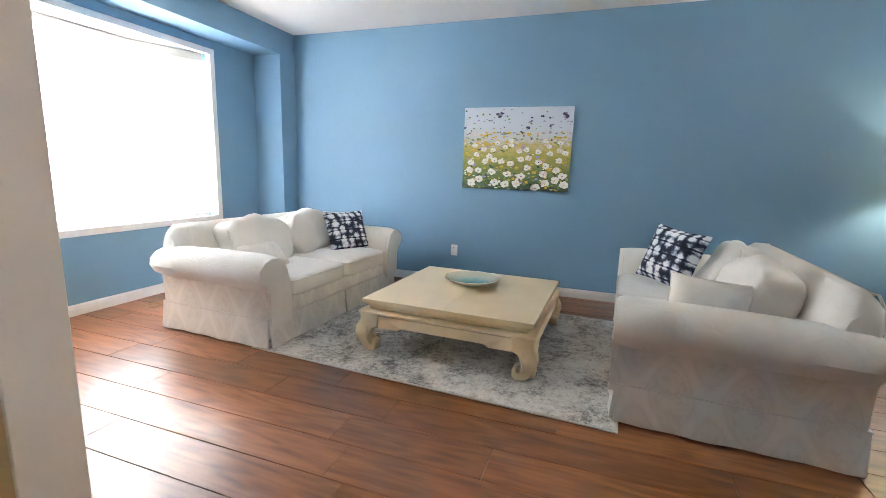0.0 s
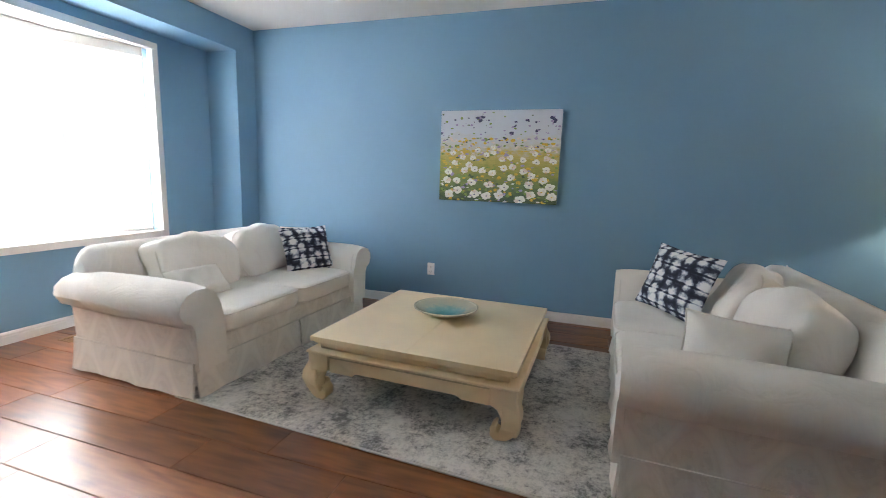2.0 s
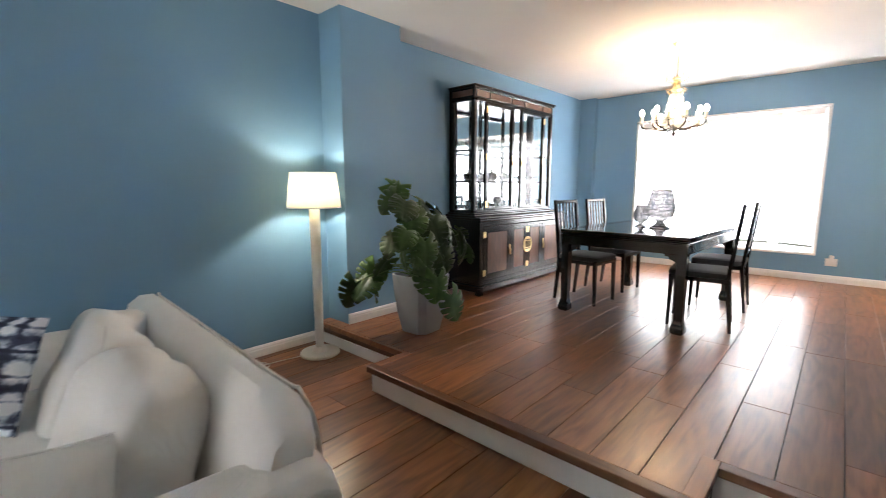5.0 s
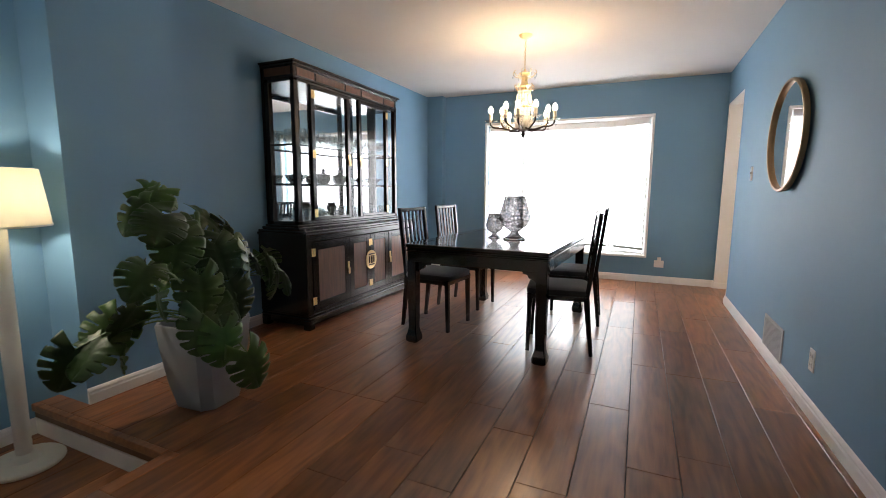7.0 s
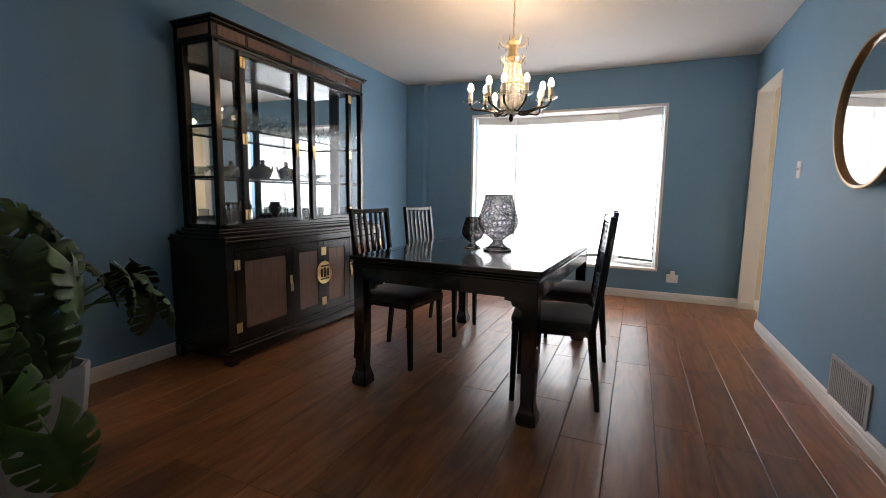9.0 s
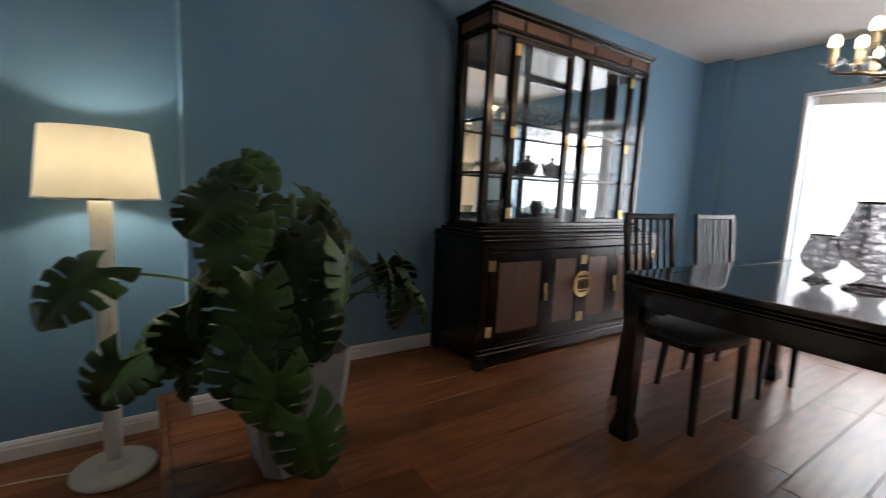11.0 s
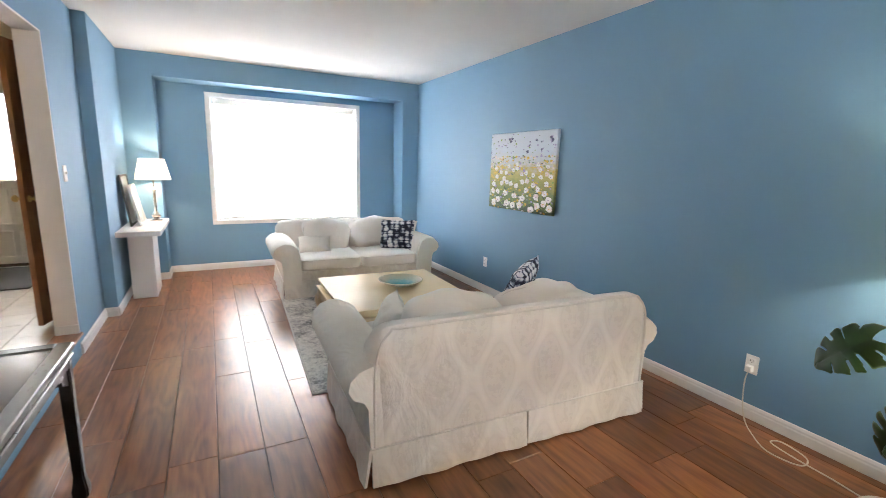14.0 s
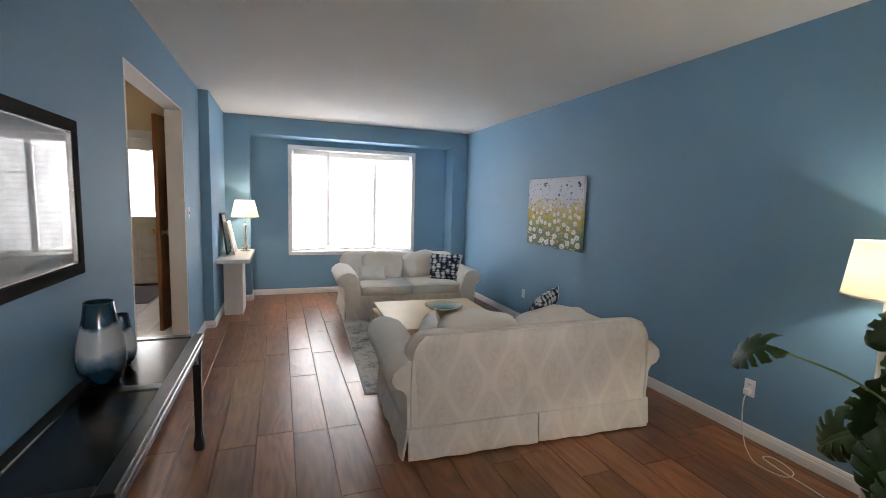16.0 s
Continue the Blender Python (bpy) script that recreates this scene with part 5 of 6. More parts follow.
def hoof_leg(h, w, top_w=None):
    """A straight black leg ending in a small turned-in hoof."""
    bm = bmesh.new()
    prof = [(w / 2 * 0.92, 0.0), (w / 2 * 1.25, 0.012), (w / 2 * 1.3, 0.045), (w / 2 * 1.05, 0.075), (w / 2 * 0.86, 0.11), (w / 2 * 0.9, h * 0.5), (w / 2, h)]
    rings = [[bm.verts.new((sx * r, sy * r, z)) for sx, sy in ((-1, -1), (1, -1), (1, 1), (-1, 1))] for r, z in prof]
    for a, b in zip(rings, rings[1:]):
        for i in range(4):
            j = (i + 1) % 4
            bm.faces.new((a[i], a[j], b[j], b[i]))
    bm.faces.new(list(reversed(rings[0])))
    bm.faces.new(rings[-1])
    bmesh.ops.bevel(bm, geom=[e for e in bm.edges if abs(e.verts[0].co.z - e.verts[1].co.z) > 0.003], offset=0.006, segments=2, affect="EDGES")
    return bm


def lacquer_table(name, m, L, W, H, leg, label, category, inset=False, apron=0.075, lac=None):
    e = new(name)
    e.matrix_basis = m
    tagged(e, label, category)
    lac = lac or M_BLACKLAC
    if inset:
        rim = 0.055
        for b in ((-L / 2, -W / 2, H - 0.03, L / 2, -W / 2 + rim, H, 0.004), (-L / 2, W / 2 - rim, H - 0.03, L / 2, W / 2, H, 0.004), (-L / 2, -W / 2 + rim, H - 0.03, -L / 2 + rim, W / 2 - rim, H, 0.004), (L / 2 - rim, -W / 2 + rim, H - 0.03, L / 2, W / 2 - rim, H, 0.004), (-0.03, -W / 2 + rim, H - 0.03, 0.03, W / 2 - rim, H, 0.003)):
            part("rim_board", box(*b), lac, e)
        for s in (-1, 1):
            part("inset_panel", box(min(s * 0.03, s * (L / 2 - rim)) + 0.002, -W / 2 + rim + 0.002, H - 0.028, max(s * 0.03, s * (L / 2 - rim)) - 0.002, W / 2 - rim - 0.002, H - 0.005), M_EBONY, e)
    else:
        part("tabletop", box(-L / 2, -W / 2, H - 0.028, L / 2, W / 2, H, 0.006, 2), lac, e)
        for y in (-W / 2 + 0.09, W / 2 - 0.09):
            part("inlay_line", box(-L / 2 + 0.09, y - 0.002, H + 0.0002, L / 2 - 0.09, y + 0.002, H + 0.0012), M_EBONY, e)
    part("moulding", boxes((-L / 2 + 0.012, -W / 2 + 0.012, H - 0.042, L / 2 - 0.012, W / 2 - 0.012, H - 0.030, 0.004), (-L / 2 + 0.004, -W / 2 + 0.004, H - 0.056, L / 2 - 0.004, W / 2 - 0.004, H - 0.044, 0.004)), lac, e)
    a0, a1 = H - 0.056 - apron, H - 0.056
    for s in (-1, 1):
        part("apron", box(-L / 2 + 0.03, s * (W / 2 - 0.026) - 0.012, a0, L / 2 - 0.03, s * (W / 2 - 0.026) + 0.012, a1, 0.003), lac, e)
        part("apron", box(s * (L / 2 - 0.026) - 0.012, -W / 2 + 0.04, a0, s * (L / 2 - 0.026) + 0.012, W / 2 - 0.04, a1, 0.003), lac, e)
    for sx in (-1, 1):
        for sy in (-1, 1):
            x, y = sx * (L / 2 - leg / 2 - 0.012), sy * (W / 2 - leg / 2 - 0.012)
            bm = hoof_leg(a1, leg)
            bmesh.ops.transform(bm, matrix=Matrix.Translation((x, y, 0)), verts=bm.verts)
            lg = part("leg", bm, lac, e, "", True)
            # stepped brackets under the apron
            for dx, dy in ((1, 0), (0, 1)):
                out = [(leg / 2 - 0.002, 0.0), (0.13, 0.0), (0.13, -0.018), (0.10, -0.022), (0.09, -0.045), (0.065, -0.05), (leg / 2 - 0.002, -0.075)]
                bm = bmesh.new()
                fr, bk = [], []
                for d, z in out:
                    px, py = x - sx * d * dx, y - sy * d * dy
                    fr.append(bm.verts.new((px + 0.011 * dy, py + 0.011 * dx, a0 + z)))
                    bk.append(bm.verts.new((px - 0.011 * dy, py - 0.011 * dx, a0 + z)))
                bm.faces.new(fr)
                bm.faces.new(list(reversed(bk)))
                for i in range(len(out)):
                    j = (i + 1) % len(out)
                    bm.faces.new((fr[i], fr[j], bk[j], bk[i]))
                bmesh.ops.recalc_face_normals(bm, faces=bm.faces)
                part("bracket", bm, lac, lg)
    return e


lacquer_table("console_table", pose(3.575, 2.8135, 0.0), 1.50, 0.385, 0.70, 0.045, "black lacquered console table with inset top panels", "console table", True, 0.04, M_DULLLAC)


def ombre_glass(name, h):
    """Blown glass, deep blue at head and foot and smoky white between."""
    m, n, l, b = shader(name)
    co = n.new("ShaderNodeTexCoord")
    sp = n.new("ShaderNodeSeparateXYZ")
    l.new(co.outputs["Object"], sp.inputs[0])
    k = n.new("ShaderNodeMath")
    k.operation = "MULTIPLY_ADD"
    l.new(noise_tex(n, l, 9, 3), k.inputs[0])
    k.inputs[1].default_value = 0.10
    l.new(sp.outputs[2], k.inputs[2])
    mr = n.new("ShaderNodeMapRange")
    mr.inputs["From Max"].default_value = h + 0.06
    l.new(k.outputs[0], mr.inputs["Value"])
    l.new(ramp(n, l, mr.outputs[0], [(0.27, (0.005, 0.022, 0.038)), (0.37, (0.09, 0.15, 0.19)), (0.45, (0.40, 0.43, 0.45)), (0.67, (0.36, 0.40, 0.43)), (0.72, (0.006, 0.024, 0.042))]), b.inputs["Base Color"])
    b.inputs["Roughness"].default_value = 0.12
    b.inputs["Coat Weight"].default_value = 0.15
    return m


def vase(m, w, k, mat, label):
    e = new("vase")
    e.matrix_basis = m
    tagged(e, label, "vase")
    prof = [(0.0, 0.0), (0.085, 0.0), (0.105, 0.02), (0.130, 0.08), (0.133, 0.13), (0.122, 0.20), (0.104, 0.26), (0.090, 0.31), (0.078, 0.375), (0.074, 0.378), (0.076, 0.31), (0.088, 0.26), (0.110, 0.20), (0.12, 0.13), (0.09, 0.02), (0.0, 0.015)]
    part("body", lathe([(r * w, z * k) for r, z in prof], 40, False), mat, e, "", True)
    part("lip", lathe([(0.0735 * w, 0.374 * k), (0.079 * w, 0.376 * k), (0.080 * w, 0.382 * k), (0.076 * w, 0.385 * k), (0.0725 * w, 0.381 * k)], 40, False), M_BLUEGLASS, e, "", True)
    return e


vase(pose(3.475, 2.715, 0.70), 0.68, 0.92, ombre_glass("ombre_glass_large", 0.38), "tall blue and smoky white glass vase on the console")
vase(pose(3.245, 2.715, 0.70), 0.50, 0.62, ombre_glass("ombre_glass_small", 0.24), "small deep blue glass vase on the console")

fp = tagged(empty("framed_picture", (3.845, YS, 1.482)), "large glazed picture in a black and silver frame", "picture frame")
W2, H2 = 0.455, 0.318
M_PEWTER = plain("dark_pewter", (0.07, 0.07, 0.07), 0.3, 0.7)
M_BLACKFRAME = plain("black_picture_frame", (0.010, 0.009, 0.009), 0.7, vary=0.2, scale=8, bumpy=0.1)
M_BLACKFRAME.node_tree.nodes["Principled BSDF"].inputs["Specular IOR Level"].default_value = 0.02
FR = 0.048
part("frame", boxes((-W2, 0.001, -H2, W2, 0.028, -H2 + FR, 0.003), (-W2, 0.001, H2 - FR, W2, 0.028, H2, 0.003), (-W2, 0.001, -H2 + FR, -W2 + FR, 0.028, H2 - FR, 0.003), (W2 - FR, 0.001, -H2 + FR, W2, 0.028, H2 - FR, 0.003)), M_BLACKFRAME, fp)
FI = FR + 0.006
part("silver_fillet", boxes((-W2 + FR, 0.004, -H2 + FR, W2 - FR, 0.024, -H2 + FI, 0.002), (-W2 + FR, 0.004, H2 - FI, W2 - FR, 0.024, H2 - FR, 0.002), (-W2 + FR, 0.004, -H2 + FI, -W2 + FI, 0.024, H2 - FI, 0.002), (W2 - FI, 0.004, -H2 + FI, W2 - FR, 0.024, H2 - FI, 0.002)), M_CHROME, fp)
part("mat_board", box(-W2 + FI, 0.003, -H2 + FI, W2 - FI, 0.008, H2 - FI), M_PAPER, fp)
part("print", box(-W2 + 0.14, 0.0082, -H2 + 0.13, W2 - 0.14, 0.0095, H2 - 0.13), M_PRINT, fp)
g = part("glazing", sheet((W2 - FI, 0.015, -H2 + FI), (-W2 + FI, 0.015, -H2 + FI), (-W2 + FI, 0.015, H2 - FI), (W2 - FI, 0.015, H2 - FI)), pane_glass("picture_glazing", (0.80, 0.81, 0.82), 0.06), fp)

# ---------------------------------------------------------------- dining table and chairs
lacquer_table("dining_table", pose(7.125, 4.47, RAISE, 0, 0, -2.5), 1.52, 1.06, 0.75, 0.074, "glossy black lacquered dining table with hoof feet", "dining table", False, 0.08)


def dining_chair():
    e = new("dining_chair")
    tagged(e, "black wooden dining chair with slatted back and charcoal seat", "chair", "chairs round the dining table")
    W, D, SH = 0.40, 0.42, 0.47
    part("seat", superbox(0.215, 0.215, 0.035, 0.5, 0.22, 28, 10, 0, 0, Matrix.Translation((0, 0.0, SH - 0.03))), M_SEAT, e, "charcoal cloth padded seat", True)
    part("seat_frame", box(-0.205, -0.205, SH - 0.085, 0.205, 0.205, SH - 0.045, 0.004), M_EBONY, e)

    def leg(x, y, dx, dy, h, name):
        bm = bmesh.new()
        a = [bm.verts.new((x + dx + sx * 0.013, y + dy + sy * 0.013, 0)) for sx, sy in ((-1, -1), (1, -1), (1, 1), (-1, 1))]
        b = [bm.verts.new((x + sx * 0.018, y + sy * 0.018, h)) for sx, sy in ((-1, -1), (1, -1), (1, 1), (-1, 1))]
        for i in range(4):
            j = (i + 1) % 4
            bm.faces.new((a[i], a[j], b[j], b[i]))
        bm.faces.new(list(reversed(a)))
        bm.faces.new(b)
        bmesh.ops.bevel(bm, geom=list(bm.edges), offset=0.003, segments=1, affect="EDGES")
        part(name, bm, M_EBONY, e)

    for s in (-1, 1):
        leg(s * 0.185, 0.185, 0.0, 0.008, SH - 0.05, "leg")
        leg(s * 0.185, -0.195, 0.0, -0.045, SH - 0.05, "leg")
    m = Matrix.Translation((0, -0.197, SH - 0.06)) @ Matrix.Rotation(radians(6.5), 4, "X")
    TOP = 0.585
    for s in (-1, 1):
        part("back_post", add_box(bmesh.new(), s * 0.187 - 0.017, -0.015, 0.0, s * 0.187 + 0.017, 0.013, TOP, 0.004, 1, m), M_EBONY, e)
    part("top_rail", add_box(bmesh.new(), -0.17, -0.012, TOP - 0.035, 0.17, 0.010, TOP - 0.004, 0.004, 1, m), M_EBONY, e)
    part("lower_rail", add_box(bmesh.new(), -0.17, -0.010, 0.11, 0.17, 0.010, 0.14, 0.003, 1, m), M_EBONY, e)
    for k in range(5):
        x = -0.118 + k * 0.059
        part("slat", add_box(bmesh.new(), x - 0.013, -0.006, 0.14, x + 0.013, 0.005, TOP - 0.035, 0.002, 1, m), M_EBONY, e)
    return e


chair = dining_chair()
chair.matrix_basis = pose(6.82, 3.99, RAISE, 0, 0, 8)
copy_thing(chair, pose(7.58, 3.99, RAISE, 0, 0, 3))
copy_thing(chair, pose(6.925, 5.005, RAISE, 0, 0, 175))
copy_thing(chair, pose(7.654, 5.01, RAISE, 0, 0, 175))


def smoky(name):
    """Thin smoked glass with silvery crackle."""
    m, n, l, b = shader(name)
    tr = n.new("ShaderNodeBsdfTransparent")
    v = n.new("ShaderNodeTexVoronoi")
    v.feature = "DISTANCE_TO_EDGE"
    v.inputs["Scale"].default_value = 38.0
    co = n.new("ShaderNodeTexCoord")
    l.new(co.outputs["Object"], v.inputs["Vector"])
    l.new(ramp(n, l, v.outputs["Distance"], [(0.0, (0.08, 0.076, 0.076)), (0.05, (0.27, 0.262, 0.265)), (0.30, (0.62, 0.61, 0.62))]), tr.inputs[0])
    b.inputs["Base Color"].default_value = (0.30, 0.285, 0.28, 1)
    b.inputs["Metallic"].default_value, b.inputs["Roughness"].default_value = 0.6, 0.12
    mx = n.new("ShaderNodeMixShader")
    l.new(ramp(n, l, noise_tex(n, l, 22, 4), [(0.38, (0.05, 0.05, 0.05)), (0.66, (0.34, 0.34, 0.34))]), mx.inputs[0])
    l.new(tr.outputs[0], mx.inputs[1])
    l.new(b.outputs[0], mx.inputs[2])
    l.new(mx.outputs[0], n["Material Output"].inputs[0])
    return m


M_SMOKE = smoky("smoky_crackle_glass")


def hurricane(m, k, label):
    e = new("glass_hurricane")
    e.matrix_basis = m
    tagged(e, label, "vase", "mercury glass hurricanes")
    prof = [(0.0, 0.0), (0.085, 0.0), (0.088, 0.006), (0.06, 0.02), (0.034, 0.045), (0.030, 0.06), (0.05, 0.078), (0.098, 0.11), (0.124, 0.16), (0.122, 0.20), (0.10, 0.27), (0.083, 0.335)]
    part("bowl", lathe([(r * k, z * k) for r, z in prof], 40, False), M_SMOKE, e, "smoky crackled glass", True)
    part("lip", lathe([(0.0815 * k, 0.333 * k), (0.085 * k, 0.334 * k), (0.085 * k, 0.341 * k), (0.0815 * k, 0.341 * k), (0.0815 * k, 0.333 * k)], 40, False), M_IRON, e, "dark glass lip", True)
    part("foot_ring", lathe([(0.086 * k, 0.001), (0.0895 * k, 0.004 * k), (0.086 * k, 0.012 * k), (0.08 * k, 0.012 * k)], 32, False), M_SILVER, e, "silvered foot", True)
    return e


hurricane(pose(7.02, 4.38, RAISE + 0.751), 1.0, "large smoky mercury glass hurricane on the table")
hurricane(pose(7.065, 4.56, RAISE + 0.751), 0.58, "small smoky mercury glass hurricane on the table")

# ---------------------------------------------------------------- china cabinet


def china_cabinet():
    e = tagged(empty("china_cabinet", (6.275, 5.845, RAISE)), "tall black lacquered china cabinet with walnut panels and glass doors", "cabinet")
    L, D, LH = 1.80, 0.52, 0.77
    # base unit
    part("plinth", boxes((0.02, 0.02, 0.03, L - 0.02, D, 0.09, 0.006), (0.0, -0.004, 0.085, L, D, 0.105, 0.006), (0.012, 0.010, 0.105, L - 0.012, D, 0.125, 0.004)), M_EBONY, e)
    for x in (0.0, L - 0.07):
        for y in (0.0, D - 0.07):
            part("foot", box(x, y, 0.0, x + 0.07, y + 0.07, 0.086, 0.008), M_EBONY, e)
    part("side_panel", box(0.01, 0.03, 0.125, 0.03, D, LH), M_EBONY, e)
    part("side_panel", box(L - 0.03, 0.03, 0.125, L - 0.01, D, LH), M_EBONY, e)
    part("back_panel", box(0.03, D - 0.02, 0.125, L - 0.03, D, LH), M_EBONY, e)
    part("bottom_board", box(0.03, 0.03, 0.125, L - 0.03, D - 0.02, 0.145), M_EBONY, e)
    part("lower_frame", boxes((0.01, 0.012, 0.125, 0.07, 0.03, LH, 0.003), (L - 0.07, 0.012, 0.125, L - 0.01, 0.03, LH, 0.003), (0.07, 0.012, LH - 0.05, L - 0.07, 0.03, LH, 0.003), (0.07, 0.012, 0.125, L - 0.07, 0.03, 0.15, 0.003)), M_EBONY, e)
    for name, b in (("counter", (-0.006, -0.008, LH, L + 0.006, D, LH + 0.022, 0.006, 2)), ("counter_moulding", (0.008, 0.010, LH + 0.022, L - 0.008, D, LH + 0.040, 0.004)), ("upper_plinth", (0.05, 0.11, LH + 0.040, L - 0.05, D, LH + 0.062, 0.005)), ("upper_plinth", (0.09, 0.155, LH + 0.062, L - 0.09, D, LH + 0.078, 0.004))):
        part(name, box(*b), M_EBONY, e)
    xs = [0.072, 0.562, 0.900, 1.238, L - 0.072]
    for k in range(4):
        x0, x1 = xs[k] + 0.002, xs[k + 1] - 0.002
        z0, z1, st = 0.155, LH - 0.055, 0.066
        door = part("door", boxes((x0, 0.004, z0, x0 + st, 0.026, z1, 0.003), (x1 - st, 0.004, z0, x1, 0.026, z1, 0.003), (x0 + st, 0.004, z0, x1 - st, 0.026, z0 + st, 0.003), (x0 + st, 0.004, z1 - st, x1 - st, 0.026, z1, 0.003)), M_EBONY, e)
        # panel with cut-in corners
        c = 0.010
        out = [(x0 + st + c, z0 + st), (x1 - st - c, z0 + st), (x1 - st, z0 + st + c), (x1 - st, z1 - st - c), (x1 - st - c, z1 - st), (x0 + st + c, z1 - st), (x0 + st, z1 - st - c), (x0 + st, z0 + st + c)]
        part("panel_back", box(x0 + st, 0.018, z0 + st, x1 - st, 0.024, z1 - st), M_EBONY, door)
        bm = prism([(x, z) for x, z in out], 0.0, 0.008)
        bmesh.ops.transform(bm, matrix=Matrix(((1, 0, 0, 0), (0, 0, 1, 0.010), (0, 1, 0, 0), (0, 0, 0, 1))), verts=bm.verts)
        bmesh.ops.recalc_face_normals(bm, faces=bm.faces)
        part("panel", bm, M_PANEL, door, "brown walnut door panel")
        hx = x0 + 0.004 if k in (0, 2) else x1 - 0.004
        for hz in (z0 + 0.08, z1 - 0.08):
            part("hinge", boxes((hx - 0.022, -0.001, hz - 0.032, hx - 0.002, 0.005, hz + 0.032, 0.002), (hx + 0.002, -0.001, hz - 0.032, hx + 0.022, 0.005, hz + 0.032, 0.002)), M_BRASS, door, "brass leaf hinge")
        if k in (0, 3):
            px = x1 - 0.022 if k == 0 else x0 + 0.022
            bm = boxes((px - 0.012, -0.004, 0.44, px + 0.012, 0.004, 0.50, 0.003))
            for s in (-1, 1):
                add_box(bm, px + s * 0.007 - 0.004, -0.010, 0.385, px + s * 0.007 + 0.004, -0.003, 0.445, 0.002)
            part("pull", bm, M_BRASS, door, "brass drop pull")
    cx = (xs[2])
    med = part("medallion", lathe([(0.0, 0.0), (0.085, 0.0), (0.092, 0.004), (0.088, 0.010), (0.076, 0.007), (0.0, 0.007)], 40, False, None, Matrix.Translation((cx, 0.003, 0.465)) @ Matrix.Rotation(radians(90), 4, "X")), M_BRASS, e, "round brass medallion lock plate", True)
    part("medallion_bars", boxes((cx - 0.045, -0.012, 0.435, cx - 0.030, -0.003, 0.50, 0.002), (cx - 0.010, -0.012, 0.43, cx + 0.010, -0.003, 0.505, 0.002), (cx + 0.030, -0.012, 0.435, cx + 0.045, -0.003, 0.50, 0.002), (cx - 0.05, -0.010, 0.41, cx + 0.05, -0.003, 0.422, 0.002), (cx - 0.05, -0.010, 0.512, cx + 0.05, -0.003, 0.525, 0.002)), M_IRON, med)
    # glazed top unit
    U0, U1, X0, X1, Y0 = LH + 0.078, 2.15, 0.115, L - 0.085, 0.175
    part("mirror_back", box(X0 + 0.02, D - 0.03, U0 + 0.02, X1 - 0.02, D - 0.022, U1 - 0.15), M_MIRROR, e, "mirrored back panel")
    part("upper_back", box(X0, D - 0.022, U0, X1, D, U1 - 0.02), M_EBONY, e)
    P = 0.045
    for x in (X0, X1 - P):
        for y in (Y0, D - 0.03 - P):
            part("corner_post", box(x, y, U0, x + P, y + P, U1 - 0.13, 0.004), M_EBONY, e)
    part("upper_floor", box(X0, Y0, U0, X1, D - 0.03, U0 + 0.028, 0.003), M_EBONY, e)
    part("upper_rail", box(X0, Y0, U1 - 0.155, X1, D - 0.022, U1 - 0.13, 0.003), M_EBONY, e)
    part("cornice", boxes((X0 - 0.004, Y0 - 0.006, U1 - 0.13, X1 + 0.004, D, U1 - 0.12, 0.003), (X0, Y0 + 0.006, U1 - 0.12, X1, D, U1 - 0.035), (X0 - 0.012, Y0 - 0.014, U1 - 0.035, X1 + 0.012, D, U1 - 0.016, 0.004), (X0 - 0.028, Y0 - 0.030, U1 - 0.016, X1 + 0.028, D, U1, 0.005)), M_EBONY, e)
    edges = [X0 + 0.03, X0 + 0.26, (X0 + X1) / 2 - 0.13, (X0 + X1) / 2 + 0.13, X1 - 0.26, X1 - 0.03]
    for a, b in zip(edges, edges[1:]):
        part("cornice_panel", box(a + 0.012, Y0 + 0.0, U1 - 0.108, b - 0.012, Y0 + 0.006, U1 - 0.047, 0.002), M_PANEL, e, "brown walnut frieze panel")
    part("cornice_panel", box(X0 - 0.004, Y0 + 0.03, U1 - 0.108, X0, D - 0.04, U1 - 0.047, 0.001), M_PANEL, e)
    # front: narrow fixed light, door, narrow light, door, narrow light
    w = X1 - X0 - 2 * P
    nar = 0.145
    wide = (w - 3 * nar - 4 * 0.045) / 2
    x = X0 + P
    z0, z1 = U0 + 0.028, U1 - 0.155
    for k, ww in enumerate((nar, wide, nar, wide, nar)):
        pane = sheet((x, Y0 + 0.02, z0), (x + ww, Y0 + 0.02, z0), (x + ww, Y0 + 0.02, z1), (x, Y0 + 0.02, z1))
        if k in (1, 3):
            d = part("glass_door", boxes((x - 0.045, Y0 - 0.004, z0, x, Y0 + 0.03, z1, 0.003), (x + ww, Y0 - 0.004, z0, x + ww + 0.045, Y0 + 0.03, z1, 0.003), (x, Y0 - 0.004, z0, x + ww, Y0 + 0.03, z0 + 0.028, 0.003), (x, Y0 - 0.004, z1 - 0.028, x + ww, Y0 + 0.03, z1, 0.003)), M_EBONY, e)
            gl = part("pane", pane, M_CABGLASS, d)
            hx = x - 0.022 if k == 1 else x + ww + 0.022
            for hz in (z0 + 0.06, (z0 + z1) / 2, z1 - 0.07):
                part("hinge", boxes((hx - 0.02, Y0 - 0.009, hz - 0.034, hx - 0.002, Y0 - 0.003, hz + 0.034, 0.002), (hx + 0.002, Y0 - 0.009, hz - 0.034, hx + 0.02, Y0 - 0.003, hz + 0.034, 0.002)), M_BRASS, d, "brass leaf hinge")
            px = x + ww + 0.022 if k == 1 else x - 0.022
            zc = (z0 + z1) / 2 - 0.02
            bm = boxes((px - 0.018, Y0 - 0.009, zc, px + 0.018, Y0 - 0.003, zc + 0.05, 0.002))
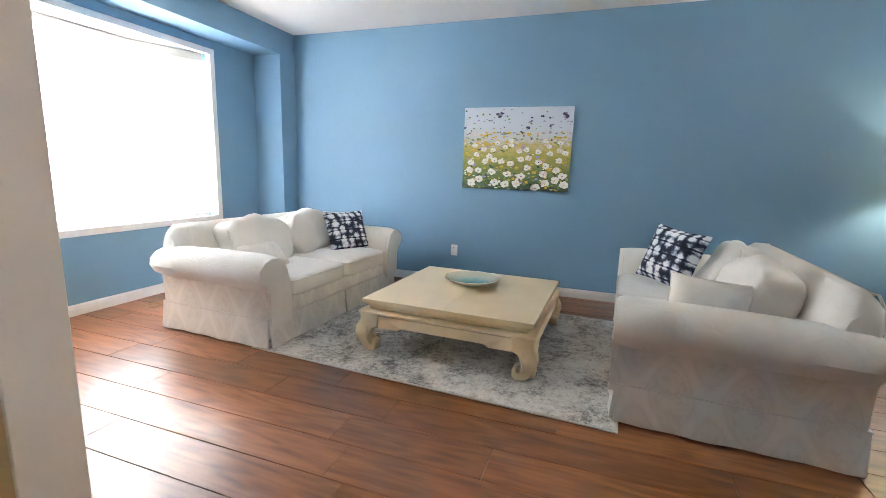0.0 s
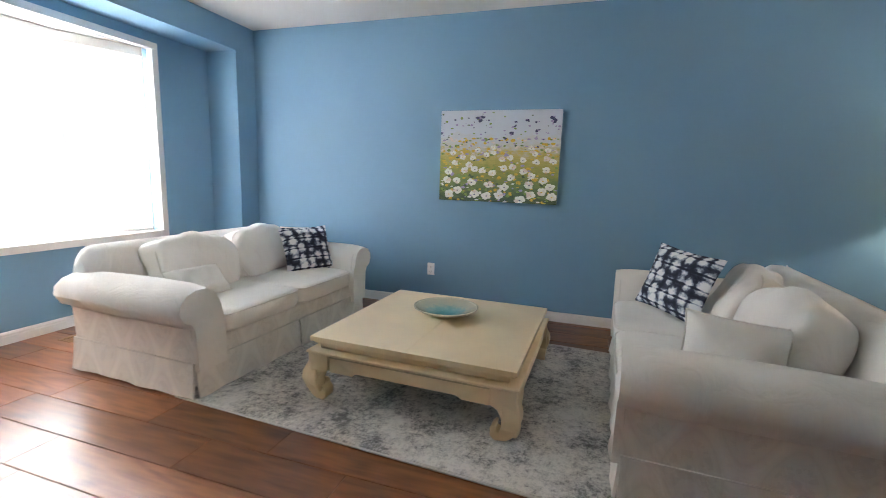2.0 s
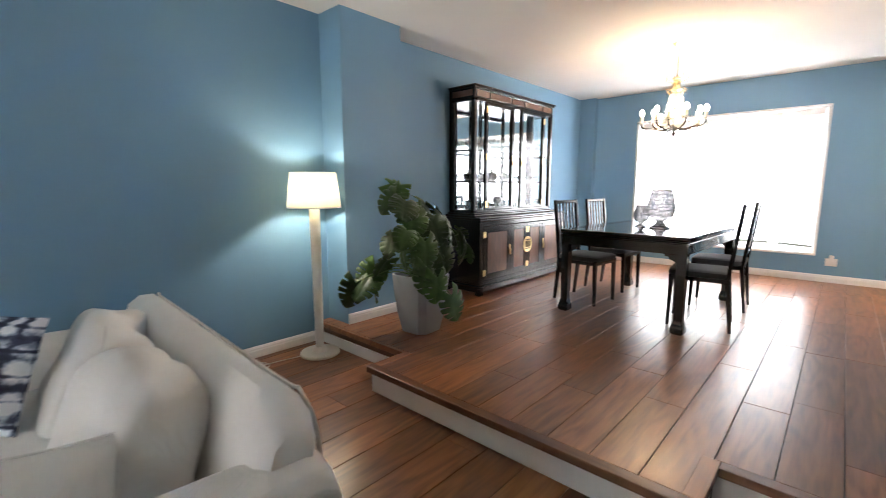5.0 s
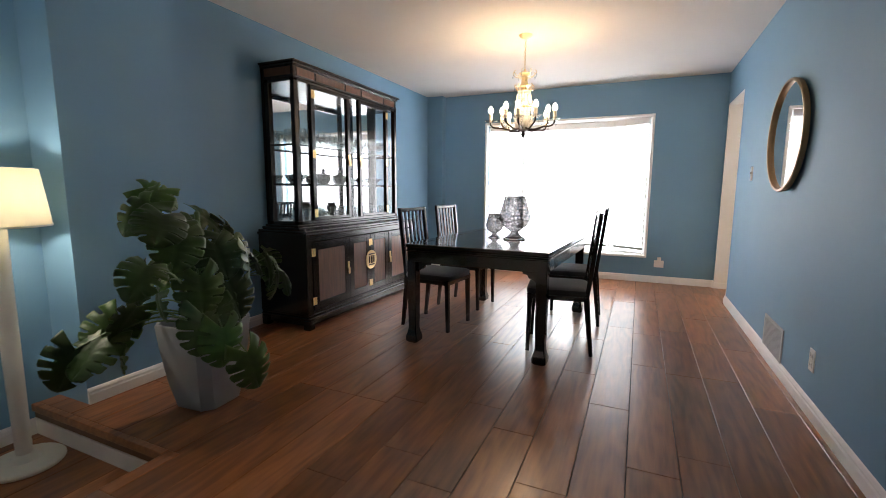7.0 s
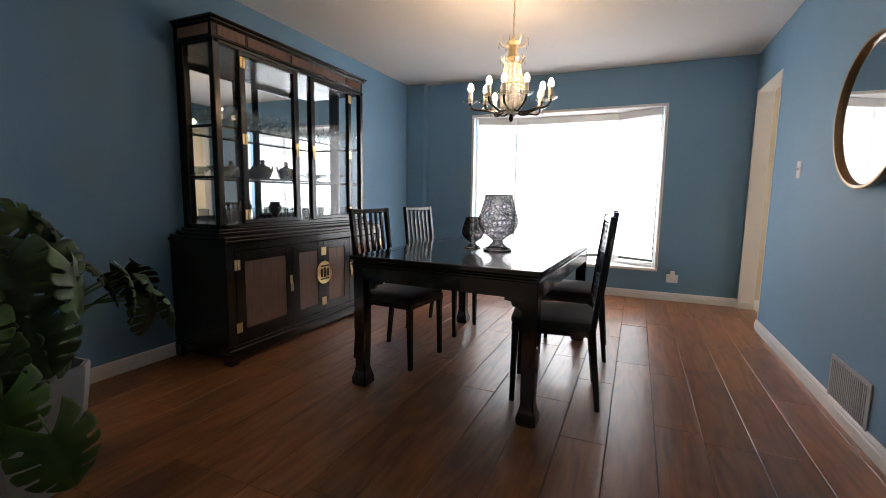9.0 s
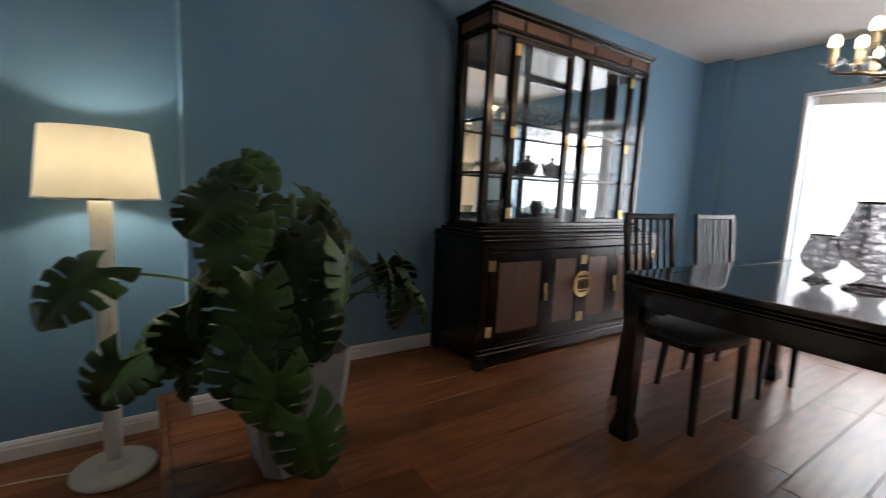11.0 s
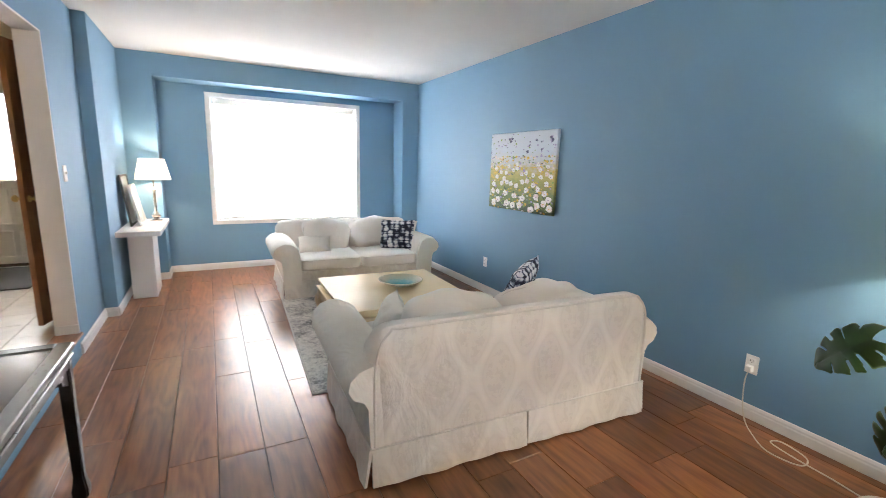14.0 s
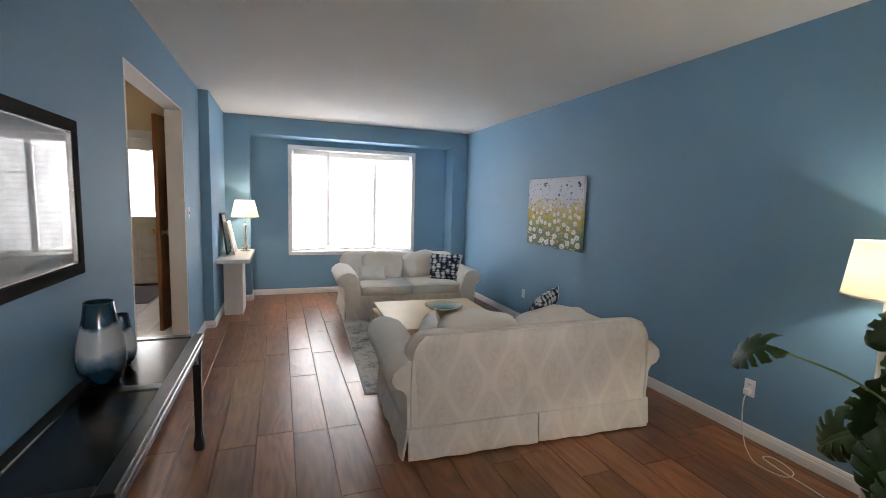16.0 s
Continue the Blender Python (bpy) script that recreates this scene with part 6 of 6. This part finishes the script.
            for s in (-1, 1):
                add_box(bm, px + s * 0.009 - 0.005, Y0 - 0.016, zc - 0.055, px + s * 0.009 + 0.005, Y0 - 0.008, zc + 0.012, 0.002)
            part("pull", bm, M_BRASS, d, "brass drop pull")
        else:
            gl = part("pane", pane, M_CABGLASS, e)
        gl.visible_shadow = False
        x += ww + 0.045
    for sx in (X0 + 0.02, X1 - 0.024):
        gl = part("side_pane", sheet((sx, Y0 + P, z0), (sx, D - 0.03 - P, z0), (sx, D - 0.03 - P, z1), (sx, Y0 + P, z1)), M_CABGLASS, e)
        gl.visible_shadow = False
    for sz in (z0 + 0.30, z0 + 0.62):
        sp_ = part("glass_shelf", sheet((X0 + 0.026, Y0 + 0.032, sz + 0.008), (X1 - 0.026, Y0 + 0.032, sz + 0.008), (X1 - 0.026, D - 0.032, sz + 0.008), (X0 + 0.026, D - 0.032, sz + 0.008)), M_CABGLASS, e)
        sp_.visible_shadow = False
        part("shelf_edge", box(X0 + 0.03, Y0 + 0.026, sz - 0.002, X1 - 0.03, Y0 + 0.032, sz + 0.011), M_EBONY, sp_)
        for sx in (X0 + 0.006, X1 - 0.016):
            part("shelf_rail", box(sx, Y0 + P, sz - 0.004, sx + 0.012, D - 0.03 - P, sz + 0.012), M_EBONY, sp_)
    return (6.275, 5.845, RAISE, X0, X1, Y0, D, z0)


CX, CY, CZ, CX0, CX1, CY0, CD, CZ0 = china_cabinet()


def glassware(name, prof, label, category, mat=None):
    e = new(name)
    tagged(e, label, category, "glassware in the china cabinet")
    part("glass", lathe(prof, 20, False), mat or M_CLEAR, e, "", True)
    return e


shelf_z = (CZ + CZ0 + 0.002, CZ + CZ0 + 0.309, CZ + CZ0 + 0.629)
goblet = glassware("wine_glass", [(0.0, 0.0), (0.030, 0.0), (0.030, 0.003), (0.005, 0.008), (0.004, 0.06), (0.012, 0.068), (0.033, 0.09), (0.036, 0.12), (0.030, 0.145)], "clear cut crystal wine glass", "glass")
goblet.matrix_basis = pose(CX + CX0 + 0.08, CY + CY0 + 0.09, shelf_z[2])
rg = random.Random(4)
for r in range(2):
    for k in range(1, 19):
        copy_thing(goblet, pose(CX + CX0 + 0.08 + k * 0.083, CY + CY0 + 0.09 + r * 0.13 + rg.uniform(-0.01, 0.01), shelf_z[2]))
tumbler = glassware("tumbler", [(0.0, 0.0), (0.030, 0.0), (0.036, 0.085), (0.034, 0.085), (0.028, 0.006), (0.0, 0.006)], "clear cut glass tumbler", "glass")
tumbler.matrix_basis = pose(CX + CX0 + 0.08, CY + CY0 + 0.10, shelf_z[0])
for k in range(1, 12):
    copy_thing(tumbler, pose(CX + CX0 + 0.08 + k * 0.137 + rg.uniform(-0.02, 0.02), CY + CY0 + 0.10 + rg.uniform(0, 0.14), shelf_z[0]))

pot1 = glassware("teapot", [(0.0, 0.0), (0.04, 0.0), (0.062, 0.03), (0.066, 0.06), (0.05, 0.09), (0.025, 0.10), (0.012, 0.115), (0.018, 0.13), (0.012, 0.142), (0.0, 0.145)], "dark pewter teapot with lid", "teapot", M_PEWTER)
part("spout", tube(curve_points([(0.05, 0, 0.04), (0.085, 0, 0.06), (0.10, 0, 0.10)], 5), 0.011, 8, None, 0.006), M_PEWTER, pot1, "", True)
part("handle", tube(curve_points([(-0.05, 0, 0.09), (-0.10, 0, 0.08), (-0.095, 0, 0.04), (-0.06, 0, 0.03)], 5), 0.006, 8), M_PEWTER, pot1, "", True)
pot1.matrix_basis = pose(CX + 0.62, CY + CY0 + 0.15, shelf_z[1])
copy_thing(pot1, pose(CX + 0.86, CY + CY0 + 0.15, shelf_z[1], 0, 0, 180))
urn = glassware("urn", [(0.0, 0.0), (0.035, 0.0), (0.03, 0.012), (0.018, 0.03), (0.045, 0.07), (0.05, 0.10), (0.035, 0.125), (0.04, 0.14), (0.0, 0.14)], "small dark footed urn", "vase", M_PEWTER)
urn.matrix_basis = pose(CX + 0.74, CY + CY0 + 0.16, shelf_z[0])
bowl2 = glassware("serving_bowl", [(0.0, 0.0), (0.04, 0.0), (0.045, 0.012), (0.08, 0.05), (0.10, 0.075), (0.096, 0.076), (0.075, 0.052), (0.0, 0.016)], "clear crystal serving bowl", "bowl")
bowl2.matrix_basis = pose(CX + 0.30, CY + CY0 + 0.18, shelf_z[1])
copy_thing(bowl2, pose(CX + 1.25, CY + CY0 + 0.18, shelf_z[1]))
copy_thing(bowl2, pose(CX + 1.50, CY + CY0 + 0.18, shelf_z[1]))

# ---------------------------------------------------------------- chandelier


def chandelier():
    cx, cy = 7.53, 4.46
    e = tagged(empty("chandelier", (cx, cy, CEIL)), "lit gilt and crystal chandelier with candle arms", "chandelier")
    part("canopy", lathe([(0.0, -0.03), (0.02, -0.03), (0.045, -0.018), (0.06, -0.004), (0.06, 0.0), (0.0, 0.0)], 28, False), M_GILT, e, "", True)
    bm = bmesh.new()
    for k in range(11):
        z = -0.035 - k * 0.023
        pts = [(0.007 * math.cos(a) * (1 if k % 2 else 0), 0.007 * math.cos(a) * (0 if k % 2 else 1), z - 0.012 + 0.015 * math.sin(a)) for a in [2 * math.pi * i / 10 for i in range(11)]]
        tube(pts, 0.0018, 5, bm)
    part("chain", bm, M_GILT, e)
    part("stem", lathe([(0.0, -0.28), (0.008, -0.28), (0.012, -0.30), (0.045, -0.315), (0.05, -0.325), (0.025, -0.34), (0.030, -0.40), (0.045, -0.425), (0.022, -0.445), (0.030, -0.47), (0.055, -0.49)], 24, False), M_GILT, e, "", True)
    crystal = cloth_through("frosted_crystal", (0.95, 0.93, 0.89), 0.6)
    part("crystal_body", lathe([(0.035, -0.485), (0.045, -0.53), (0.046, -0.70), (0.040, -0.76), (0.0, -0.78)], 20, False), crystal, e, "glowing inner crystal column", True)
    run = curve_points([(0.045, 0, -0.475), (0.058, 0, -0.52), (0.070, 0, -0.60), (0.078, 0, -0.69), (0.062, 0, -0.765), (0.02, 0, -0.80)], 4)
    bm = bmesh.new()
    for k, p in enumerate(run):
        q = 0.0105 if k % 3 else 0.014
        lathe([(0.0, -q * 1.1), (q * 0.8, -q * 0.4), (q * 0.8, q * 0.4), (0.0, q * 1.1)], 6, False, bm, Matrix.Translation(p))
    strand = part("crystal_strand", bm, crystal, e, "string of cut crystal beads")
    for k in range(1, 14):
        ob = new("crystal_strand", strand.data)
        ob.parent = e
        ob.matrix_basis = Matrix.Rotation(2 * math.pi * k / 14, 4, "Z")
    part("crystal_ring", lathe([(0.062, -0.605), (0.072, -0.598), (0.079, -0.605), (0.072, -0.612), (0.062, -0.605)], 28, False), M_GILT, e, "", True)
    for tier, (z, r, n) in enumerate(((-0.325, 0.105, 8), (-0.44, 0.085, 8))):
        for k in range(n):
            a = 2 * math.pi * k / n + tier * 0.4
            c, s = math.cos(a), math.sin(a)
            arm = part("crown_scroll", tube(curve_points([(0.03 * c, 0.03 * s, z - 0.03), (r * 0.7 * c, r * 0.7 * s, z - 0.02), (r * c, r * s, z + 0.012), (r * 0.86 * c, r * 0.86 * s, z + 0.028)], 4), 0.0035, 5), M_GILT, e, "", True)
            part("crystal_drop", lathe([(0.0, -0.04), (0.006, -0.026), (0.003, -0.008), (0.0, 0.0)], 8, False, None, Matrix.Translation((r * c, r * s, z + 0.006))), M_CLEAR, arm)
    n = 10
    for k in range(n):
        a = 2 * math.pi * (k + 0.15) / n
        c, s = math.cos(a), math.sin(a)
        R = 0.290 if k % 2 else 0.215
        zt = -0.735 if k % 2 else -0.715
        arm = part("arm", tube(curve_points([(0.03 * c, 0.03 * s, -0.78), (0.10 * c, 0.10 * s, -0.80), (0.65 * R * c, 0.65 * R * s, -0.785), (0.9 * R * c, 0.9 * R * s, zt - 0.045), (R * c, R * s, zt - 0.02), (R * c, R * s, zt)], 5), 0.0075, 7), M_IRON, e, "dark bronze scrolled arm", True)
        at = Matrix.Translation((R * c, R * s, zt))
        part("drip_cup", lathe([(0.0, -0.006), (0.026, -0.006), (0.048, 0.008), (0.051, 0.016), (0.046, 0.012), (0.0, 0.0)], 18, False, None, at), M_CLEAR, arm, "", True)
        part("candle_sleeve", lathe([(0.0155, 0.0), (0.0155, 0.075), (0.0, 0.075)], 12, False, None, at), M_CANDLE, arm, "", True)
        part("bulb", lathe([(0.012, 0.075), (0.022, 0.088), (0.021, 0.110), (0.012, 0.130), (0.0, 0.138)], 12, False, None, at), M_BULB, arm, "glowing flame-shaped bulb", True)
        for q in (-0.03, 0.03):
            part("crystal_drop", lathe([(0.0, -0.05), (0.007, -0.032), (0.003, -0.01), (0.0, 0.0)], 8, False, None, Matrix.Translation((R * c + q * s, R * s - q * c, zt - 0.004))), M_CLEAR, arm)
    part("finial", lathe([(0.0, -0.865), (0.010, -0.855), (0.018, -0.835), (0.010, -0.815), (0.022, -0.80), (0.0, -0.79)], 14, False), M_IRON, e, "", True)
    return e


chandelier()

# ---------------------------------------------------------------- dining wall things
mir = tagged(empty("wall_mirror", (7.07, YS + 0.021, 1.652), 1.2), "round mirror in a thin dark and gilt frame", "mirror")
to_wall = Matrix.Rotation(radians(-90), 4, "X")
part("mirror_glass", lathe([(0.0, 0.012), (0.33, 0.012), (0.33, 0.006), (0.0, 0.006)], 64, False, None, to_wall), M_MIRROR, mir)
part("frame", lathe([(0.328, 0.001), (0.346, 0.001), (0.349, 0.026), (0.345, 0.032), (0.332, 0.032), (0.328, 0.026), (0.328, 0.001)], 64, False, None, to_wall), plain("mirror_bronze", (0.30, 0.20, 0.11), 0.35, 0.8, vary=0.2), mir, "", True)

M_VENT = plain("grey_vent_enamel", (0.36, 0.37, 0.38), 0.45, vary=0.05)
vent = tagged(empty("wall_vent", (7.035, YS, 0.335)), "grey slotted return air grille low on the wall", "vent")
part("frame", boxes((-0.215, 0.0, -0.125, 0.215, 0.008, -0.103, 0.002), (-0.215, 0.0, 0.103, 0.215, 0.008, 0.125, 0.002), (-0.215, 0.0, -0.103, -0.193, 0.008, 0.103, 0.002), (0.193, 0.0, -0.103, 0.215, 0.008, 0.103, 0.002)), M_VENT, vent)
part("backing", box(-0.193, 0.0005, -0.103, 0.193, 0.0015, 0.103), M_DARKSLOT, vent)
for k in range(20):
    x = -0.185 + k * 0.0195
    part("slat", box(x - 0.0055, 0.0015, -0.103, x + 0.0055, 0.0065, 0.103), M_VENT, vent)

plug = tagged(empty("plug_in_adapter", (XE, 3.215, 0.415)), "white plug-in adapter on its wall plate", "adapter")
part("plate", box(-0.006, -0.055, -0.055, 0.0, 0.055, 0.035, 0.003), M_PLASTIC, plug)
part("plug_body", box(-0.045, -0.022, 0.0, -0.006, 0.022, 0.075, 0.006, 2), M_PLASTIC, plug)

# ---------------------------------------------------------------- foyer things
fd = tagged(empty("front_door", (-1.72, 1.10, RAISE)), "white panelled front door with an arched frosted light", "door", "", "structure")
DW, DH = 0.84, 2.10
part("leaf", boxes((-0.045, 0.0, 0.0, 0.0, 0.15, DH), (-0.045, DW - 0.15, 0.0, 0.0, DW, DH), (-0.045, 0.15, 0.0, 0.0, DW - 0.15, 1.0), (-0.045, 0.15, 1.95, 0.0, DW - 0.15, DH)), M_DOORW, fd)
part("pane", box(-0.028, 0.15, 1.0, -0.022, DW - 0.15, 1.95), M_SHEER, fd, "frosted arched glass")
part("glass_trim", boxes((0.0, 0.135, 0.985, 0.012, 0.16, 1.93, 0.003), (0.0, DW - 0.16, 0.985, 0.012, DW - 0.135, 1.93, 0.003), (0.0, 0.16, 0.985, 0.012, DW - 0.16, 1.01, 0.003)), M_DOORW, fd)
arch = [(0.15 + (DW - 0.30) * i / 12, 1.93 + 0.045 * math.sin(math.pi * i / 12)) for i in range(13)]
part("glass_trim", tube([(0.004, y, z - 0.02) for y, z in arch], 0.012, 6), M_DOORW, fd)
for y0, y1 in ((0.11, 0.40), (0.44, 0.73)):
    for z0, z1 in ((0.12, 0.42), (0.50, 0.92)):
        part("raised_panel", box(0.0, y0, z0, 0.010, y1, z1, 0.009), M_DOORW, fd)
part("kick_seal", box(-0.045, 0.0, -0.004, 0.012, DW, 0.035, 0.003), M_IRON, fd)
part("casing", boxes((-0.10, -0.06, 0.0, 0.016, -0.004, DH + 0.06, 0.004), (-0.10, DW + 0.004, 0.0, 0.016, DW + 0.04, DH + 0.06, 0.004), (-0.10, -0.38, DH + 0.004, 0.022, DW + 0.04, DH + 0.115, 0.006), (-0.10, -0.38, 0.0, 0.016, -0.33, DH, 0.004)), M_DOORW, fd)
sl = part("sidelight", boxes((-0.06, -0.33, 0.0, -0.01, -0.28, DH), (-0.06, -0.11, 0.0, -0.01, -0.06, DH), (-0.06, -0.28, 0.0, -0.01, -0.11, 1.02), (-0.06, -0.28, 1.98, -0.01, -0.11, DH)), M_DOORW, fd, "narrow white sidelight")
part("sidelight_pane", box(-0.038, -0.28, 1.02, -0.032, -0.11, 1.98), M_SHEER, sl)
mat = tagged(part("door_mat", box(-1.62, 1.02, RAISE, -0.50, 1.92, RAISE + 0.012, 0.005), M_MAT), "black ribbed door mat inside the front door", "mat")

wd = new("wooden_door")
wd.matrix_basis = pose(0.50, 2.435, RAISE + 0.03, 0, 0, -11)
tagged(wd, "brown wooden panel door standing open in the foyer", "door")
LW, LHH = 0.40, 2.04
part("leaf", boxes((0.0, -0.018, 0.0, 0.09, 0.018, LHH, 0.003), (LW - 0.09, -0.018, 0.0, LW, 0.018, LHH, 0.003), (0.09, -0.018, 0.0, LW - 0.09, 0.018, 0.20), (0.09, -0.018, 0.88, LW - 0.09, 0.018, 1.0), (0.09, -0.018, LHH - 0.12, LW - 0.09, 0.018, LHH)), M_OAKDOOR, wd)
for z0, z1 in ((0.20, 0.88), (1.0, LHH - 0.12)):
    part("panel", box(0.09, -0.008, z0, LW - 0.09, 0.008, z1), M_OAKDOOR, wd)
for s in (-1, 1):
    part("knob", lathe([(0.024, 0.0), (0.024, 0.004), (0.009, 0.008), (0.009, 0.03), (0.024, 0.038), (0.027, 0.052), (0.018, 0.064), (0.0, 0.066)], 18, False, None, Matrix.Translation((LW - 0.05, s * 0.018, 0.95)) @ Matrix.Rotation(radians(-90 * s), 4, "X")), M_BRASS, wd, "round brass knob", True)
for z in (0.2, 1.8):
    part("hinge", box(-0.012, -0.014, z, 0.004, 0.014, z + 0.09, 0.002), M_IRON, wd)

# ---------------------------------------------------------------- floor boards and tiles (pieces, last)
_board_meshes = {}


def board_mesh(L, W, H, mat):
    key = (round(L, 3), round(W, 3), H, mat.name)
    if key not in _board_meshes:
        bm = box(-L / 2, -W / 2, -H, L / 2, W / 2, 0)
        top = [e for e in bm.edges if all(v.co.z > -1e-6 for v in e.verts)]
        bmesh.ops.bevel(bm, geom=top, offset=0.0015, segments=1, affect="EDGES")
        me = bpy.data.meshes.new("board")
        bm.to_mesh(me)
        bm.free()
        me.materials.append(mat)
        _board_meshes[key] = me
    return _board_meshes[key]


def lay_boards(parent, x0, x1, y0, y1, z, seed, joint, pitch, x_from=None):
    """Wide boards along x in rows of random lengths, with open dark joints."""
    rnd = random.Random(seed)
    cuts = [y0] + [y for k in range(30) if y0 + 0.02 < (y := joint + k * pitch) < y1 - 0.02] + [y1]
    for ya, yb in zip(cuts, cuts[1:]):
        yc, W = (ya + yb) / 2, yb - ya
        xs = x_from(yc) if x_from else x0
        x = xs
        first = True
        while x < x1 - 0.02:
            L = rnd.choice((0.7, 0.95, 1.2, 1.5))
            if first:
                L *= rnd.choice((0.45, 0.7, 1.0))
                first = False
            e = min(x + L, x1)
            if x1 - e < 0.3:
                e = x1
            ob = new("board", board_mesh(e - x - 0.0016, W - 0.0030, 0.012, M_FLOOR))
            ob.location = ((x + e) / 2, yc, z + rnd.uniform(-0.0006, 0.0006))
            ob.parent = parent
            x = e


lay_boards(living_floor, RX, EX2, YS + 0.002, YN - 0.002, 0.0, 3, 2.64, 0.215)
lay_boards(dining_floor, EX1 + 0.03, XE - 0.002, YS + 0.002, YN - 0.002, RAISE, 5, 2.665, 0.2,
           lambda y: EX0 + 0.032 if y < EY0 + 0.06 else (EX2 + 0.022 if y > EY1 - 0.02 else EX1 + 0.032))

_rnd = random.Random(9)
for i in range(17):
    for j in range(8):
        xa, ya = -1.72 + i * 0.305, 0.2 + j * 0.29
        xb, yb = min(xa + 0.30, 3.48), min(ya + 0.285, YS - T - 0.014)
        if xb - xa > 0.05 and yb - ya > 0.05:
            ob = new("tile", board_mesh(xb - xa, yb - ya, 0.012, M_TILE))
            ob.location, ob.parent = ((xa + xb) / 2, (ya + yb) / 2, RAISE), foyer_floor
